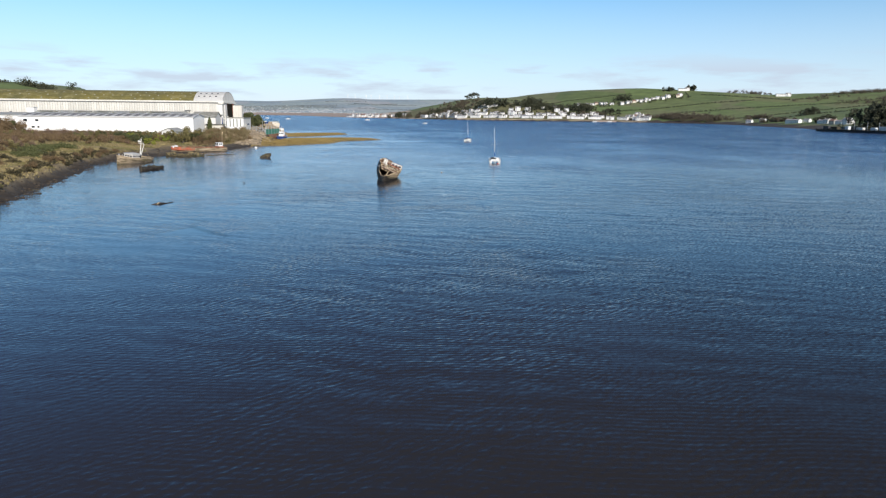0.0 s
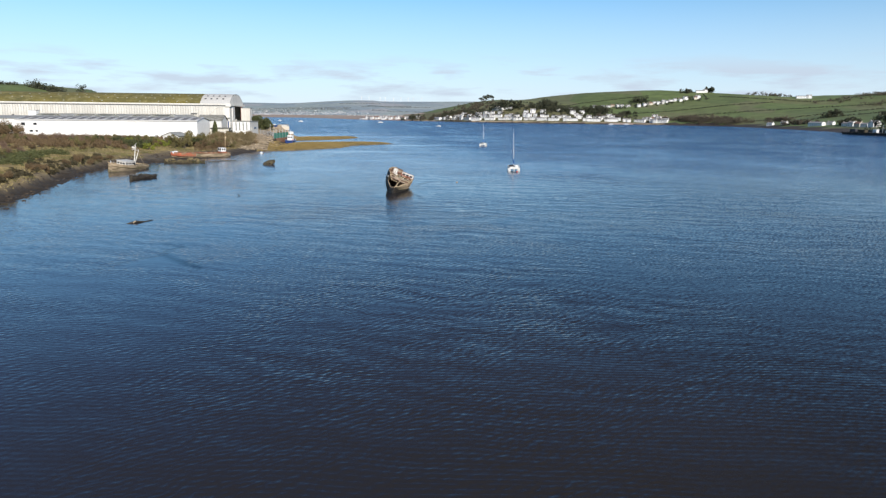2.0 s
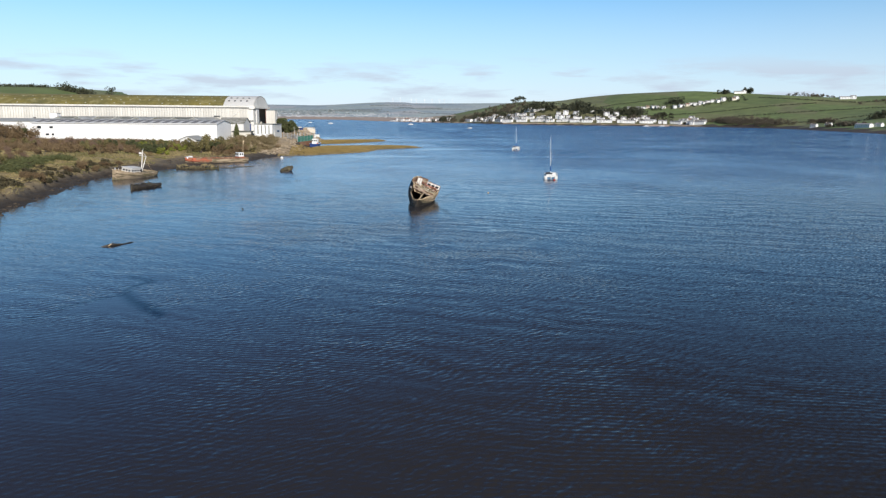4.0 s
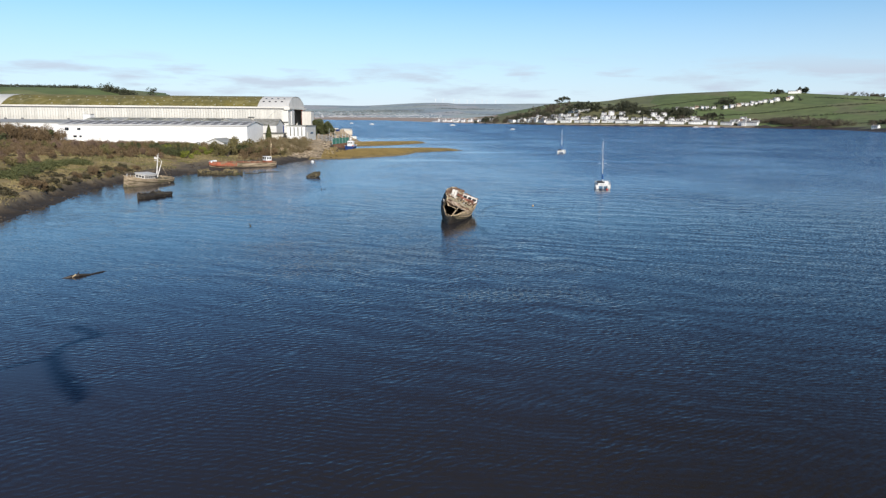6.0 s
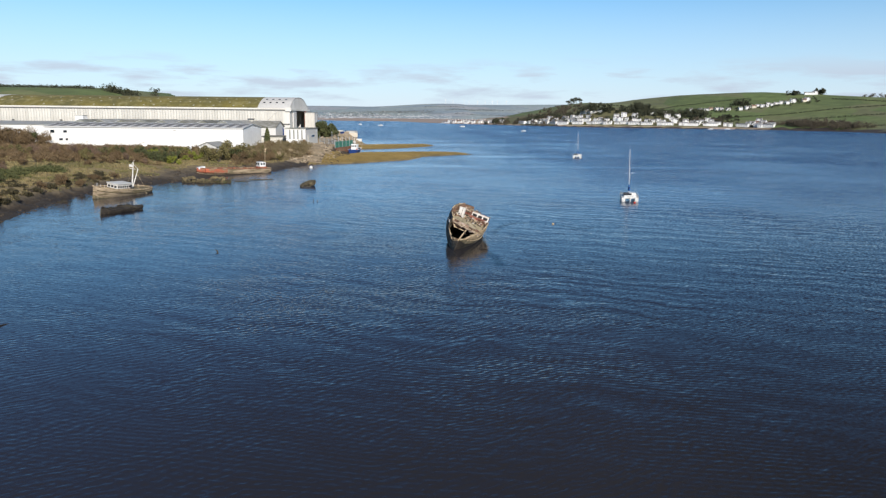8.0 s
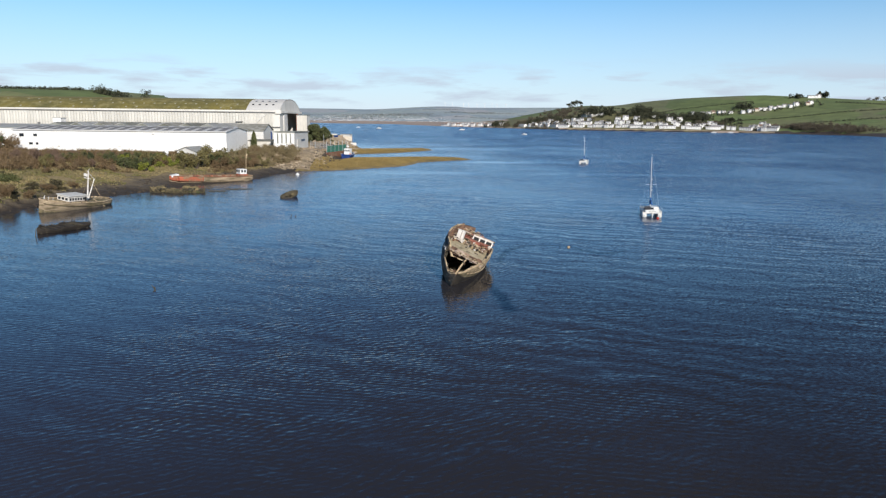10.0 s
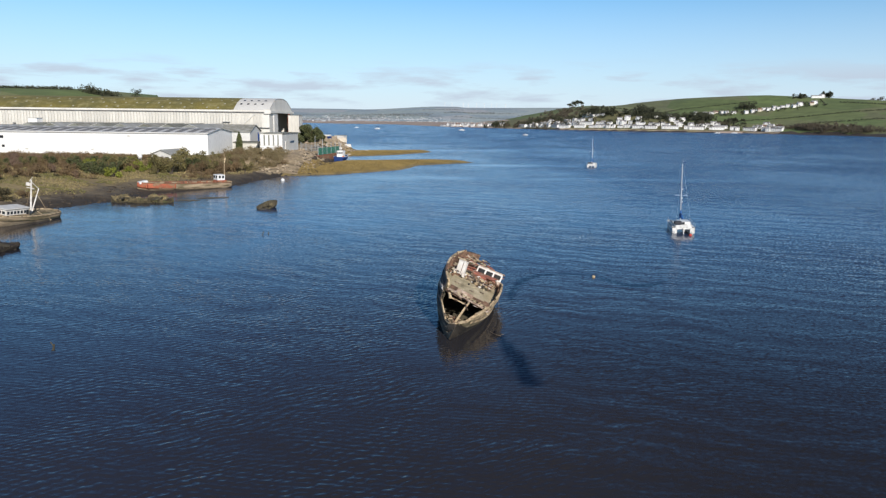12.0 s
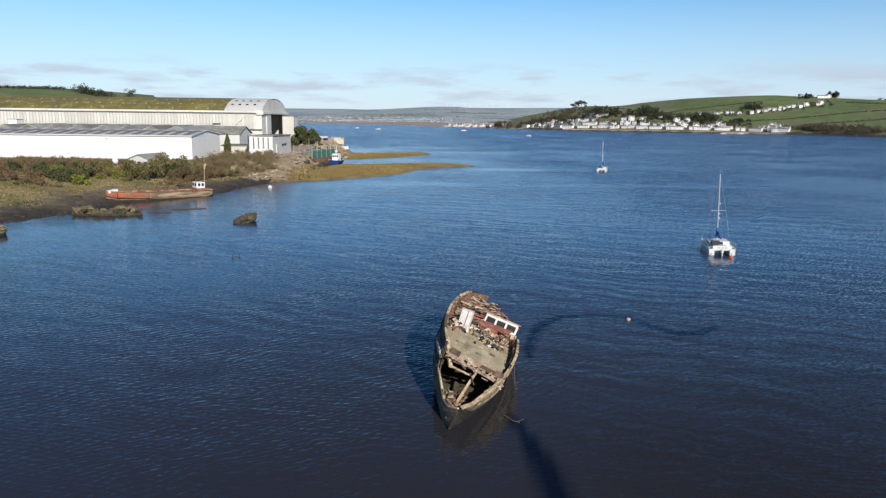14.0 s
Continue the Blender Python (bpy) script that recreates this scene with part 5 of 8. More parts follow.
        beam(bm, c - d / 2, c + d / 2, rng.uniform(0.05, 0.2), rng.uniform(0.04, 0.14), rng.uniform(0, 3))
        part("rubble", bm, rng.choice([M_W_WOOD, M_W_BROWN, M_W_WEED, M_W_BROWN, M_W_LOWER]), th)
    # silt in the bilge
    tilt = radians(24.0)
    ny_s, nx_s = 40, 28
    sv, sf, ids = [], [], {}
    for i in range(ny_s):
        for j in range(nx_s):
            y, x = 0.9 + i * 0.26, -2.6 + j * 0.19
            z = (1.04 + x * math.sin(tilt)) / math.cos(tilt) + 0.10 * math.sin(x * 5.1 + y * 3.3) * math.sin(y * 4.7 - x) + max(0.0, 0.25 - 0.08 * y)
            s = y / L
            zk = D * 0.30 * max(0.0, 1 - s / 0.10) ** 2
            v = (z - zk) / (D - zk)
            if v > 0.02 and abs(x) < hull_point(s, 1, v, inset=0.10, **P).x:
                ids[i, j] = len(sv)
                sv.append((x, y, z))
    for (i, j), a in ids.items():
        if (i + 1, j) in ids and (i, j + 1) in ids and (i + 1, j + 1) in ids:
            sf.append((a, ids[i, j + 1], ids[i + 1, j + 1], ids[i + 1, j]))
    bm = bmesh.new()
    sv = [bm.verts.new(p) for p in sv]
    for q in sf:
        bm.faces.new([sv[k] for k in q])
    part("bilge_silt", bm, M_HULK, th, "dark silt and debris filling the bilge")
    # a black sheet for the shade in a deck opening amidships, and its pale rim
    bm = bmesh.new()
    box(bm, (0.35, 10.5, deck_z + 0.135), (1.9, 1.5, 0.02))
    part("engine_hatch", bm, M_DARK, th, "black sheet painted as the shade in a deck opening")
    for x0, y0, x1, y1 in ((-0.65, 9.7, 1.35, 9.6), (-0.65, 11.3, 1.35, 11.25), (-0.62, 9.7, -0.62, 11.3), (1.32, 9.65, 1.32, 11.2), (0.3, 9.7, 0.4, 11.2)):
        bm = bmesh.new()
        beam(bm, (x0, y0, deck_z + 0.24), (x1, y1, deck_z + 0.26), 0.12, 0.16)
        part("hatch_rim", bm, M_W_WOOD, th)
    # machinery, winch parts and boards strewn amidships
    for i in range(230):
        y = rng.gauss(10.6, 0.85)
        hb = half_beam(y / L, B, P["bow"], P["stern"], P["stern_w"]) * 0.9 - 0.3
        x = rng.uniform(-hb, hb * 0.85)
        if y < 9.4 and x < -0.2 and rng.random() < 0.5:
            continue
        bm = bmesh.new()
        a = rng.uniform(0, 6.28)
        d = Vector((math.cos(a), math.sin(a), rng.uniform(-0.5, 0.5))) * rng.uniform(0.04, 0.22) * (2.4 if rng.random() < 0.15 else 1.0)
        c = Vector((x, y, deck_z + 0.12 + abs(rng.gauss(0, 0.13))))
        beam(bm, c - d, c + d, rng.uniform(0.05, 0.22), rng.uniform(0.04, 0.14), rng.uniform(0, 3))
        part("deck_debris", bm, rng.choice([M_W_WOOD, M_W_WOOD, M_W_WHITE, M_W_BROWN, M_W_PINK, M_W_WHITE, M_W_DECK, M_RUST, M_HULK_BLACK, M_HULK, M_HULK_BLACK, M_W_WHITE]), th)
    for x, y in ((-0.2, 9.6), (0.9, 9.1), (0.3, 10.6)):
        bm = bmesh.new()
        rod(bm, (x - 0.25, y, deck_z + 0.3), (x + 0.25, y + 0.1, deck_z + 0.28), 0.12, n=10)
        rod(bm, (x - 0.28, y, deck_z + 0.3), (x - 0.24, y, deck_z + 0.3), 0.2, n=10)
        rod(bm, (x + 0.24, y + 0.1, deck_z + 0.28), (x + 0.28, y + 0.1, deck_z + 0.28), 0.2, n=10)
        part("winch_drum", bm, M_W_LOWER, th, "dark rusty winch drum")
    for y, x, lab in ((7.0, -1.2, ""), (6.4, 0.2, ""), (7.4, 1.1, "")):
        bm = bmesh.new()
        box(bm, (x, y, deck_z + 0.17), (0.4, 0.13, 0.08), bevel=0.02)
        part("deck_fitting", bm, M_W_LOWER, th)
    # deck boards aft, torn up
    for i in range(170):
        y = rng.uniform(11.2, 17.4)
        hb = half_beam(y / L, B, P["bow"], P["stern"], P["stern_w"]) * 0.85 - 0.2
        x = rng.uniform(-hb, hb)
        bm = bmesh.new()
        ln = rng.uniform(0.3, 1.3)
        a = rng.gauss(1.25, 0.45)
        d = Vector((math.sin(a), math.cos(a), rng.uniform(-0.12, 0.16))) * ln / 2
        c = Vector((x, y, deck_z + rng.uniform(0.12, 0.5)))
        beam(bm, c - d, c + d, rng.uniform(0.05, 0.2), rng.uniform(0.03, 0.07), rng.uniform(-0.6, 0.6))
        part("loose_board", bm, rng.choice([M_W_WOOD, M_W_BROWN, M_W_BROWN, M_W_RED, M_W_PINK, M_W_LOWER, M_HULK]), th)
    for i in range(80):
        y = rng.uniform(14.2, 17.9)
        hb = max(0.2, half_beam(y / L, B, P["bow"], P["stern"], P["stern_w"]) * 0.9 - 0.2)
        c = Vector((rng.uniform(-hb, hb), y, deck_z + rng.uniform(0.2, 0.75)))
        a = rng.gauss(1.3, 0.7)
        d = Vector((math.sin(a), math.cos(a), rng.uniform(-0.2, 0.2))) * rng.uniform(0.12, 0.5)
        bm = bmesh.new()
        beam(bm, c - d, c + d, rng.uniform(0.05, 0.16), rng.uniform(0.03, 0.07), rng.uniform(-0.8, 0.8))
        part("loose_board", bm, rng.choice([M_W_WOOD, M_W_BROWN, M_W_PINK, M_W_RED, M_W_DECK, M_W_LOWER]), th)
    # white companionway
    def frame_at(o, xdir, up):
        o, xdir, up = Vector(o), Vector(xdir).normalized(), Vector(up)
        nrm = xdir.cross(up).normalized()
        up = nrm.cross(xdir).normalized()
        m = Matrix((xdir, up, nrm)).transposed().to_4x4()
        m.translation = o
        return inv @ m
    def slab(name, m, c, size, mtl, parent, label="", bevel=0.015):
        bm = bmesh.new()
        box(bm, c, size, bevel=bevel)
        bmesh.ops.transform(bm, matrix=m, verts=bm.verts)
        return part(name, bm, mtl, parent, label)
    m = frame_at((0.15, 9.9, 3.0), (0.9, -0.42, -0.25), (0.35, 0.1, 1.0))
    comp = slab("companionway", m, (0.36, 0.60, -0.22), (0.78, 1.2, 0.42), M_W_WHITE, th, "white companionway box")
    slab("door_seam", m, (0.46, 0.60, 0.0), (0.05, 1.15, 0.03), M_W_BROWN, comp)
    slab("lid", m, (0.36, 1.22, -0.22), (0.84, 0.05, 0.5), M_W_WHITE, comp)
    # fallen wheelhouse front with three windows
    m = frame_at((2.05, 12.5, 2.35), (2.2, -0.6, -0.78), (0.3, 0.4, 0.9))
    W, H = 2.45, 0.86
    front = slab("wheelhouse_front", m, (W / 2, 0.12, 0), (W, 0.26, 0.08), M_W_WHITE, th, "fallen white wheelhouse front with three windows")
    slab("top_rail", m, (W / 2, H - 0.09, 0), (W, 0.18, 0.08), M_W_WHITE, front)
    for x in (0.06, 0.83, 1.60, W - 0.06):
        slab("stile", m, (x, H / 2, 0.002), (0.15 if x > 0.5 else 0.12, H - 0.3, 0.08), M_W_WHITE, front)
    for x in (0.44, 1.22, 2.02):
        slab("pane", m, (x, H / 2 + 0.02, -0.05), (0.62, 0.50, 0.02), M_DARK, front, bevel=0.0)
    slab("roof_lip", m, (W / 2, H + 0.04, -0.15), (W + 0.3, 0.07, 0.5), M_W_PINK, front, "faded pinkish roof edge")
    for i in range(6):
        slab("wheelhouse_board", m, (0.1 + i * 0.46, -0.42 + 0.05 * (i % 3), 0.12 + 0.05 * (i % 2)), (0.40, 0.85, 0.05), M_W_PINK if i % 2 else M_W_BROWN, front)
    # collapsed wheelhouse roof and side behind it
    for i in range(9):
        bm = bmesh.new()
        a = Vector((-0.5 + i * 0.12, 12.2 + i * 0.30, 3.75 + 0.02 * (i % 3)))
        b = a + Vector((2.3, -0.5, 0.25))
        beam(bm, a, b, 0.26, 0.05)
        part("roof_board", bm, rng.choice([M_W_BROWN, M_W_RED, M_W_RED, M_W_PINK]), th)
    bm = bmesh.new()
    box(bm, (0.5, 12.1, 3.75), (1.5, 0.9, 0.35), Matrix.Rotation(-0.35, 4, "Z"), bevel=0.03)
    part("red_hatch", bm, M_W_RED, th, "faded red hatch cover")
    for i in range(7):
        bm = bmesh.new()
        x = 1.2 + i * 0.16
        rod(bm, (x, 10.9 - 0.05 * i, 3.5), (x + 0.1, 10.7 - 0.1 * i, 4.05 + 0.05 * (i % 3)), 0.03)
        part("stanchion", bm, M_RUST, th)
    # broken stanchions along the stern
    for i in range(16):
        s = 0.72 + i * 0.014
        side = 1 if i % 2 else -1
        p = hull_point(s, side, top(s, side) - 0.03, inset=0.12, **P)
        bm = bmesh.new()
        beam(bm, p, p + Vector((rng.uniform(-0.1, 0.1), rng.uniform(-0.1, 0.1), rng.uniform(0.1, 0.4))), 0.12, 0.1)
        part("stanchion", bm, rng.choice([M_W_BROWN, M_W_WOOD]), th)
    # remains of a painted name on the bow, as plain flecks
    for i in range(9):
        s = 0.25 + i * 0.019
        p = hull_point(s, -1, 0.80 - 0.010 * i, inset=-0.05, **P)
        bm = bmesh.new()
        box(bm, p, (0.05, 0.07, 0.34), Matrix.Rotation(-0.25, 4, "Y") @ Matrix.Rotation(0.4 * (-1) ** i, 4, "X"))
        part("paint_fleck", bm, M_W_WHITE, th)
    # trailing cable from the rail to the water
    bm = bmesh.new()
    rod(bm, (2.5, 7.1, 3.9), (3.35, 7.2, 2.2), 0.014, n=5)
    part("cable", bm, M_W_LOWER, th)
    return th


wreck()

driftwood = empty("sunken_branch", pose(3.1, 0.9, 0.0), "bare crooked branch sticking out of the water", "branch")
bm = bmesh.new()
for a, b, r in (((-0.45, 0.5, 0.22), (0.0, 0.1, 0.06), 0.018), ((0, 0.1, 0.06), (0.35, -0.1, 0.03), 0.024), ((0.2, 0, 0.02), (0.65, 0.25, 0.08), 0.014)):
    rod(bm, a, b, r, n=6)
part("stem", bm, M_W_LOWER, driftwood)
post = empty("mooring_post", pose(15.2, 22.1, -0.4), "weedy stump standing in the shallows", "post")
bm = bmesh.new()
rod(bm, (0, 0, 0), (0.05, 0.03, 0.58), 0.2, 0.17, n=9)
part("trunk", bm, M_W_WOOD, post)


# ---- moored catamarans ----
def catamaran():
    th = empty("catamaran", pose(35.15, 52.2, 0.0, 0, -1.7, -11), "white moored sailing catamaran with blue sail cover", "sailboat", "moored sailing boats")
    L = 8.4
    for side in (-1, 1):
        bm = bmesh.new()
        for d in (-1, 1):
            hull_side(bm, d, L=L, beam=0.95, depth=1.35, bow=0.55, stern=0.2, stern_w=0.8, sheer=(0.25, 0.0), n=18, k=6, skin=0.05, round_stern=False)
        bmesh.ops.transform(bm, matrix=pose(side * 1.35, L, -0.42, 0, 0, 180), verts=bm.verts)
        h = smooth(part("hull", bm, M_GELCOAT, th))
        bm = bmesh.new()
        box(bm, (side * 1.35, 0.06, 0.5), (0.72, 0.1, 0.85), bevel=0.06)
        part("transom", bm, M_GELCOAT, h)
        bm = bmesh.new()
        box(bm, (side * 1.35, L / 2 - 0.1, 0.98), (0.72, L * 0.86, 0.06), bevel=0.02)
        part("side_deck", bm, M_GELCOAT, h)
        bm = bmesh.new()
        box(bm, (side * 1.83, 3.4, 0.62), (0.03, 4.6, 0.07))
        part("stripe", bm, M_BLUE, h, "blue stripe")
        bm = bmesh.new()
        box(bm, (side * 1.35, -0.06, 0.1), (0.12, 0.1, 0.75), bevel=0.02)
        part("rudder", bm, M_GELCOAT, h)
        bm = bmesh.new()
        for p0, p1 in (((1.75, 0.1, 0.95), (1.75, 0.1, 1.55)), ((1.75, 1.6, 1.0), (1.75, 1.6, 1.55)), ((1.75, 3.4, 1.0), (1.75, 3.4, 1.55)), ((1.7, 5.4, 1.05), (1.7, 5.4, 1.6)), ((1.45, 7.7, 1.1), (1.45, 7.7, 1.65))):
            rod(bm, (side * p0[0], p0[1], p0[2]), (side * p1[0], p1[1], p1[2]), 0.02, n=6)
        for z in (0.0, -0.28):
            rod(bm, (side * 1.75, 0.1, 1.55 + z), (side * 1.75, 3.4, 1.55 + z), 0.015, n=5)
            rod(bm, (side * 1.75, 3.4, 1.55 + z), (side * 1.45, 7.7, 1.65 + z), 0.012, n=5)
        part("guard_rail", bm, M_WIRE, th)
    bm = bmesh.new()
    box(bm, (0, 3.1, 0.78), (2.4, 5.8, 0.36), bevel=0.08)
    part("bridge_deck", bm, M_GELCOAT, th)
    bm = bmesh.new()
    prism(bm, [(2.1, 0.95), (2.25, 1.55), (5.2, 1.5), (6.2, 0.98)], -1.35, 1.35, "x")
    cabin = part("cabin", bm, M_GELCOAT, th)
    for side in (-1, 1):
        bm = bmesh.new()
        box(bm, (side * 1.355, 3.8, 1.28), (0.03, 2.2, 0.22), bevel=0.01)
        part("cabin_window", bm, M_GLASS_DARK, cabin)
    bm = bmesh.new()
    box(bm, (0.1, 2.15, 1.3), (0.7, 0.06, 0.42))
    part("companion_door", bm, M_GLASS_DARK, cabin)
    bm = bmesh.new()
    box(bm, (0, 0.16, 1.0), (2.5, 0.16, 0.62), bevel=0.05)
    stern = part("stern_panel", bm, M_GELCOAT, th)
    for x in (-0.45, 0.05, 0.5):
        bm = bmesh.new()
        box(bm, (x, 0.065, 1.05), (0.3, 0.04, 0.12))
        part("lettering_bar", bm, M_ROOF_PALE, stern, "faint grey lettering bar")
    bm = bmesh.new()
    box(bm, (0, 1.2, 1.06), (1.7, 1.7, 0.25), bevel=0.05)
    part("cockpit_seat", bm, M_BOAT_WHITE, th)
    bm = bmesh.new()
    box(bm, (-0.72, 1.2, 1.55), (1.3, 1.0, 0.5), bevel=0.18)
    part("spray_hood", bm, M_BLACKPAINT, th, "dark folded spray hood")
    bm = bmesh.new()
    box(bm, (0.0, -0.05, 0.62), (0.34, 0.32, 0.55), bevel=0.08)
    box(bm, (0.0, -0.08, 0.12), (0.14, 0.16, 0.7), bevel=0.03)
    part("outboard_motor", bm, M_STEEL_GREY, th)
    bm = bmesh.new()
    rod(bm, (0, 4.0, 1.45), (0, 3.9, 10.15), 0.085, 0.06, n=10)
    mast = part("mast", bm, M_ALU, th)
    bm = bmesh.new()
    rod(bm, (-0.95, 3.95, 5.4), (0.95, 3.95, 5.4), 0.025, n=6)
    part("spreader", bm, M_ALU, mast)
    bm = bmesh.new()
    rod(bm, (0, 3.9, 10.35), (0, 3.9, 10.95), 0.012, n=5)
    rod(bm, (-0.22, 3.9, 10.6), (0.22, 3.9, 10.72), 0.012, n=5)
    rod(bm, (0.1, 3.9, 10.5), (0.3, 3.9, 10.5), 0.02, n=5)
    part("wind_vane", bm, M_WIRE, mast)
    bm = bmesh.new()
    for a, b in (((-1.6, 3.4, 1.0), (-0.95, 3.95, 5.7)), ((1.6, 3.4, 1.0), (0.95, 3.95, 5.7)), ((-0.95, 3.95, 5.7), (0, 3.9, 10.2)), ((0.95, 3.95, 5.7), (0, 3.9, 10.2)), ((0, 8.0, 1.0), (0, 3.9, 10.1)), ((-1.2, 0.2, 1.1), (0, 3.9, 10.3)), ((1.2, 0.2, 1.1), (0, 3.9, 10.3))):
        rod(bm, a, b, 0.005, n=4)
    part("rigging", bm, M_WIRE, mast)
    bm = bmesh.new()
    rod(bm, (0, 3.9, 2.15), (-0.05, 0.7, 2.05), 0.06, n=8)
    boom = part("boom", bm, M_ALU, th)
    bm = bmesh.new()
    rod(bm, (0, 3.85, 2.42), (-0.05, 0.9, 2.2), 0.26, 0.13, n=10)
    rod(bm, (0, 3.95, 1.9), (0, 3.93, 3.1), 0.24, 0.13, n=10)
    smooth(part("sail_cover", bm, M_CANVAS, boom, "blue canvas sail cover"))
    for z, r in ((4.4, 0.06), (5.0, 0.06), (6.3, 0.05)):
        bm = bmesh.new()
        box(bm, (0.18, 3.9, z), (0.12, 0.12, 0.22), bevel=0.02)
        part("mast_step", bm, M_BOAT_WHITE, mast)
    bm = bmesh.new()
    rod(bm, (-1.5, 7.6, 1.0), (1.5, 7.6, 1.0), 0.06, n=8)
    part("crossbeam", bm, M_ALU, th)
    return th


cat = catamaran()
cat.scale = (0.93, 0.95, 1.0)
other = copy_thing(cat, pose(53.6, 201.5, 0.0, 0, -1.2, -16))
other["label"] = "distant white moored catamaran with tall bare mast"


def buoy(x, y, r, mtl, label):
    th = empty("mooring_buoy", pose(x, y, 0), label, "buoy")
    bm = bmesh.new()
    bmesh.ops.create_uvsphere(bm, u_segments=14, v_segments=9, radius=r)
    bmesh.ops.scale(bm, vec=(1, 1, 0.9), verts=bm.verts)
    bmesh.ops.translate(bm, vec=(0, 0, r * 0.45), verts=bm.verts)
    smooth(part("float", bm, mtl, th))
    bm = bmesh.new()
    rod(bm, (0, 0, r * 1.25), (0, 0, r * 1.6), r * 0.14, n=8)
    rod(bm, (-r * 0.2, 0, r * 1.65), (r * 0.2, 0, r * 1.65), r * 0.09, n=6)
    part("ring", bm, M_GALV, th)


M_BUOY_RED = mat("red_buoy", (0.55, 0.06, 0.03), (0.45, 0.05, 0.03), 0.5)
buoy(35.6, 50.6, 0.24, M_BUOY_RED, "red mooring buoy behind the catamaran")
buoy(-41.3, 134.0, 0.5, M_BOAT_WHITE, "faded white mooring buoy near the shore")


# ---- boats lying along the west shore ----
def shore_trawler():
    th = empty("beached_trawler", pose(-68.2, 49.3, -0.5, -2.0, 8, -18.5), "pale weathered wooden trawler aground with white wheelhouse", "shipwreck")
    P = dict(L=15.6, beam=4.6, depth=1.95, bow=0.38, stern=0.4, stern_w=0.55, sheer=(1.05, 0.25))
    for side in (-1, 1):
        bm = bmesh.new()
        hull_side(bm, side, n=36, k=8, skin=0.12, **P)
        smooth(part("hull_side", bm, M_HULL_BEIGE, th))
        bm = bmesh.new()
        rail(bm, [hull_point(i / 36, side, 1.0, inset=0.03, **P) for i in range(1, 34)], 0.24, 0.12)
        part("cap_rail", bm, M_W_WOOD, th)
        bm = bmesh.new()
        rail(bm, [hull_point(i / 36, side, 0.74, inset=-0.04, **P) for i in range(1, 34)], 0.1, 0.14)
        part("rubbing_strake", bm, M_HULK_PALE, th)
        bm = bmesh.new()
        hull_side(bm, side, n=30, k=3, v1=0.33, skin=0.03, inset=-0.02, **P)
        smooth(part("weed_line", bm, M_W_WEED, th))
    bm = bmesh.new()
    for i in range(1, 35):
        s0, s1 = i / 36, (i + 1) / 36
        a, b = hull_point(s0, 1, 0.91, inset=0.05, **P), hull_point(s1, 1, 0.91, inset=0.05, **P)
        face(bm, [(-a.x, a.y, a.z), (-b.x, b.y, b.z), (b.x, b.y, b.z), (a.x, a.y, a.z)])
    bmesh.ops.solidify(bm, geom=bm.faces[:], thickness=0.08)
    part("deck", bm, M_W_DECK, th)
    bm = bmesh.new()
    prism(bm, [(-1.3, 1.6), (-1.22, 3.2), (1.22, 3.2), (1.3, 1.6)], 4.9, 8.9, "y")
    house = part("wheelhouse", bm, M_W_WHITE, th, "white peeling wheelhouse")
    bm = bmesh.new()
    box(bm, (0, 6.9, 3.27), (2.8, 4.4, 0.16), bevel=0.05)
    part("roof", bm, M_STEEL_GREY, house)
    bm = bmesh.new()
    prism(bm, [(-1.34, 1.6), (-1.30, 2.35), (1.30, 2.35), (1.34, 1.6)], 4.86, 8.94, "y")
    part("lower_wall", bm, M_HULL_BEIGE, house, "bare grey-brown lower boards")
    for side in (-1, 1):
        for i in range(6):
            bm = bmesh.new()
            box(bm, (side * 1.25, 5.25 + i * 0.58, 2.72), (0.09, 0.34, 0.42))
            part("window", bm, M_GLASS_DARK, house)
        bm = bmesh.new()
        box(bm, (side * 1.26, 8.6, 2.4), (0.09, 0.4, 1.2))
        part("door", bm, M_DARK, house)
    for x in (-0.9, 0, 0.9):
        bm = bmesh.new()
        box(bm, (x * 0.85, 4.89, 2.72), (0.5, 0.08, 0.42))
        part("window", bm, M_GLASS_DARK, house)
    bm = bmesh.new()
    rod(bm, (0, 10.4, 2.0), (0.1, 10.1, 7.3), 0.16, 0.1, n=9)
    rod(bm, (-0.75, 10.1, 6.0), (0.75, 10.1, 6.0), 0.06, n=6)
    rod(bm, (-0.3, 10.1, 7.0), (0.35, 10.1, 7.8), 0.04, n=6)
    box(bm, (-0.45, 10.1, 6.55), (0.7, 0.35, 0.5), bevel=0.06)
    part("mast", bm, M_W_WHITE, th)
    bm = bmesh.new()
    rod(bm, (0.1, 10.5, 2.3), (0.25, 11.4, 5.9), 0.11, 0.08, n=8)
    rod(bm, (0.1, 10.1, 7.0), (0.25, 11.4, 5.9), 0.05, n=5)
    part("derrick", bm, M_W_WHITE, th)
    bm = bmesh.new()
    rod(bm, (0.1, 10.1, 6.6), (2.1, 11.5, 2.6), 0.03, n=5)
    rod(bm, (0.1, 10.1, 6.6), (-2.1, 11.5, 2.6), 0.03, n=5)
    beam(bm, (1.0, 10.6, 2.5), (2.6, 12.6, 0.9), 0.1, 0.1)
    part("rigging", bm, M_W_WOOD, th)
    bm = bmesh.new()
    box(bm, (0, 12.8, 1.75), (1.6, 2.2, 0.4), bevel=0.06)
    part("hatch", bm, M_HULK_PALE, th)
    bm = bmesh.new()
    for i in range(5):
        rod(bm, (-0.9 + 0.45 * i, 0.9 + abs(i - 2) * 0.5, 2.6), (-0.9 + 0.45 * i, 0.9 + abs(i - 2) * 0.5, 3.3), 0.03, n=5)
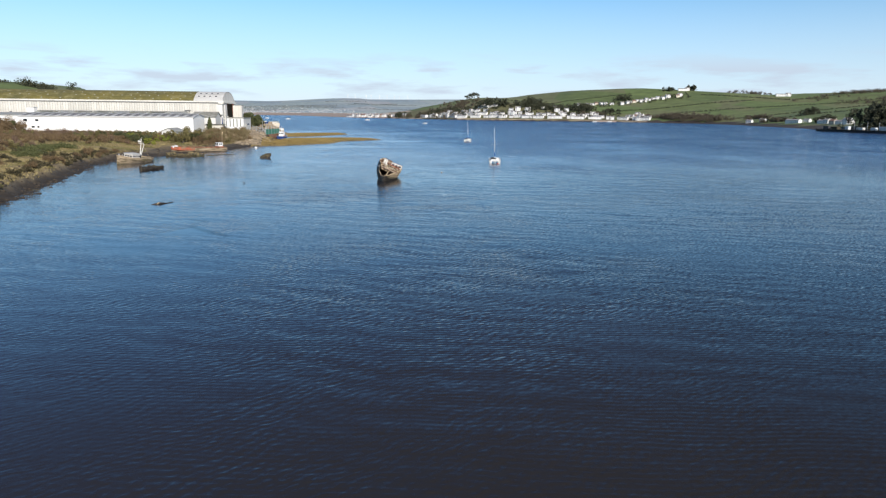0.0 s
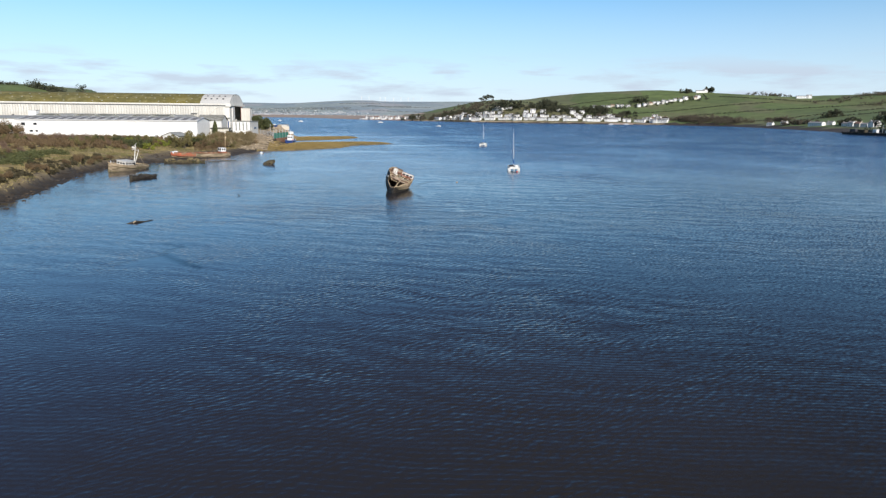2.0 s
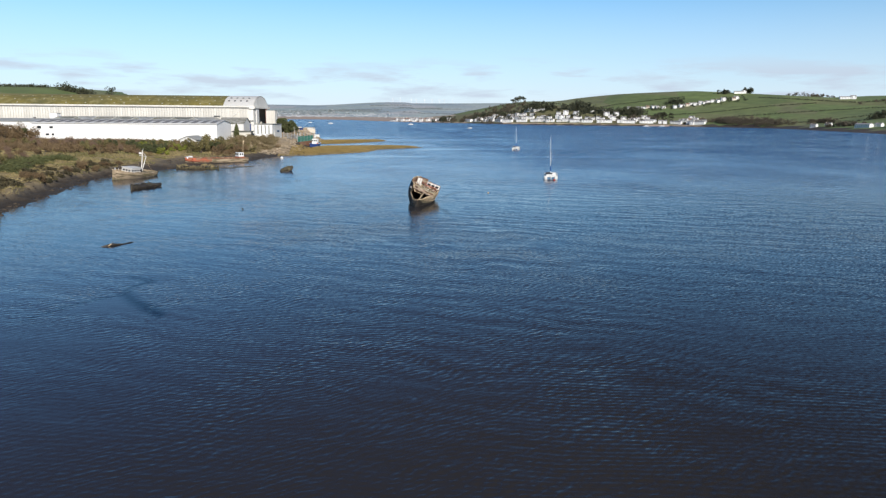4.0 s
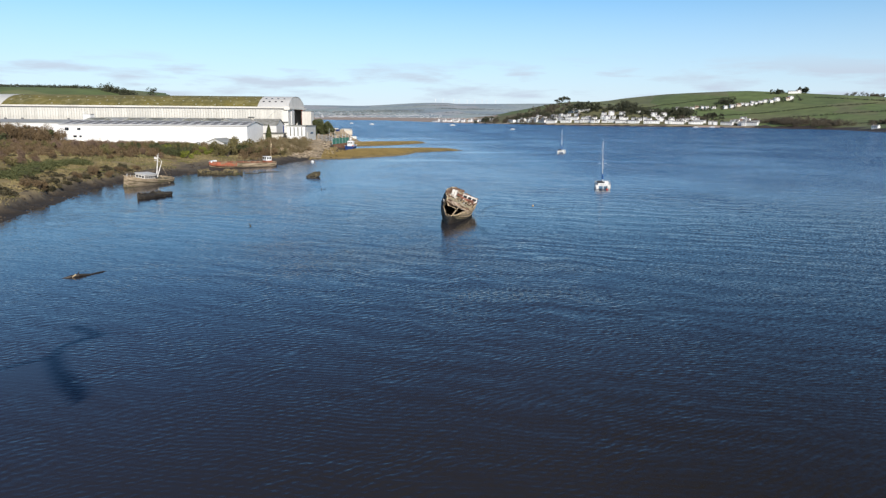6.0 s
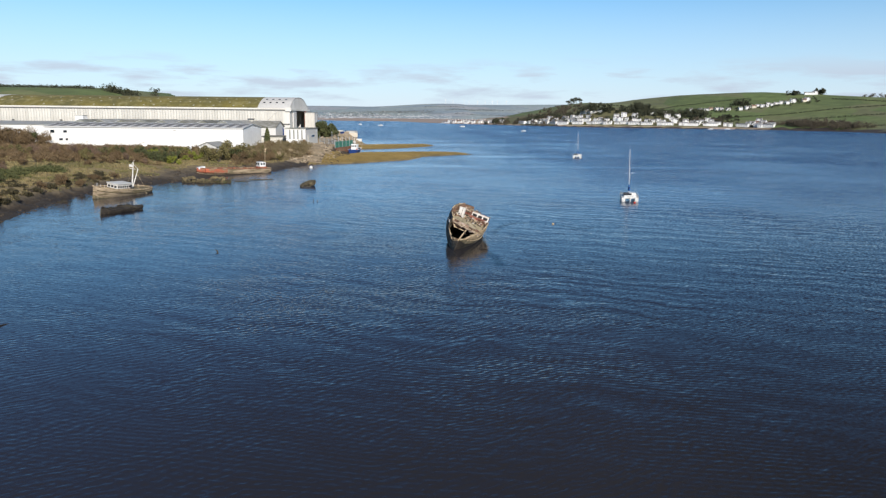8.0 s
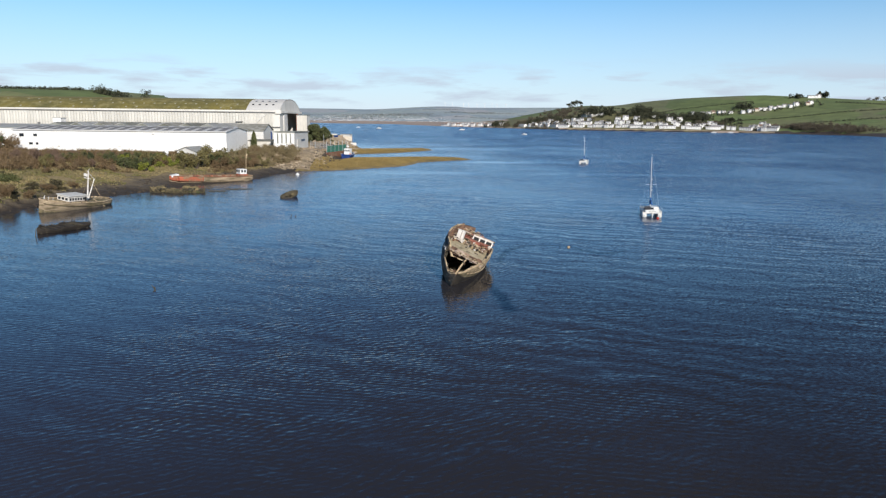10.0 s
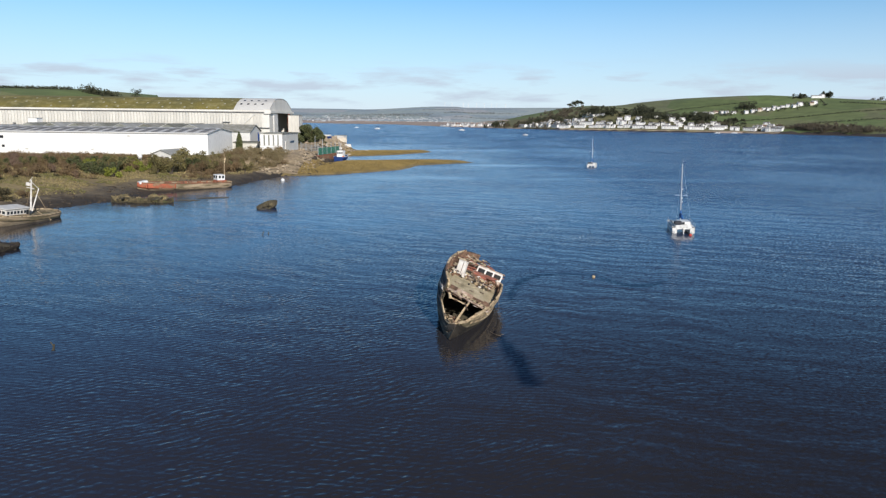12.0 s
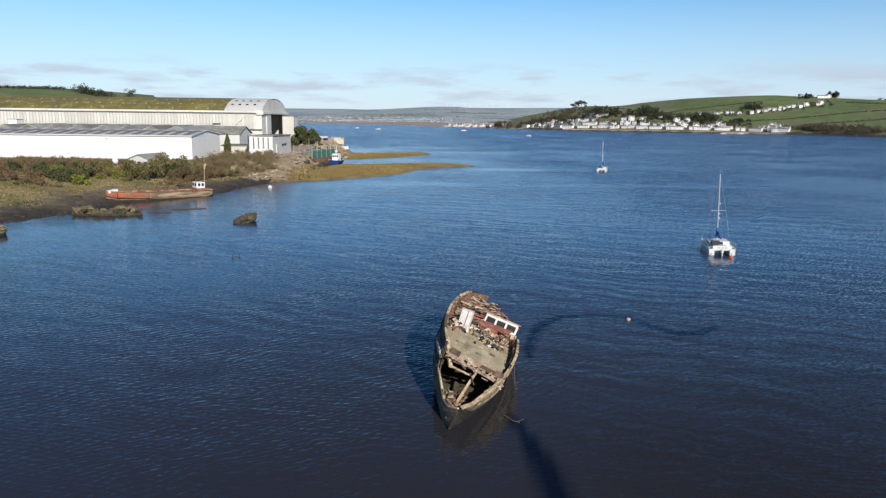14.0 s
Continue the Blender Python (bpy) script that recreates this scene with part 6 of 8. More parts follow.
    part("bow_rail", bm, M_BOAT_WHITE, th)


shore_trawler()


def hulk(name, label, x, y, z, rz, L, B, D, ry, mtl, seed, holes=0.35, ribs=14, loose=2.2, rx=0, deck=0.0):
    """The rotted lower hull of an old boat, ragged along its top."""
    th = empty(name, pose(x, y, z, rx, ry, rz), label, "shipwreck")
    rng = random.Random(seed)
    P = dict(L=L, beam=B, depth=D, bow=0.35, stern=0.35, stern_w=0.6, sheer=(0.25, 0.1))
    ph = rng.uniform(0, 6)

    def top(s, side):
        return max(0.35, min(1.0, 0.82 + holes * 0.5 * math.sin(s * 11 + ph + side) + holes * 0.4 * math.sin(s * 29 + ph * 2)))
    for side in (-1, 1):
        bm = bmesh.new()
        hull_side(bm, side, n=34, k=6, skin=0.10, top=top, **P)
        part("hull_side", bm, mtl, th)
        for i in range(ribs):
            s = 0.06 + 0.86 * i / ribs
            bm = bmesh.new()
            prev = None
            for j in range(6):
                p = hull_point(s, side, 0.05 + (top(s, side) + rng.uniform(-0.05, 0.2) - 0.05) * j / 5, inset=0.14, **P)
                if prev is not None:
                    beam(bm, prev, p, 0.11, 0.11)
                prev = p
            part("rib", bm, mtl, th)
    bm = bmesh.new()
    beam(bm, (0, 0.15, 0.0), (0, L * 0.97, 0.02), 0.2, 0.22)
    part("keel", bm, mtl, th)
    y = L * 0.1
    while deck and y < L * 0.92:
        w = rng.uniform(0.18, 0.32)
        if rng.random() < deck:
            e = hull_point(y / L, 1, 0.78, inset=0.05, **P).x * rng.uniform(0.75, 1.0)
            z = D * 0.78 + rng.uniform(-0.05, 0.05)
            bm = bmesh.new()
            beam(bm, (-e, y, z), (e, y + rng.uniform(-0.1, 0.1), z + rng.uniform(-0.05, 0.05)), w * 0.95, 0.08)
            part("deck_plank", bm, rng.choice([mtl, M_HULK]), th)
        y += w
    for i in range(int(L * loose)):
        bm = bmesh.new()
        c = Vector((rng.uniform(-0.3, 0.3) * B, rng.uniform(0.08, 0.92) * L, rng.uniform(0.2, 0.75) * D))
        a = rng.gauss(0, 0.5)
        d = Vector((math.sin(a), math.cos(a), rng.uniform(-0.15, 0.15))) * rng.uniform(0.3, 1.2)
        beam(bm, c - d, c + d, rng.uniform(0.12, 0.35), rng.uniform(0.06, 0.15), rng.uniform(0, 3))
        part("timber", bm, rng.choice([mtl, M_HULK, mtl]), th)
    return th


hulk("sunken_lighter", "black rotten timber hulk half sunk in shallows", -57.0, 28.4, -0.4, -24, 8.4, 2.9, 1.2, 6, M_HULK_BLACK, 3, 0.18, 18, 2.5, 0, 0.85)
hulk("mossy_hulk", "mossy ochre remains of a wooden hull on mud", -63.4, 84.2, -0.65, -84, 11.5, 4.2, 1.7, 4, M_HULK_PALE, 8, 0.6, 26, 5.0, 0, 0.45)
hulk("half_sunk_dinghy", "dark weed-covered open boat half sunk, bow raised", -30.9, 79.4, 0.30, 150, 4.6, 2.3, 1.1, -14, M_HULK, 6, 0.0, 8, 0.5, -14)
for x, y, rz, ln in ((-70.5, 84.0, 20, 5.0), (-49.5, 92.0, -70, 6.0), (-52.0, 88.0, -82, 4.0)):
    th = empty("mud_timber", pose(x, y, max(0.0, z_at(x, y)) + 0.04, 0, 0, rz), "dark timber lying awash on the mud", "timber")
    bm = bmesh.new()
    beam(bm, (0, 0, 0), (0.3, ln * 0.5, 0.1), 0.3, 0.2)
    beam(bm, (0.3, ln * 0.5, 0.1), (0.0, ln, -0.03), 0.24, 0.16)
    part("baulk", bm, M_HULK, th)
for x, y, hgt in ((-56.2, 26.6, 1.1), (-26.0, 47.7, 0.5), (-25.4, 48.4, 0.35)):
    th = empty("mooring_stake", pose(x, y, -0.3), "thin dark stake leaning out of the water", "stake")
    bm = bmesh.new()
    rod(bm, (0, 0, 0), (0.15, 0.1, 0.3 + hgt), 0.07, 0.05, n=6)
    part("shaft", bm, M_HULK, th)


def rust_barge():
    th = empty("rusty_barge", pose(-65.6, 101.6, -0.1, -1.1, 2, -45.0), "long rusty red barge stranded on the mud", "barge")
    P = dict(L=22.3, beam=4.6, depth=1.8, bow=0.22, stern=0.2, stern_w=0.6, sheer=(0.55, 0.05), power=(4.0, 0.5))
    for side in (-1, 1):
        bm = bmesh.new()
        hull_side(bm, side, n=34, k=6, skin=0.08, **P)
        smooth(part("hull_side", bm, M_HULL_BEIGE, th, "tan rust-streaked side"))
        bm = bmesh.new()
        hull_side(bm, side, n=34, k=3, v0=0.40, v1=0.99, skin=0.02, inset=-0.012, s0=0.0, s1=0.34, **P)
        smooth(part("paint_band", bm, M_RED, th, "faded red bow paint"))
        bm = bmesh.new()
        rail(bm, [hull_point(i / 34, side, 1.0, inset=0.02, **P) for i in range(1, 33)], 0.18, 0.14)
        part("gunwale", bm, M_RUST, th)
    for i in range(4):
        y0 = 1.6 + i * 4.1
        bm = bmesh.new()
        box(bm, (0, y0 + 1.9, 1.18), (4.0, 3.9, 0.1), bevel=0.02)
        part("deck_plate", bm, M_RUST, th)
        bm = bmesh.new()
        box(bm, (0.3 * (-1) ** i, y0 + 1.8, 1.45), (2.6, 2.8, 0.45), bevel=0.05)
        part("hatch", bm, M_RUST if i else M_RED, th)
    for c in range(5):
        bm = bmesh.new()
        box(bm, (2.2 if c % 2 else 2.1, 4.2 + c * 0.45, 1.45), (0.06, 0.3, 0.3))
        part("lettering_bar", bm, M_W_WHITE, th)
    bm = bmesh.new()
    box(bm, (0, 1.2, 2.3), (1.5, 1.9, 0.5), Matrix.Rotation(0.2, 4, "X"), bevel=0.12)
    part("bow_cover", bm, M_BOAT_WHITE, th, "white bow cover")
    bm = bmesh.new()
    box(bm, (0, 19.3, 1.75), (2.2, 2.2, 1.0), bevel=0.05)
    part("cabin_base", bm, M_RED, th)
    bm = bmesh.new()
    box(bm, (0, 19.1, 2.85), (2.0, 1.9, 1.3), bevel=0.08)
    cabin = part("cabin", bm, M_BOAT_WHITE, th, "white box wheelhouse")
    for side in (-1, 1):
        for y in (18.7, 19.5):
            bm = bmesh.new()
            box(bm, (side * 1.01, y, 3.0), (0.06, 0.5, 0.6))
            part("window", bm, M_GLASS_DARK, cabin)
    for x in (-0.5, 0.45):
        bm = bmesh.new()
        box(bm, (x, 18.15, 3.0), (0.6, 0.06, 0.6))
        part("window", bm, M_GLASS_DARK, cabin)
    bm = bmesh.new()
    rod(bm, (0, 20.4, 1.3), (0, 20.4, 8.4), 0.09, 0.05, n=8)
    rod(bm, (-0.7, 20.4, 6.8), (0.7, 20.4, 6.8), 0.04, n=6)
    rod(bm, (0, 20.4, 6.2), (0, 20.7, 7.3), 0.16, 0.12, n=8)
    part("mast", bm, M_W_WOOD, th, "bare wooden mast")
    rng = random.Random(4)
    for i in range(95):
        bm = bmesh.new()
        box(bm, (rng.uniform(-1.9, 1.9), rng.uniform(1.2, 20.5), 1.6), (rng.uniform(0.15, 0.8), rng.uniform(0.15, 1.2), rng.uniform(0.2, 0.9)), Matrix.Rotation(rng.uniform(0, 3), 4, "Z"), bevel=0.03)
        part("deck_gear", bm, rng.choice([M_RUST, M_RED, M_RED, M_RUST, M_HULL_BEIGE]), th)


rust_barge()


def workboat():
    th = empty("blue_workboat", pose(-37.6, 233.0, -0.5, 0, 0, 172), "small blue-hulled workboat with white wheelhouse", "boat")
    P = dict(L=9.5, beam=4.4, depth=2.0, bow=0.4, stern=0.2, stern_w=0.8, sheer=(0.6, 0.1))
    for side in (-1, 1):
        bm = bmesh.new()
        hull_side(bm, side, n=24, k=6, skin=0.1, round_stern=False, **P)
        smooth(part("hull_side", bm, M_BLUE, th, "dark blue hull"))
        bm = bmesh.new()
        prev = None
        for i in range(0, 25):
            p = hull_point(min(i / 24, 0.93), side, 1.0, inset=0.0, **P)
            if prev is not None and (p - prev).length > 0.05:
                beam(bm, prev, p, 0.2, 0.14)
            prev = p
        part("rail", bm, M_BOAT_WHITE, th)
    bm = bmesh.new()
    box(bm, (0, 5.4, 1.6), (3.9, 7.4, 0.1))
    part("deck", bm, M_STEEL_GREY, th)
    bm = bmesh.new()
    box(bm, (0, 9.4, 1.3), (3.4, 0.14, 1.5))
    part("transom", bm, M_BLUE, th)
    bm = bmesh.new()
    box(bm, (0, 5.6, 3.0), (2.6, 2.9, 2.6), bevel=0.1)
    h = part("wheelhouse", bm, M_BOAT_WHITE, th)
    for x in (-0.8, 0, 0.8):
        bm = bmesh.new()
        box(bm, (x, 7.07, 3.45), (0.55, 0.06, 0.6))
        part("window", bm, M_GLASS_DARK, h)
    bm = bmesh.new()
    rod(bm, (0, 5.6, 4.2), (0, 5.6, 7.2), 0.12, 0.07, n=8)
    box(bm, (0, 5.6, 5.2), (0.9, 0.3, 0.5))
    part("mast", bm, M_BOAT_WHITE, th)
    bm = bmesh.new()
    box(bm, (-1.7, 8.4, 2.1), (0.5, 1.2, 0.6), bevel=0.1)
    part("fender", bm, M_ORANGE, th)


workboat()


def pontoon():
    th = empty("rusty_pontoon", pose(-44.6, 226.5, 0.0, 0, 0, -13), "rust-red steel pontoon moored at the quay", "barge")
    bm = bmesh.new()
    prism(bm, [(-13, 0.1), (-13.5, 2.2), (12.5, 2.5), (11.6, 0.0)], -2.2, 2.2, "x")
    part("hull", bm, M_RUST, th)
    bm = bmesh.new()
    prism(bm, [(-13.4, 2.25), (-13.4, 2.4), (12.5, 2.72), (12.5, 2.55)], -2.3, 2.3, "x")
    part("deck", bm, M_RED, th)
    for i in range(6):
        bm = bmesh.new()
        rod(bm, (1.9, -11 + i * 4.4, 2.4), (1.9, -11 + i * 4.4, 6.9), 0.11, n=7)
        part("fence_post", bm, M_GALV, th)
    for i in range(5):
        bm = bmesh.new()
        for k in range(12):
            box(bm, (1.9, -11 + i * 4.4 + 0.25 + k * 0.37, 3.9), (0.05, 0.22, 2.6))
        part("mesh_panel", bm, M_GREENMESH, th, "green debris netting panel")


pontoon()


# ---- planting ----
NP = np.random.RandomState(42)


def leaf_quads(points, length, width, up=0.0, rs=NP):
    """One small four-sided leaf or twig at each point, turned at random; up draws them upright."""
    n = len(points)
    d = rs.normal(size=(n, 3))
    d[:, 2] = d[:, 2] * 0.7 + up * 2.0
    d /= np.linalg.norm(d, axis=1)[:, None]
    e = np.cross(d, rs.normal(size=(n, 3)))
    e /= np.linalg.norm(e, axis=1)[:, None] + 1e-9
    ln = (length * rs.uniform(0.6, 1.4, n))[:, None] / 2
    wd = (width * rs.uniform(0.6, 1.4, n))[:, None] / 2
    v = np.stack([points - d * ln - e * wd * 0.5, points - d * ln * 0.2 + e * wd, points + d * ln, points + d * ln * 0.1 - e * wd], 1)
    return v.reshape(-1, 3)


def quad_ids(nv):
    return np.arange(nv).reshape(-1, 4)


def cloud_part(name, points, length, width, up, material, parent=None, label=""):
    v = leaf_quads(points, length, width, up)
    me = quads_mesh(name, v, quad_ids(len(v)))
    me.materials.append(material)
    ob = new(name, me)
    ob.parent = parent
    if label:
        ob["label"] = label
    return ob


def crown_points(r, h, n, base=0.15, blobs=9, rs=NP, flat=1.0):
    """Points in an uneven clump of smaller clumps."""
    c = np.stack([rs.normal(0, r * 0.42, blobs), rs.normal(0, r * 0.42, blobs), rs.uniform(base + 0.15, 0.85, blobs) * h], 1)
    c[:, 2] -= 0.25 * h * (np.hypot(c[:, 0], c[:, 1]) / r) ** 2
    size = rs.uniform(0.22, 0.45, blobs) * r
    k = rs.randint(0, blobs, n)
    p = rs.normal(size=(n, 3))
    p /= np.linalg.norm(p, axis=1)[:, None]
    p *= (rs.uniform(0.25, 1.0, n) ** 0.5)[:, None]
    p[:, 2] *= flat
    out = c[k] + p * size[k][:, None]
    out[:, 2] = np.clip(out[:, 2], 0.05, None)
    return out


def shrub(name, label, r, h, n, material, length, width, up, stems=7, category="shrub"):
    th = empty(name, pose(0, 0, 0), label, category)
    bm = bmesh.new()
    rng = random.Random(name)
    for i in range(stems):
        a = i * 6.28 / stems + rng.uniform(-0.3, 0.3)
        k = rng.uniform(0.25, 0.6)
        mid = (math.cos(a) * r * k * 0.5, math.sin(a) * r * k * 0.5, h * 0.4)
        rod(bm, (math.cos(a) * 0.1, math.sin(a) * 0.1, -0.2), mid, 0.07, 0.05, n=5)
        rod(bm, mid, (math.cos(a) * r * k, math.sin(a) * r * k, h * rng.uniform(0.65, 0.85)), 0.05, 0.02, n=5)
    part("stem", bm, M_BARK, th)
    cloud_part("crown", crown_points(r, h, n), length, width, up, material, th)
    return th


PROTO = [
    shrub("bare_thorn_bush", "brown leafless thorn bush on rough bank", 2.4, 3.6, 2000, M_TWIG, 0.65, 0.06, 0.7),
    shrub("bare_sapling_thicket", "purple-brown leafless birch thicket behind the bank", 2.6, 3.9, 1800, M_TWIG_PURPLE, 0.8, 0.05, 1.1, 10),
    shrub("willow_bush", "olive green willow bush on the bank", 2.5, 3.9, 950, M_OLIVE, 0.42, 0.16, 0.4),
    shrub("evergreen_bush", "dark evergreen bush on the bank", 2.3, 3.4, 1000, M_EVERGREEN, 0.36, 0.20, 0.2),
    shrub("gorse_bush", "yellow-green gorse bush on the bank", 1.8, 2.3, 800, M_GORSE, 0.34, 0.14, 0.4),
    shrub("bramble_clump", "low dark bramble clump in rough grass", 1.7, 1.2, 700, M_BRAMBLE, 0.4, 0.15, 0.2),
]
USED = [False] * len(PROTO)


def scrub_top(x, y):
    """How tall the scrub grows: it dwindles towards the yard of the long store."""
    return max(0.7, 14.4 - 0.061 * y - z_at(x, y)) if x < -68 and 90 < y < 160 and x > -136 else 9.0


def plant(kind, x, y, size=1.0, turn=None, sink=0.1, z=None):
    size = min(size, scrub_top(x, y) / (3.4, 3.6, 3.5, 3.2, 2.2, 1.2)[kind])
    rng_t = (x * 12.9 + y * 7.3) % 6.28 if turn is None else turn
    m = Matrix.LocRotScale((x, y, (z_at(x, y) if z is None else z) - sink), Euler((0, 0, rng_t)), None)
    th = PROTO[kind]
    if not USED[kind]:
        USED[kind] = True
        th.matrix_basis = m @ Matrix.Diagonal((size, size, size * 1.0, 1))
        return th
    o = copy_thing(th, m)
    o.scale = (size, size, size)
    return o


rng = random.Random(21)
west_d = lambda x, y: float(inside(WEST, np.array([float(x)]), np.array([float(y)]))[0])
def thicket(x, y):
    """Where the scrub begins, behind the open grass of the bank."""
    return x < float(np.interp(y, [40, 80, 92, 105, 118], [-96, -95, -84.5, -80.5, -77])) or y > 118


spots = []
tries = 0
while len(spots) < 250 and tries < 6000:
    tries += 1
    x, y = rng.uniform(-150, -53), rng.uniform(36, 156)
    d = west_d(x, y)
    front = 17 if y > 84 else 22
    if d < front or not thicket(x, y) or (y > 150 and x < -66) or math.hypot(x + 74, y - 141) < 6.0 or (x + 74) ** 2 < 16 and 128 < y < 141:
        continue
    if (x < -120 and y < 70) or rng.random() > (1.0 if d < front + 26 else 0.45):
        continue
    gap = 2.7 if d < front + 16 else 3.6
    if any((x - a) ** 2 + (y - b) ** 2 < gap * gap for a, b in spots):
        continue
    spots.append((x, y))
for x, y in spots:
    d = west_d(x, y)
    r = rng.random()
    if y > 108 and x > -100 and d < 40:
        kind = 2 if r < 0.32 else 3 if r < 0.52 else 4 if r < 0.62 and d < 26 else 0
    elif -118 < x < -88 and y > 105:
        kind = 1 if r < 0.75 else 0
    else:
        kind = 0 if r < 0.55 else 1 if r < 0.72 else 2 if r < 0.84 else 5
    plant(kind, x, y, rng.uniform(0.75, 1.15) * (0.85 if d < 24 else 1.0) * (0.80 if kind in (2, 3, 4) else 0.54))
for x, y, kind, s in ((-86.5, 117, 3, 1.25), (-82.5, 116, 4, 1.0), (-72.0, 121, 4, 0.9), (-69.0, 122, 2, 1.3), (-66.0, 123, 2, 1.35), (-62.0, 131, 0, 1.1), (-57.5, 136, 0, 1.0), (-55.5, 141, 0, 0.9), (-58, 150, 0, 0.9),
                      (-71, -6, 5, 1.1), (-74, 12, 5, 1.3), (-77, 20, 5, 1.5), (-75.5, 28, 5, 1.2), (-79, 34, 5, 1.4), (-80, 46, 5, 1.2), (-83, 2, 5, 1.4), (-86, 26, 5, 1.5), (-78.5, 58, 5, 1.4), (-81, 64, 5, 1.2),
                      (-92, 12, 5, 1.6), (-98, 34, 0, 1.0), (-80, 78, 5, 1.5), (-82.5, 74, 5, 1.3), (-79.5, 68, 5, 1.1), (-77.5, 40, 5, 1.0), (-90, 44, 5, 1.6), (-88, 52, 5, 1.4), (-95, 22, 3, 0.8), (-100, 46, 3, 0.9), (-68.5, -14, 5, 0.9), (-66, -24, 5, 0.8), (-72, -22, 5, 1.3), (-70, -34, 5, 1.2)):
    plant(kind, x, y, s * (0.68 if kind == 5 else 1.0))

for x, y, kind, s in ((-63.0, 132.0, 3, 1.35), (-66.0, 131.0, 2, 1.4), (-60.5, 133.5, 2, 1.1), (-73.5, 133.0, 2, 1.0), (-78.0, 130.0, 4, 1.0), (-85.0, 123.0, 3, 0.95), (-88.0, 119.0, 2, 1.0), (-91.5, 117.0, 3, 0.95), (-84.0, 119.0, 4, 0.8),
                      (-81.0, 124.0, 2, 0.95), (-76.0, 128.0, 4, 0.8), (-70.0, 130.0, 0, 1.0), (-94.0, 119.0, 2, 0.95), (-97.0, 120.0, 1, 1.0), (-101.0, 118.0, 1, 1.1), (-105.0, 116.0, 1, 1.0), (-109.0, 114.0, 1, 1.1), (-113.0, 112.0, 1, 1.0), (-103.0, 112.0, 1, 0.9), (-57.0, 142.0, 3, 1.0), (-54.5, 147.0, 2, 0.9),
                      (-65.2, 134.0, 2, 1.55), (-63.2, 136.0, 2, 1.35), (-75.0, 111.0, 4, 1.15), (-71.0, 123.0, 4, 1.1), (-73.0, 122.0, 4, 1.0), (-77.5, 112.0, 3, 1.1), (-79.5, 111.0, 3, 1.0), (-76.0, 115.0, 3, 1.0), (-82.5, 112.0, 3, 0.9), (-76.5, 118.0, 2, 1.0)):
    plant(kind, x, y, s)
for _ in range(80):
    y = rng.uniform(-34, 78)
    x = float(np.interp(y, [-40, -16, 12, 42, 70], [-62, -64.5, -68.5, -73, -73])) - rng.uniform(3.2, 5.0 if rng.random() < 0.6 else 16)
    plant(5 if rng.random() < 0.75 else 0, x, y, rng.uniform(0.4, 0.95) * (1.0 if x > -80 else 0.85), sink=0.15)
for x, y, kind, s in ((-141, 155, 0, 1.5), (-145, 157, 3, 1.6), (-150, 152, 0, 1.8), (-156, 156, 0, 1.9), (-163, 154, 3, 1.9), (-170, 158, 0, 1.8), (-152, 160, 0, 1.7), (-178, 154, 3, 2.0), (-186, 158, 0, 1.9), (-144, 150, 0, 1.3), (-195, 156, 3, 1.9),
                      (-203, 150, 0, 1.8), (-158, 148, 3, 1.5), (-166, 150, 0, 1.6), (-138, 153, 3, 1.7), (-140, 147, 0, 1.7), (-147, 153, 3, 1.8), (-151, 156, 3, 1.7), (-155, 151, 0, 2.0), (-160, 157, 3, 2.0), (-143, 156, 0, 2.0), (-149, 146, 3, 1.3), (-174, 152, 3, 1.9), (-182, 155, 0, 2.0), (-190, 152, 3, 2.0), (-136, 157, 0, 1.6), (-139, 152, 0, 2.1), (-144, 151, 0, 2.2), (-146, 155, 3, 2.0), (-149, 151, 0, 2.4), (-152, 153, 3, 2.3), (-156, 155, 0, 2.5), (-161, 152, 0, 2.4), (-165, 156, 3, 2.3), (-170, 153, 0, 2.5), (-177, 157, 0, 2.5)):
    plant(3 if x < -150 else kind, x, y, s)
# the rest of the scrub further in, one uncountable mass
pts = []
for _ in range(900):
    x, y = (rng.uniform(-260, -84), rng.uniform(-40, 162)) if _ < 420 else (rng.uniform(-152, -44), rng.uniform(84, 166))
    d = west_d(x, y)
    if not thicket(x, y) or d < (26 if _ < 420 else 19 if x < -62 else 9) or (x > -142 and x < -66 and y > 157) or (-62 < x < -50 and y > 172) or math.hypot(x + 72, y - 141) < 9 or (d < 40 and y < 60 and rng.random() < 0.6):
        continue
    p = crown_points(rng.uniform(1.8, 3.2), min(rng.uniform(0.9, 1.8) * (1 if _ < 420 else 1.15), scrub_top(x, y)), 300, 0.0, 7)
    p += np.array([x, y, z_at(x, y) - 0.1])
    pts.append(p)
quay_hedge = []
for _ in range(80):
    x, y = rng.uniform(-65, -48.5), rng.uniform(136, 177)
    if west_d(x, y) < 8:
        continue
    p = crown_points(rng.uniform(1.8, 2.8), rng.uniform(1.7, 2.7), 700, 0.0, 9)
    quay_hedge.append(p + np.array([x, y, z_at(x, y) - 0.1]))
tagged(cloud_part("quay_scrub", np.concatenate(quay_hedge), 0.5, 0.08, 0.7, M_HEDGE), "brown leafless hedge scrub in front of the annex", "scrub", kind="stuff")
pts = np.concatenate(pts)
scrub = cloud_part("scrub", pts, 0.75, 0.10, 0.6, M_TWIG)
tagged(scrub, "dense brown leafless scrub covering the bank", "scrub", kind="stuff")
pts = []
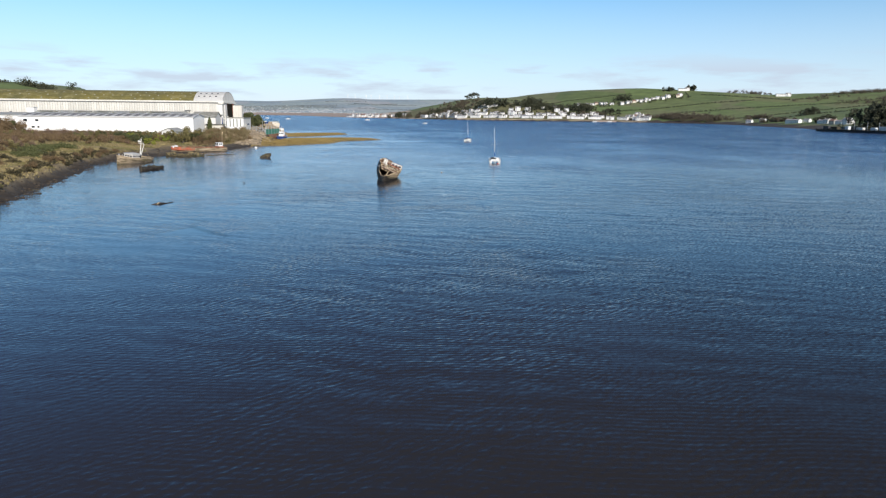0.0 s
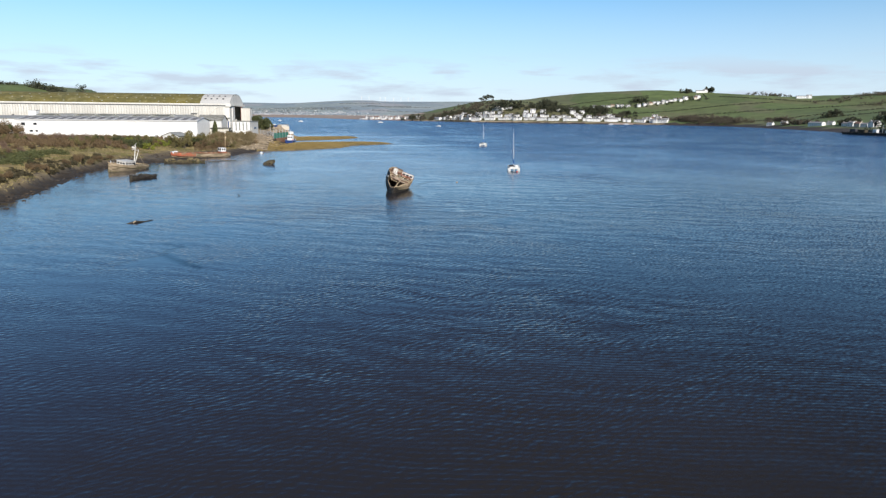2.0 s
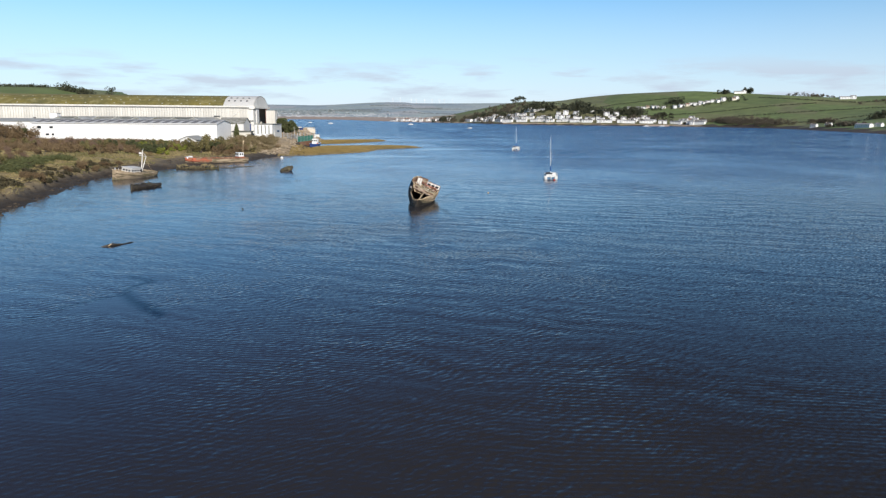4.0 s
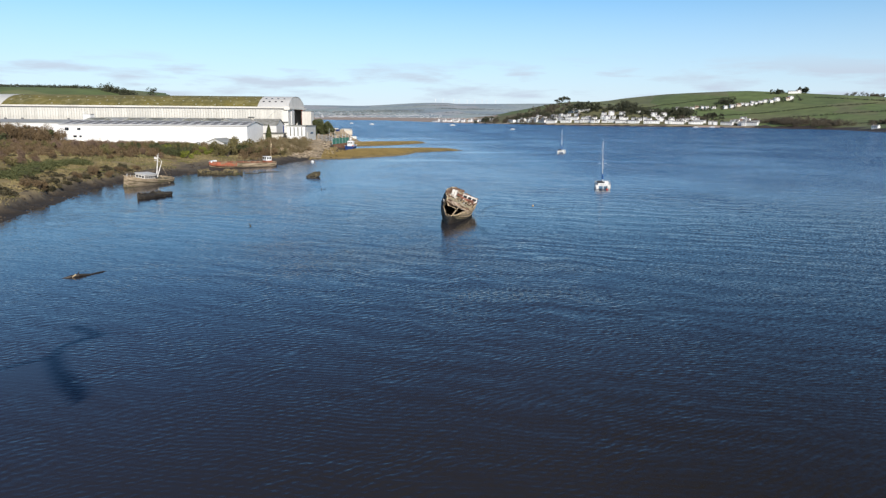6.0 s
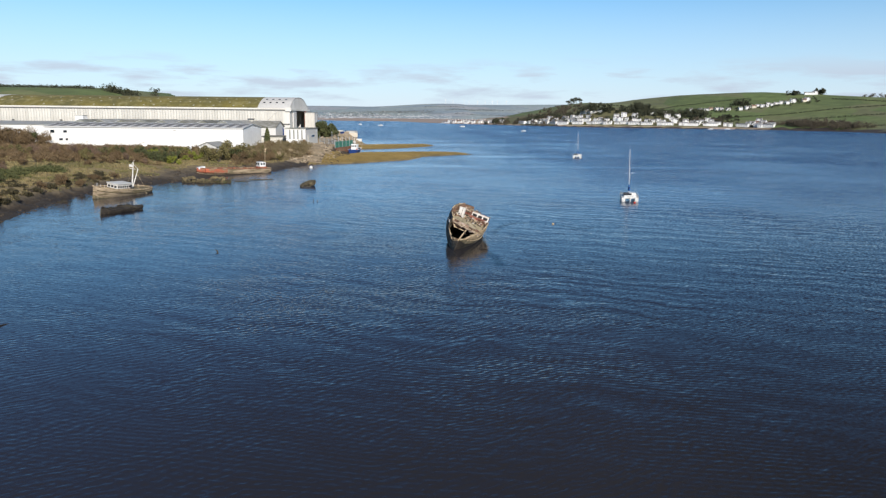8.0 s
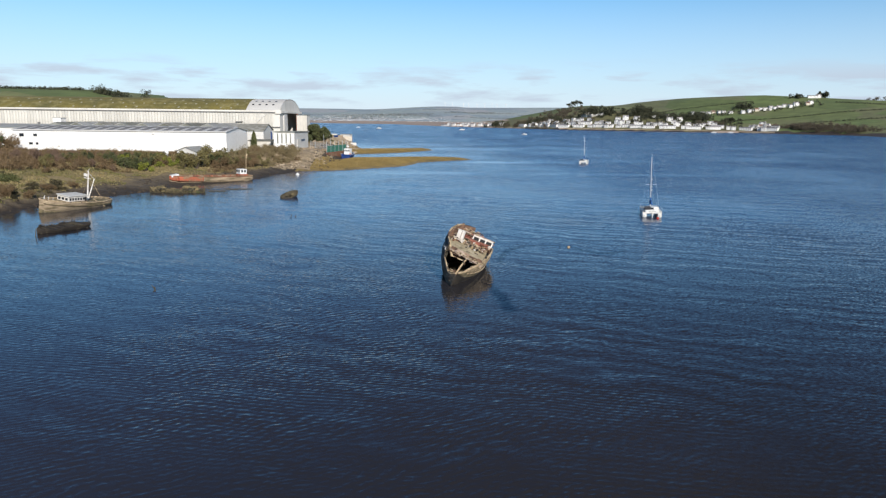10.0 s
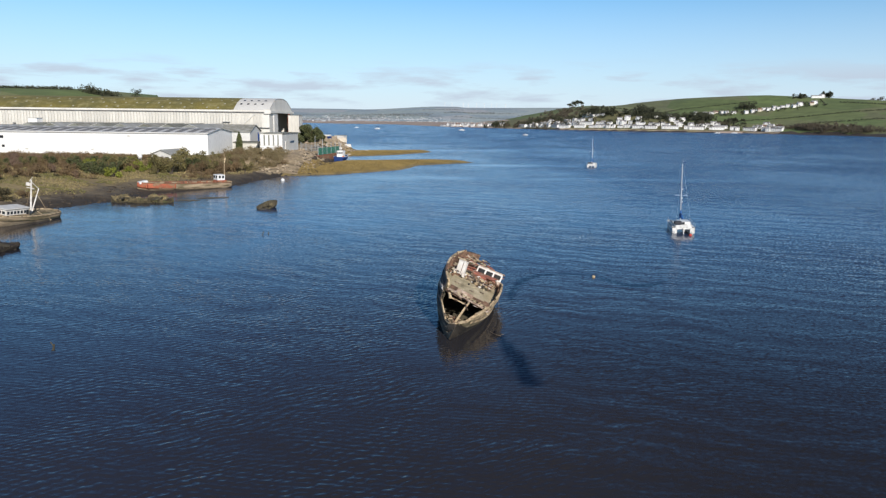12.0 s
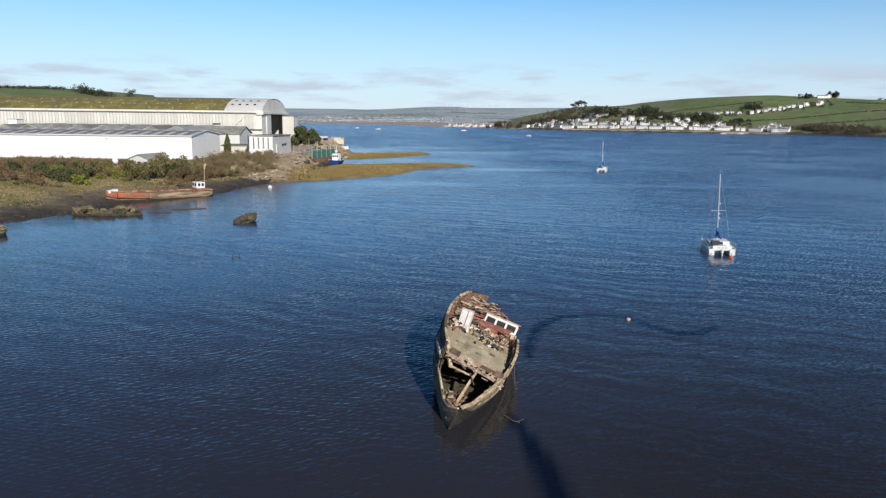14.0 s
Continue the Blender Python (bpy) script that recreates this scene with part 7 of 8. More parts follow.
for _ in range(105):
    y = rng.uniform(34, 80)
    x = float(np.interp(y, [31, 45, 58, 70, 82], [-83, -87, -91, -91.5, -88.5])) - 0.8 + rng.gauss(0, 1.5)
    p = crown_points(rng.uniform(1.3, 2.4), rng.uniform(0.6, 1.2), 320, 0.0, 6)
    pts.append(p + np.array([x, y, z_at(x, y) - 0.05]))
bramble = cloud_part("undergrowth", np.concatenate(pts), 0.3, 0.14, 0.2, M_IVY)
tagged(bramble, "low green bramble and ivy undergrowth", "undergrowth", kind="stuff")

# rough straw grass on the bank
n = 170000
x, y = NP.uniform(-125, -45, n), NP.uniform(-60, 155, n)
d = inside(WEST, x, y)
h = ground_height(x, y)
keep = (h > 1.3 + 0.3 * smooth01((y - 74) / 20) + 0.5 * lumps(x, y, 6, 3)) & (d > 2.5) & (d < 50) & ~((y > 152) & (x < -56)) & (lumps(x, y, 5, 9) > -0.45)
p = np.stack([x, y, h + 0.12], 1)[keep]
green = lumps(p[:, 0], p[:, 1], 8, 21) + 0.5 * lumps(p[:, 0], p[:, 1], 3, 22) + NP.uniform(-0.3, 0.3, len(p)) > 0.38
tagged(cloud_part("rough_grass", p[~green], 0.42, 0.13, 0.6, M_STRAW), "straw-coloured rough winter grass on the bank", "grass", kind="stuff")
tagged(cloud_part("olive_grass", p[green], 0.40, 0.14, 0.5, M_GRASS), "olive green grass patches on the bank", "grass", kind="stuff")
# golden marsh grass on the two spits
n = 230000
x, y = NP.uniform(-48, 15, n), NP.uniform(150, 320, n)
s = np.maximum(inside(SPIT, x, y), inside(SPIT_FAR, x, y))
h = ground_height(x, y)
keep = (s > 0.8) & (h > 0.38) & (h < 2.6)
p = np.stack([x, y, h + 0.12], 1)[keep]
tagged(cloud_part("marsh_grass", p, 0.36, 0.17, 0.4, M_MARSH), "golden marsh grass covering the low spits", "grass", kind="stuff")

# weed and stones at the tide line
n = 8500
x, y = NP.uniform(-80, -36, n), NP.uniform(-60, 300, n)
d = inside(WEST, x, y)
keep = (d > -1.5) & (d < 9)
x, y = x[keep], y[keep]
h = np.maximum(ground_height(x, y), -0.05)
verts, faces_ = [], []
base = np.array([(-1, -1, -0.6), (1, -1, -0.6), (1, 1, -0.6), (-1, 1, -0.6), (-0.6, -0.6, 0.7), (0.6, -0.7, 0.6), (0.7, 0.6, 0.7), (-0.6, 0.7, 0.5)])
sides = np.array([(0, 3, 2, 1), (4, 5, 6, 7), (0, 1, 5, 4), (1, 2, 6, 5), (2, 3, 7, 6), (3, 0, 4, 7)])
for i, (a, b, c) in enumerate(zip(x, y, h)):
    k = abs(NP.normal(0, 0.14)) + 0.06
    if b > 180:
        k *= 1.8
    t = NP.uniform(0, 6.28)
    q = base * (k * NP.uniform(0.7, 1.5), k * NP.uniform(0.7, 1.5), k * 0.7) * NP.uniform(0.75, 1.25, (8, 1))
    q = np.stack([q[:, 0] * math.cos(t) - q[:, 1] * math.sin(t), q[:, 0] * math.sin(t) + q[:, 1] * math.cos(t), q[:, 2]], 1)
    verts.append(q + (a, b, c))
    faces_.append(sides + 8 * i)
me = quads_mesh("shore_stone", np.concatenate(verts), np.concatenate(faces_))
me.materials.append(M_CLOD)
tagged(new("shore_stone", me), "dark weedy stones along the tide line", "stones", kind="stuff")
verts, faces_ = [], []
for i in range(760):
    k = 0.2 + abs(NP.normal(0, 0.45))
    if i < 300:
        a, b = NP.uniform(-57, -37), NP.uniform(152, 220)
        if inside(WEST, np.array([a]), np.array([b]))[0] < 4:
            a -= 6
        k *= 0.4
    else:
        a, b = NP.normal(-50, 6), NP.normal(291, 14)
        k *= 0.55
    c = ground_height(np.array([a]), np.array([b]))[0]
    if c < 0.1:
        c = 0.0
    t = NP.uniform(0, 6.28)
    q = base * (k * NP.uniform(0.7, 1.5), k * NP.uniform(0.7, 1.5), k * 0.8) * NP.uniform(0.75, 1.25, (8, 1))
    q = np.stack([q[:, 0] * math.cos(t) - q[:, 1] * math.sin(t), q[:, 0] * math.sin(t) + q[:, 1] * math.cos(t), q[:, 2]], 1)
    verts.append(q + (a, b, c + 0.1))
    faces_.append(sides + 8 * i)
me = quads_mesh("quay_rubble", np.concatenate(verts), np.concatenate(faces_))
me.materials.append(M_STONE)
tagged(new("quay_rubble", me), "pale broken stone rubble below the quay", "rubble", kind="stuff")


# ---- trees ----
def tree(name, label, x, y, z, h, r, material, n=900, length=0.5, width=0.2, trunk=0.3, crown_from=0.35, bare=False, parts=9, flat=1.0):
    th = empty(name, pose(x, y, z), label, "tree")
    rng = random.Random(x * 3 + y)
    bm = bmesh.new()
    rod(bm, (0, 0, -0.5), (0.1 * trunk, 0, h * 0.45), trunk, trunk * 0.6, n=8)
    rod(bm, (0.1 * trunk, 0, h * 0.45), (0, 0, h * 0.85), trunk * 0.6, trunk * 0.15, n=7)
    part("trunk", bm, M_BARK, th)
    for i in range(parts):
        a = i * 2.4 + rng.uniform(-0.3, 0.3)
        z0 = h * rng.uniform(crown_from * 0.8, 0.7)
        bm = bmesh.new()
        mid = (math.cos(a) * r * 0.4, math.sin(a) * r * 0.4, z0 + h * 0.1)
        rod(bm, (0, 0, z0), mid, trunk * 0.35, trunk * 0.2, n=5)
        rod(bm, mid, (math.cos(a) * r * 0.8, math.sin(a) * r * 0.8, z0 + h * rng.uniform(0.12, 0.25)), trunk * 0.2, trunk * 0.05, n=5)
        part("limb", bm, M_BARK, th)
    p = crown_points(r, h, n, crown_from, 14, flat=flat)
    cloud_part("crown", p, length, width, 0.5 if bare else 0.1, material, th)
    return th


tree("bare_tree", "tall leafless tree on the hill crest", -243, 540, z_at(-243, 540), 20.0, 7.0, M_FARWOOD, 1300, 1.6, 0.22, 0.4, 0.25, True)
conifer = empty("conifer", pose(-68.0, 192.4, YARD), "small dark columnar conifer beside the store", "tree")
bm = bmesh.new()
rod(bm, (0, 0, -0.3), (0, 0, 5.8), 0.14, 0.03, n=7)
part("trunk", bm, M_BARK, conifer)
k = NP.uniform(0.02, 1.0, 2600)
turn_ = NP.uniform(0, 6.28, 2600)
out_ = 1.25 * (1 - k ** 1.8) * (0.45 + 0.35 * k) * 1.6 * NP.uniform(0.5, 1.0, 2600) ** 0.5 * (1 + 0.2 * np.sin(turn_ * 5 + k * 17))
cloud_part("crown", np.stack([np.cos(turn_) * out_, np.sin(turn_) * out_, 0.3 + k * 6.2], 1), 0.38, 0.2, 0.6, M_EVERGREEN, conifer)
for x, y, h, r in ((-57.5, 273, 8.6, 5.2), (-60.6, 276, 7.8, 4.4), (-54.6, 275, 6.6, 3.6)):
    tree("holm_oak", "rounded dark evergreen oak by the yard", x, y, max(z_at(x, y), 3.2), h, r, M_EVERGREEN, 6500, 0.6, 0.4, 0.3, 0.0)


def far_wood(name, label, spots_, material, size=1.6):
    """Distant woodland: every tree an uneven cloud of foliage clumps."""
    out = []
    for x, y, r, h, n in spots_:
        p = crown_points(r, h, n, 0.05, 8)
        out.append(p + np.array([x, y, z_at(x, y) - 0.3]))
    ob = cloud_part(name, np.concatenate(out), size, size * 0.6, 0.15, material)
    return tagged(ob, label, "woodland", kind="stuff")


rng = random.Random(77)


def patch(x, y, rx, ry, count, r, h, n=150):
    r, h, n = r * 1.25, h * 1.15, int(n * 2.8)
    return [(x + rng.gauss(0, rx * 0.5), y + rng.gauss(0, ry * 0.5), r * rng.uniform(0.7, 1.3), h * rng.uniform(0.7, 1.25), n) for _ in range(count)]


def row(x0, y0, x1, y1, step, r, h, n=60):
    step *= 0.22
    r *= 0.62
    h *= 0.75
    n = n // 2
    k = max(2, int(math.hypot(x1 - x0, y1 - y0) / step))
    return [(x0 + (x1 - x0) * i / k + rng.gauss(0, 1.2), y0 + (y1 - y0) * i / k + rng.gauss(0, 1.2), r * rng.uniform(0.7, 1.4), h * rng.uniform(0.6, 1.4), n) for i in range(k + 1)]


far_wood("crest_scrub", "dark hedge and scrub along the hill crest", row(-280, 545, -236, 552, 4, 4.0, 4.2, 120) + row(-520, 590, -300, 548, 6, 5.0, 2.8, 120) + patch(-274, 548, 9, 6, 8, 4.5, 5.5, 160) + row(-700, 560, -420, 600, 7, 5.0, 2.8, 120), M_FARWOOD, 1.0)
DARK = (patch(300, 1330, 26, 20, 9, 5, 7) + patch(388, 1290, 16, 20, 15, 6.5, 13) + patch(425, 1255, 26, 14, 20, 6, 10)
        + patch(480, 1240, 18, 14, 18, 6, 11) + patch(600, 1345, 16, 10, 10, 6, 11) + patch(520, 1200, 18, 10, 10, 5, 8) + patch(350, 1230, 40, 30, 14, 5, 8)
        + patch(240, 1290, 30, 20, 16, 4.5, 7) + patch(722, 1388, 8, 6, 6, 5, 10) + patch(780, 1392, 12, 8, 9, 6, 11) + patch(175, 1330, 20, 16, 14, 4.5, 7)
        + patch(130, 1375, 20, 16, 14, 5, 8) + patch(700, 850, 14, 14, 8, 6, 9) + patch(575, 650, 10, 20, 8, 5, 8) + patch(560, 545, 12, 14, 9, 5, 9))
for _ in range(95):
    q = rng.random()
    off = rng.uniform(24, 125)
    ax, ay = 150 + 330 * q, np.interp(150 + 330 * q, [150, 213, 296, 373, 490], [1305, 1190, 1135, 1090, 1060])
    DARK.append((ax + off * 0.35, ay + off * 0.9, rng.uniform(3.0, 6.2), rng.uniform(4.0, 10.0), 200))
for _ in range(110):
    DARK.append((rng.uniform(470, 740), 1312 + rng.uniform(-26, 26), rng.uniform(2, 4.5), rng.uniform(3, 7), 70))
DARK += (patch(278, 1266, 14, 8, 10, 6.5, 12) + patch(296, 1250, 14, 8, 10, 6.5, 12) + patch(312, 1240, 10, 8, 7, 6, 12) + patch(356, 1212, 12, 8, 12, 6.5, 18) + patch(376, 1196, 16, 8, 10, 6, 11)
         + patch(400, 1196, 12, 8, 9, 6, 10) + patch(452, 1246, 16, 10, 12, 6.5, 14) + patch(478, 1262, 14, 8, 10, 6.5, 13) + patch(205, 1352, 30, 16, 16, 5, 7))
far_wood("dark_copse", "dark evergreen copses among the hillside houses", DARK, M_FARWOOD, 1.4)
HEDGE = (row(430, 1200, 560, 1215, 6, 2.6, 3.2) + row(560, 1215, 800, 1180, 7, 2.6, 3.0) + row(590, 1120, 700, 1090, 7, 3.0, 4) + row(700, 1090, 980, 1010, 7, 2.6, 3)
         + row(480, 1395, 640, 1402, 7, 2.5, 3) + row(760, 1310, 860, 1150, 7, 3, 4) + row(610, 960, 900, 900, 8, 2.6, 3) + row(620, 860, 980, 760, 8, 2.6, 3)
         + row(640, 700, 960, 600, 8, 2.6, 3) + row(860, 1150, 1150, 1120, 8, 3, 4) + row(900, 900, 1050, 1100, 9, 2.6, 3) + row(330, 1330, 480, 1395, 7, 2.5, 3))
far_wood("field_hedge", "dark hedgerows between the hillside fields", HEDGE, M_FARWOOD, 0.9)
BARE = (patch(560, 1035, 26, 18, 34, 5.5, 8) + patch(595, 980, 26, 34, 40, 5.5, 8) + patch(455, 1160, 36, 20, 16, 4.5, 7) + patch(640, 900, 14, 40, 16, 4.5, 6)
        + patch(960, 1000, 90, 40, 70, 5, 5, 60) + patch(1050, 860, 80, 40, 60, 5, 5, 60) + patch(990, 1130, 110, 36, 80, 5, 5, 60) + patch(1160, 1060, 90, 40, 70, 5, 5, 60) + patch(880, 1330, 40, 20, 18, 5, 7) + patch(590, 760, 12, 40, 16, 4, 5) + patch(215, 1270, 60, 40, 24, 4.5, 6) + patch(200, 1340, 70, 50, 40, 4.5, 6) + patch(250, 1400, 60, 50, 36, 4.5, 6) + patch(150, 1350, 40, 40, 26, 4.0, 5) + patch(545, 1070, 36, 14, 22, 4.5, 6) + patch(570, 1010, 26, 30, 26, 5, 8))
far_wood("bare_woodland", "brown leafless woodland along the far shore", BARE, M_FARBROWN, 1.0)
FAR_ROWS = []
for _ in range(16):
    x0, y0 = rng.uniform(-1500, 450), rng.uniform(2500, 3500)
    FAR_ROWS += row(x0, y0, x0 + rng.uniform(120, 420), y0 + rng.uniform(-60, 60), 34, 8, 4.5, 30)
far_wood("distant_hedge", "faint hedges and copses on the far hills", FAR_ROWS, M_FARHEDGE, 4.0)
far_wood("tall_shore_wood", "tall dark trees crowding the east shore", patch(496, 470, 14, 18, 34, 6.0, 21, 220) + patch(520, 440, 20, 24, 26, 7, 22, 200) + patch(484, 440, 6, 30, 12, 4, 9, 160), M_FARWOOD, 1.3)
for x, y, h, r in ((286, 1478, 14, 7.5), (292, 1480, 16, 8.5), (299, 1482, 17, 8.5), (280, 1477, 12, 6.5), (306, 1484, 13, 6.0)):
    tree("umbrella_pine", "wind-shaped pine on the ridge above the village", x, y, z_at(x, y), h, r, M_FARWOOD, 900, 1.1, 0.7, 0.5, 0.5, parts=5, flat=0.6)

# ---- the village across the water ----
def house(name, label, w, d, h, roof_h, wall_m, roof_m, bays=2):
    th = empty(name, pose(0, 0, 0), label, "house", "village houses")
    bm = bmesh.new()
    prism(bm, [(-d / 2, -2.5), (-d / 2, h), (0, h + roof_h - 0.12), (d / 2, h), (d / 2, -2.5)], -w / 2, w / 2, "x")
    part("wall", bm, wall_m, th)
    for s in (-1, 1):
        bm = bmesh.new()
        t = roof_h / (d / 2)
        prism(bm, [(0, h + roof_h), (s * (d / 2 + 0.4), h - 0.4 * t), (s * (d / 2 + 0.4), h - 0.4 * t + 0.2), (0, h + roof_h + 0.2)], -w / 2 - 0.15, w / 2 + 0.15, "x")
        part("roof", bm, roof_m, th)
    for s in (-1, 1):
        bm = bmesh.new()
        box(bm, (s * (w / 2 - 0.5), 0, h + roof_h + 0.4), (0.7, 0.9, 1.4))
        part("chimney", bm, M_H_CREAM, th)
    for i in range(bays):
        for z in (1.5, 4.1):
            if z > h - 0.6:
                continue
            bm = bmesh.new()
            box(bm, (-w / 2 + w * (i + 0.5) / bays, -d / 2 - 0.03, z), (0.85, 0.14, 1.05))
            part("window", bm, M_GLASS_DARK, th)
    return th


def cross_gable(th, w, d, h, roof_h, wall_m, roof_m):
    """A gabled bay that faces the water."""
    bm = bmesh.new()
    prism(bm, [(-w / 4, -2.5), (-w / 4, h), (0, h + roof_h), (w / 4, h), (w / 4, -2.5)], -d / 2 - 1.2, 0.0, "y")
    part("gable_bay", bm, wall_m, th)
    for s in (-1, 1):
        bm = bmesh.new()
        prism(bm, [(0, h + roof_h + 0.05), (s * (w / 4 + 0.3), h - 0.25), (s * (w / 4 + 0.3), h - 0.05), (0, h + roof_h + 0.28)], -d / 2 - 1.5, 0.0, "y")
        part("bay_roof", bm, roof_m, th)


HOUSES = [
    house("terraced_house", "white two-storey terraced house with slate roof", 7.5, 8.0, 6.2, 1.9, M_H_WHITE, M_H_SLATE),
    house("cottage", "low white cottage with slate roof", 9.5, 7.0, 4.4, 1.9, M_H_WHITE, M_H_SLATE, 3),
    house("villa", "large white gabled villa above the shore", 11.0, 9.0, 6.4, 3.4, M_H_WHITE, M_H_SLATE, 3),
    house("cream_house", "cream rendered house with brown tiled roof", 8.5, 8.0, 5.2, 2.8, M_H_CREAM, M_H_TILE),
    house("long_white_building", "long low white building by the shore", 22.0, 8.5, 5.6, 1.6, M_H_WHITE, M_H_SLATE, 7),
]
cross_gable(HOUSES[2], 11.0, 9.0, 6.4, 3.0, M_H_WHITE, M_H_SLATE)
H_USED = [False] * len(HOUSES)


def settle(kind, x, y, turn):
    m = pose(x, y, z_at(x, y), 0, 0, turn)
    if not H_USED[kind]:
        H_USED[kind] = True
        HOUSES[kind].matrix_basis = m @ Matrix.Diagonal((0.86, 0.86, 0.70, 1))
        return HOUSES[kind]
    o = copy_thing(HOUSES[kind], m)
    o.scale = (0.86, 0.86, 0.70)
    return o


rng = random.Random(314)
FRONT = [(150, 1312), (213, 1198), (296, 1145), (373, 1101), (478, 1070), (516, 1034)]
total = 0
for (ax, ay), (bx, by) in zip(FRONT, FRONT[1:]):
    ln = math.hypot(bx - ax, by - ay)
    ux, uy = (bx - ax) / ln, (by - ay) / ln
    nx, ny = -uy, ux
    if ny < 0:
        nx, ny = -nx, -ny
    turn = math.degrees(math.atan2(uy, ux))
    for off, chance, kinds in ((15, 0.98, (0, 4, 4, 0, 1, 4, 0)), (36, 0.86, (0, 0, 2, 1, 4)), (58, 0.42, (2, 1, 0, 3)), (86, 0.2, (2, 1))):
        s = 4.0
        while s < ln - 4:
            kind = rng.choice(kinds)
            step = (7.7, 10, 12, 9.2, 23)[kind]
            if rng.random() < chance:
                j = rng.uniform(-3, 3)
                settle(kind, ax + ux * s + nx * (off + j), ay + uy * s + ny * (off + j), turn + rng.uniform(-3, 3) * (1 if off == 15 else 4))
                total += 1
            s += step * 0.92 + (0 if rng.random() < 0.85 else rng.uniform(2, 7))
x = 492.0
while x < 722:
    kind = rng.choice((0, 2, 1, 2, 0, 3))
    if rng.random() < 0.95:
        settle(kind, x, 1312 + 8 * math.sin(x * 0.03) + rng.uniform(-8, 8), rng.uniform(-20, 8))
    x += (7.2, 9.5, 11.0, 8.5)[kind] + (0 if rng.random() < 0.75 else rng.uniform(3, 9))
for x, y, kind, turn in ((752, 1385, 4, -15), (764, 1387, 2, -10), (430, 1215, 2, 0), (408, 1222, 2, -8), (372, 1262, 0, 0), (360, 1256, 1, 5), (240, 1262, 0, -20), (215, 1302, 2, -30),
                         (578, 820, 1, -60), (590, 806, 1, -60), (566, 700, 4, -70), (578, 690, 1, -70), (562, 640, 1, -75), (558, 625, 0, -70), (552, 606, 3, -75), (548, 590, 1, -70), (540, 566, 2, -75),
                         (880, 1215, 4, -20), (893, 1210, 2, -20), (610, 1010, 1, -40),
                         (60, 1442, 1, -30), (74, 1426, 0, -30), (88, 1416, 0, -30), (100, 1398, 1, -35), (113, 1382, 1, -35), (47, 1470, 1, -30), (36, 1482, 0, -30), (20, 1515, 1, -30), (128, 1372, 2, -40)):
    settle(kind, x, y, turn)

for i in range(34):
    q = (i + 0.5) / 34
    for off in (0, 13):
        if rng.random() < 0.8:
            settle(rng.choice((0, 0, 1, 3, 2)), 14 + 118 * q + off * 0.7 + rng.uniform(-2, 2), 1528 - 158 * q + off + rng.uniform(-3, 3), -38 + rng.uniform(-10, 10))
# shore walls and slips below the village
wall = empty("harbour_wall", pose(0, 0, 0), "grey stone harbour wall along the village front", "wall", kind="structure")
for (ax, ay), (bx, by) in zip(FRONT[1:], FRONT[2:]):
    bm = bmesh.new()
    beam(bm, (ax, ay - 3, 1.4), (bx, by - 3, 1.4), 1.2, 2.8)
    part("wall_length", bm, M_STONE, wall)
slip = empty("stone_slipway", pose(455, 1066, 0.4, 4, 0, -10), "pale sandy slipway between the houses", "slipway")
bm = bmesh.new()
box(bm, (0, 0, 0.6), (34, 16, 2.0))
part("ramp", bm, M_SAND, slip)

# town on the far hills, too far to count
boxes, bf = [], []
cube = np.array([(-1, -1, 0), (1, -1, 0), (1, 1, 0), (-1, 1, 0), (-1, -1, 1), (1, -1, 1), (1, 1, 1), (-1, 1, 1)], float)
cf = np.array([(0, 1, 5, 4), (1, 2, 6, 5), (2, 3, 7, 6), (3, 0, 4, 7), (4, 5, 6, 7), (0, 3, 2, 1)])
for i in range(1000):
    cx_, cy_, sx_, sy_ = ((-640, 2800, 90, 120), (-520, 2750, 80, 90), (-390, 2950, 80, 150), (-300, 2700, 80, 70), (-180, 2850, 70, 110), (-800, 2750, 90, 80), (-60, 2750, 60, 70))[i % 7]
    x = NP.normal(cx_, sx_) if i < 880 else NP.uniform(-420, 40)
    y = NP.normal(cy_, sy_) if i < 880 else NP.uniform(2150, 2350)
    if i >= 880:
        y = max(y, 2150 - (x + 400) * 0.5)
    w, dd, hh = NP.uniform(0.9, 2.6), NP.uniform(2, 3), NP.uniform(1.4, 2.7)
    z = ground_height(np.array([x]), np.array([y]))[0]
    if z < 1:
        continue
    boxes.append(cube * (w, dd, hh) + (x, y, z - 1))
    bf.append(cf + 8 * (len(boxes) - 1))
me = quads_mesh("far_town", np.concatenate(boxes), np.concatenate(bf))
me.materials.append(M_FARHOUSE)
tagged(new("far_town", me), "scattered pale houses of a distant town", "town", kind="stuff")
for i in range(9):
    x = 60 + i * 44 + rng.uniform(-14, 14)
    th = empty("wind_turbine", pose(x, 4250 + 60 * math.sin(i * 2.0), z_at(x, 4250)), "tiny white wind turbine on the far hills", "wind turbine", "wind farm")
    bm = bmesh.new()
    rod(bm, (0, 0, -6), (0, 0, 22), 1.2, 0.8, n=6)
    part("tower", bm, M_BOAT_WHITE, th)
    for k in range(3):
        a = k * 2.094 + i
        bm = bmesh.new()
        rod(bm, (0, -2, 22), (math.cos(a) * 9, -2, 22 + math.sin(a) * 9), 0.7, 0.3, n=5)
        part("blade", bm, M_BOAT_WHITE, th)


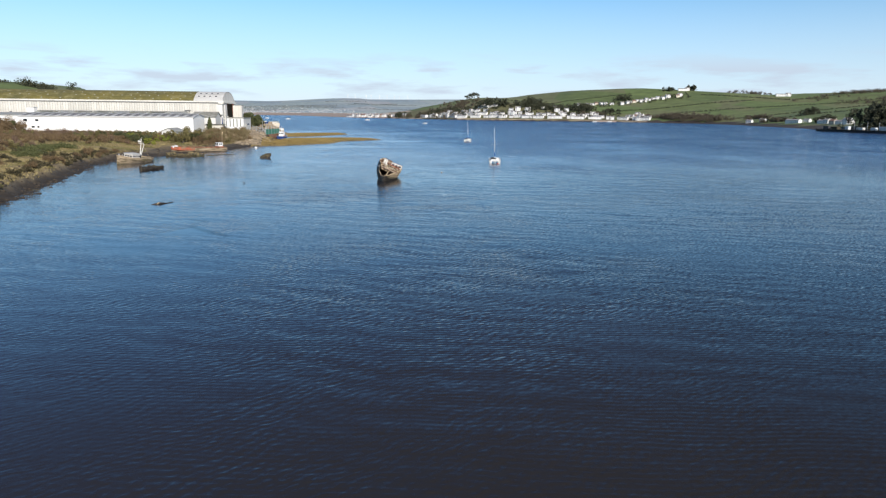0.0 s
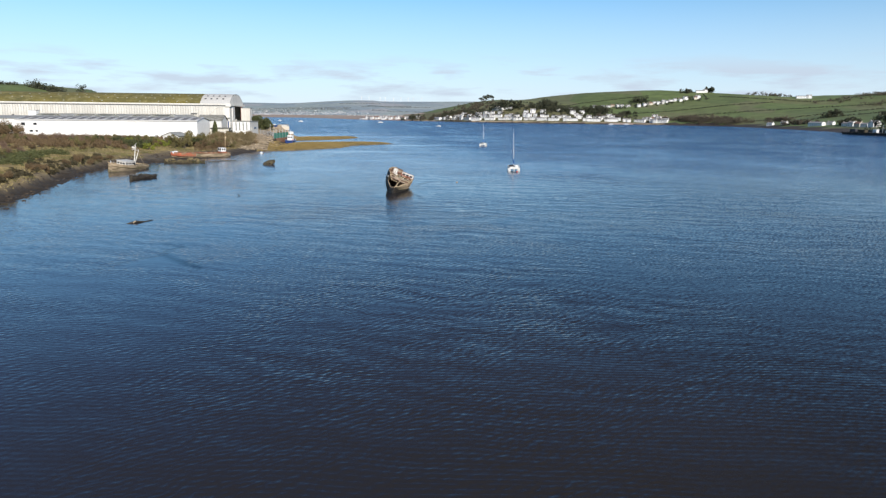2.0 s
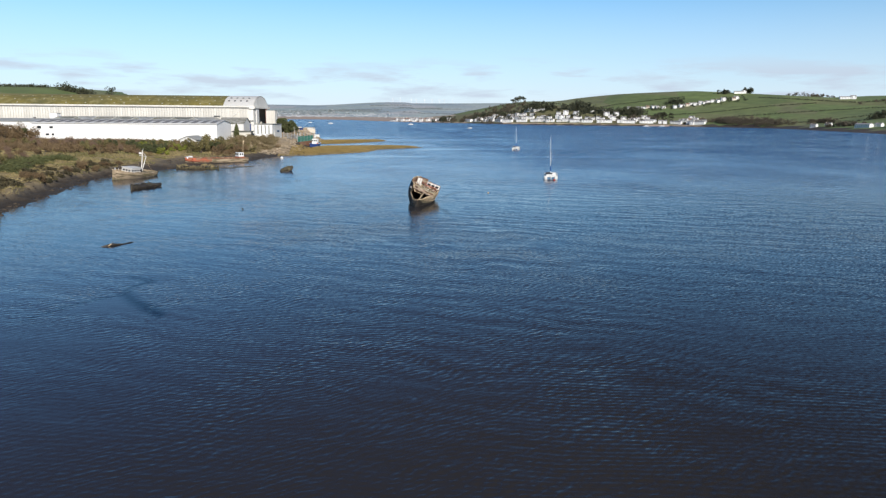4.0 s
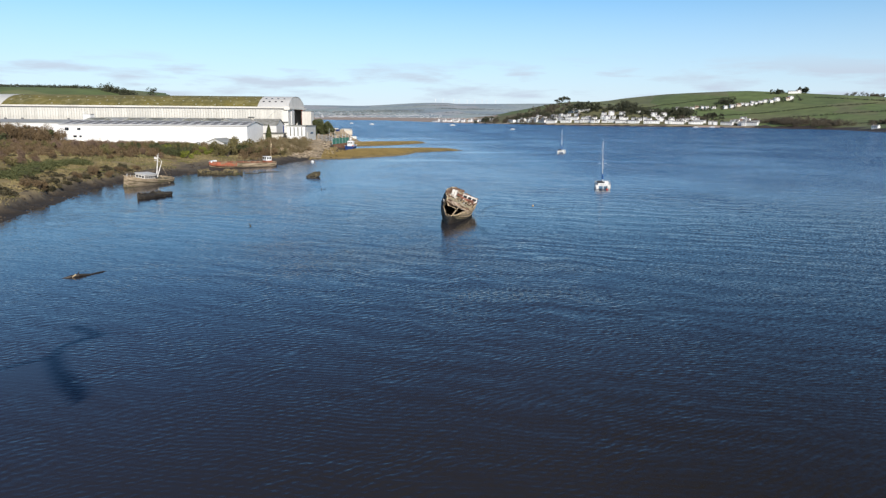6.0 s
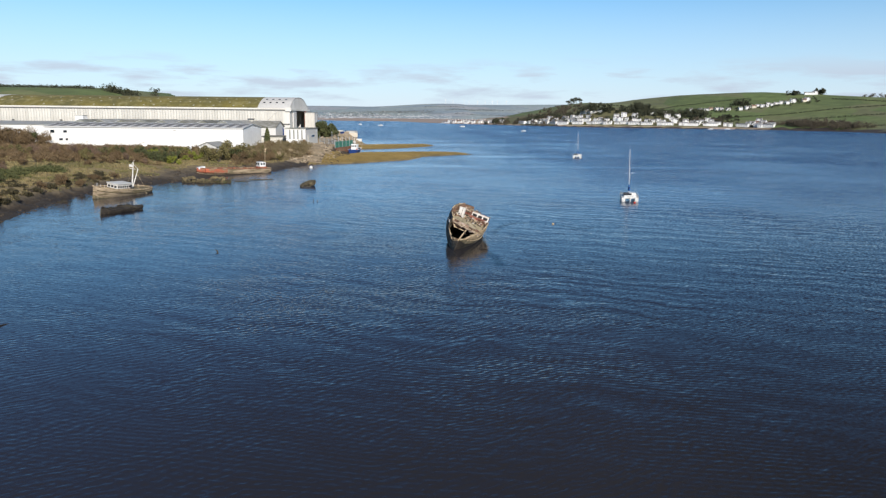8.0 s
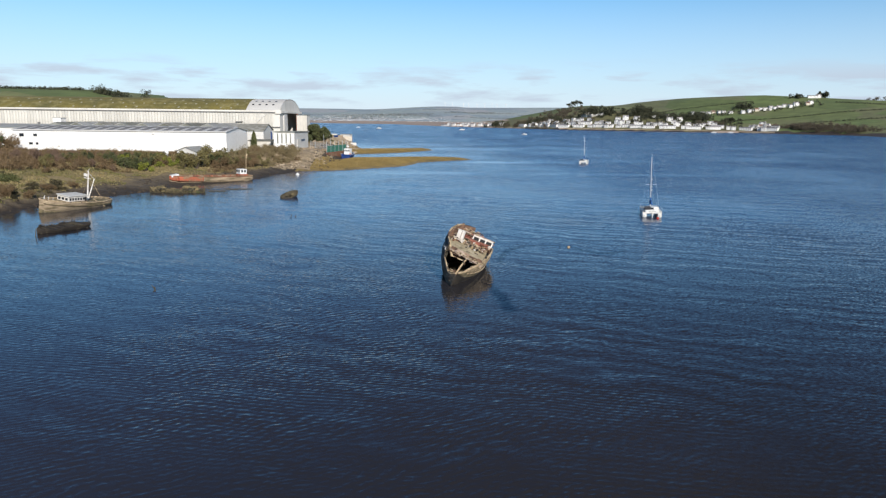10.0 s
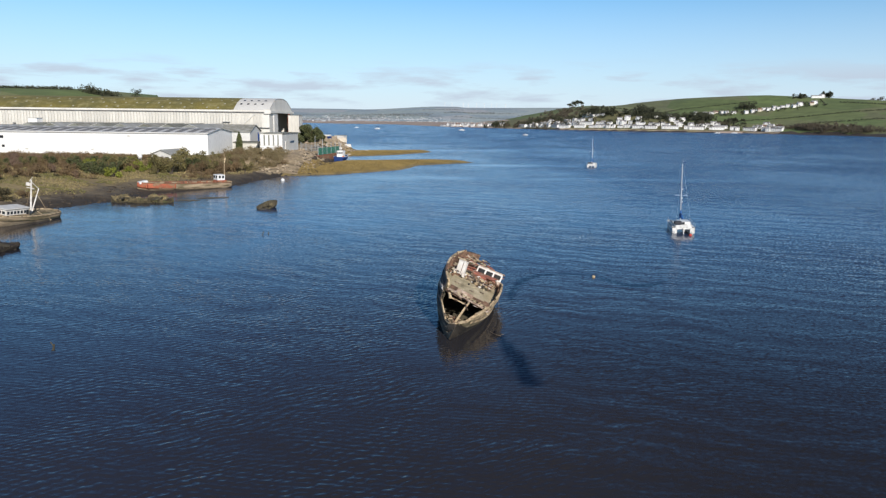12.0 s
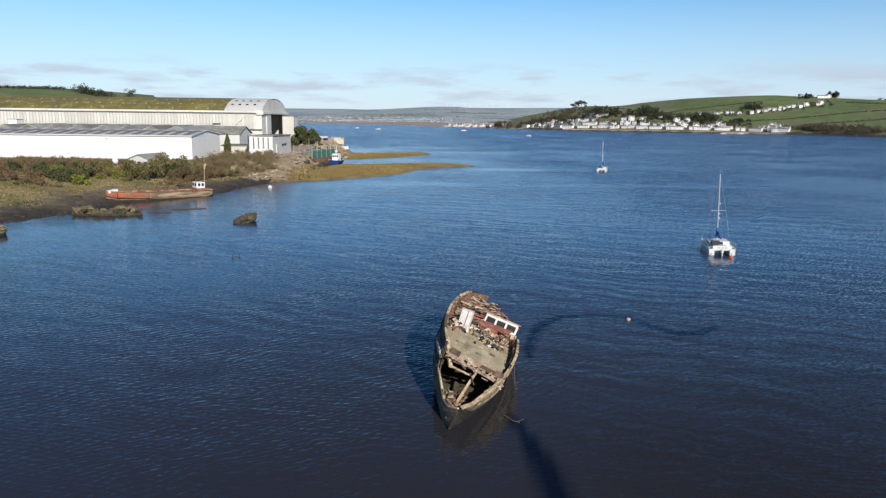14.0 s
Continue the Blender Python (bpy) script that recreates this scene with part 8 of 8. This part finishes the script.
# ---- small craft out on the water, and the east landing stage ----
def launch(x, y, rz, s=1.0):
    th = empty("moored_launch", pose(x, y, -0.3 * s, 0, 0, rz), "small white motor boat on a distant mooring", "boat", "distant moored boats")
    P = dict(L=8.0 * s, beam=2.8 * s, depth=1.4 * s, bow=0.45, stern=0.2, stern_w=0.8, sheer=(0.5 * s, 0.0))
    for side in (-1, 1):
        bm = bmesh.new()
        hull_side(bm, side, n=12, k=4, round_stern=False, **P)
        part("hull_side", bm, M_GELCOAT, th)
    bm = bmesh.new()
    box(bm, (0, 4.0 * s, 1.7 * s), (2.0 * s, 3.0 * s, 1.3 * s), bevel=0.15 * s)
    part("cabin", bm, M_GELCOAT, th)


launch(-86, 1040, 70)
launch(40, 1000, 80)
launch(97, 720, 60, 0.7)
launch(420, 1015, 70)
launch(452, 1030, 60)
launch(-130, 1150, 75, 0.8)


def landing():
    th = empty("landing_stage", pose(447, 430, 0, 0, 0, 8), "dark timber landing stage with moored craft", "pier")
    bm = bmesh.new()
    box(bm, (0, 0, 2.2), (9, 92, 0.6))
    part("deck", bm, M_HULK, th)
    for i in range(16):
        for s in (-1, 1):
            bm = bmesh.new()
            rod(bm, (s * 4.0, -44 + i * 5.9, -1.5), (s * 4.0, -44 + i * 5.9, 3.4), 0.3, n=6)
            part("pile", bm, M_BLACKPAINT, th)
    bm = bmesh.new()
    box(bm, (0.5, 0, 1.0), (7, 90, 1.4))
    part("fender_wall", bm, M_BLACKPAINT, th)
    for y, mtl, w, l, h in ((12, M_BOAT_WHITE, 3, 4, 3.0), (-2, M_STEEL_GREY, 3, 7, 2.2), (-16, M_BOAT_WHITE, 3, 5, 2.4), (-26, M_STEEL_GREY, 3, 8, 3.4), (-38, M_HULK, 4, 7, 3), (26, M_HULK, 4, 8, 2.4), (36, M_BLACKPAINT, 3, 6, 3)):
        bm = bmesh.new()
        box(bm, (0, y, 2.5 + h / 2), (w, l, h), bevel=0.2)
        part("deck_shed", bm, mtl, th)
    for y in (-30, -20, -8, 6):
        bm = bmesh.new()
        rod(bm, (1, y, 2.4), (1, y, 9.5), 0.14, n=5)
        part("lamp_post", bm, M_GALV, th)


landing()


# ---- yard clutter ----
def fence():
    th = empty("chain_link_fence", pose(0, 0, 0), "grey chain-link security fence on the quay", "fence")
    line = [(-51.3, 214), (-49.8, 216), (-48.3, 218.5), (-47.4, 222), (-47.0, 226), (-46.8, 230), (-46.6, 235), (-46.4, 240)]
    for i, (x, y) in enumerate(line):
        z = z_at(x, y)
        bm = bmesh.new()
        rod(bm, (x, y, z - 0.3), (x, y, z + (5.5 if i in (3, 6) else 2.6)), 0.09, n=6)
        part("post", bm, M_GALV, th)
    for (ax, ay), (bx, by) in zip(line, line[1:]):
        za, zb = z_at(ax, ay), z_at(bx, by)
        bm = bmesh.new()
        for k in range(6):
            rod(bm, (ax, ay, za + 0.2 + k * 0.42), (bx, by, zb + 0.2 + k * 0.42), 0.02, n=4)
        for k in range(1, 9):
            q = k / 9
            rod(bm, (ax + (bx - ax) * q, ay + (by - ay) * q, za + (zb - za) * q), (ax + (bx - ax) * q, ay + (by - ay) * q, za + (zb - za) * q + 2.4), 0.02, n=4)
        part("mesh_panel", bm, M_GALV, th)


fence()


def block(name, label, c, size, mtl, category, roof=None, turn=0):
    th = empty(name, pose(c[0], c[1], c[2], 0, 0, turn), label, category)
    bm = bmesh.new()
    box(bm, (0, 0, size[2] / 2), size, bevel=0.06)
    part("body", bm, mtl, th)
    if roof:
        bm = bmesh.new()
        box(bm, (0, 0, size[2] + 0.12), (size[0] + 0.4, size[1] + 0.4, 0.2))
        part("roof", bm, roof, th)
    return th


block("quay_store", "pale block store on the far quay", (-54, 322, z_at(-54, 322)), (9, 6, 3.4), M_H_CREAM, "shed", M_ROOF_PALE, 10)
block("quay_store", "grey block store on the far quay", (-49, 308, z_at(-49, 308)), (5, 4, 3.6), M_STEEL_GREY, "shed", M_ROOF_PALE, -12)
block("quay_kiosk", "low white store behind the dock", (-66, 305, YARD), (7, 6, 5.5), M_STEEL_WHITE, "shed", M_ROOF_PALE)
block("dock_wing", "white sheeted wing beside the dock door", (-68.0, 291, YARD), (5, 9, 12.2), M_STEEL_WHITE, "building", M_ROOF_PALE)
for x, y, w, d_, h, mtl, lab, turn in ((-57.5, 283, 7.0, 0.6, 1.8, M_STONE, "low pale stone wall on the quay", 8), (-52.0, 296, 6.0, 0.6, 1.6, M_STONE, "low pale stone wall on the quay", -10), (-47.0, 300, 4.0, 2.4, 2.2, M_H_CREAM, "cream block hut on the quay", 5),
                                         (-60.5, 299, 6.0, 2.4, 2.6, M_RUST, "rusty storage container on the quay", 4), (-43.8, 294, 3.0, 1.6, 1.4, M_STEEL_GREY, "grey steel tank on the quay", 20), (-56.0, 306, 5.0, 2.4, 2.6, M_STEEL_WHITE, "white storage container on the quay", -6)):
    block("quay_wall" if "wall" in lab else "quay_store", lab, (x, y, max(z_at(x, y), 0.3) - 0.2), (w, d_, h), mtl, "wall" if "wall" in lab else "store", None, turn)
for x, y, rz, mtl, lab in ((-62, 229, 80, M_RUST, "rusty red skip standing on the yard"), (-57.5, 233, 20, M_STEEL_GREY, "grey steel skip standing on the yard"), (-52, 290, 15, M_BLUE, "blue storage tub on the quay")):
    th = empty("skip", pose(x, y, z_at(x, y), 0, 0, rz), lab, "skip")
    bm = bmesh.new()
    prism(bm, [(-1.3, 0), (-2.0, 1.4), (2.0, 1.4), (1.3, 0)], -0.9, 0.9, "x")
    part("body", bm, mtl, th)
# lorry-mounted crane arm by the side workshop
crane = empty("yard_crane", pose(-63.6, 201.5, YARD, 0, 0, 25), "small yard crane with a blue jib", "crane")
bm = bmesh.new()
box(bm, (0, 0, 1.0), (2.0, 4.0, 2.0), bevel=0.1)
part("carrier", bm, M_STEEL_GREY, crane)
bm = bmesh.new()
rod(bm, (0, 0.5, 2.0), (0, 0.5, 6.2), 0.25, n=8)
part("pillar", bm, M_BLUE, crane)
bm = bmesh.new()
beam(bm, (0, 0.5, 6.1), (3.5, -3.0, 3.6), 0.3, 0.35)
part("jib", bm, M_STEEL_GREY, crane)
# jetty boards at the foot of the near bank
th = empty("bank_jetty", pose(-66.5, -30.0, z_at(-66.5, -30.0) + 0.2, 0, 0, 12), "short weathered timber landing on the near bank", "jetty")
for i in range(9):
    bm = bmesh.new()
    box(bm, (0, -1.6 + i * 0.4, 0.6), (6.0, 0.34, 0.08), bevel=0.01)
    part("board", bm, M_W_WOOD, th)
for x in (-2.6, 2.7):
    for y in (-1.5, 1.5):
        bm = bmesh.new()
        rod(bm, (x, y, -1.2), (x, y, 0.9), 0.12, n=7)
        part("pile", bm, M_HULK, th)
# driftwood aground in the shallows
th = empty("driftwood", pose(-37.85, -35.5, -0.08, 0, 0, 22), "dark waterlogged tree stump awash in shallow water", "driftwood")
bm = bmesh.new()
for a, b, r0, r1 in (((-1.1, -0.1, 0.0), (-0.2, 0.0, 0.14), 0.06, 0.16), ((-0.2, 0.0, 0.14), (0.5, 0.2, 0.22), 0.17, 0.14), ((0.5, 0.2, 0.22), (1.5, 0.7, 0.10), 0.13, 0.08), ((1.5, 0.7, 0.10), (2.4, 1.5, 0.14), 0.08, 0.05), ((2.4, 1.5, 0.14), (3.1, 2.3, 0.02), 0.05, 0.02), ((0.3, 0.1, 0.2), (0.5, 0.5, 0.5), 0.08, 0.03)):
    rod(bm, a, b, r0, r1, n=8)
part("trunk", bm, M_WETWOOD, th)
bm = bmesh.new()
beam(bm, (-0.1, -0.16, 0.12), (0.25, -0.02, 0.36), 0.16, 0.05, 0.3)
part("torn_wood", bm, M_W_WOOD, th, "pale torn wood on the stump")
for x, y in ((-28.6, -3.0),):
    th = empty("driftwood", pose(x, y, 0.0, 0, 0, x * 9), "small dark snag breaking the water", "driftwood")
    bm = bmesh.new()
    rod(bm, (-0.4, 0, -0.05), (0.3, 0.1, 0.2), 0.1, 0.06, n=6)
    rod(bm, (0.2, 0.1, 0.1), (0.55, 0.4, 0.35), 0.05, 0.03, n=6)
    part("stem", bm, M_HULK, th)
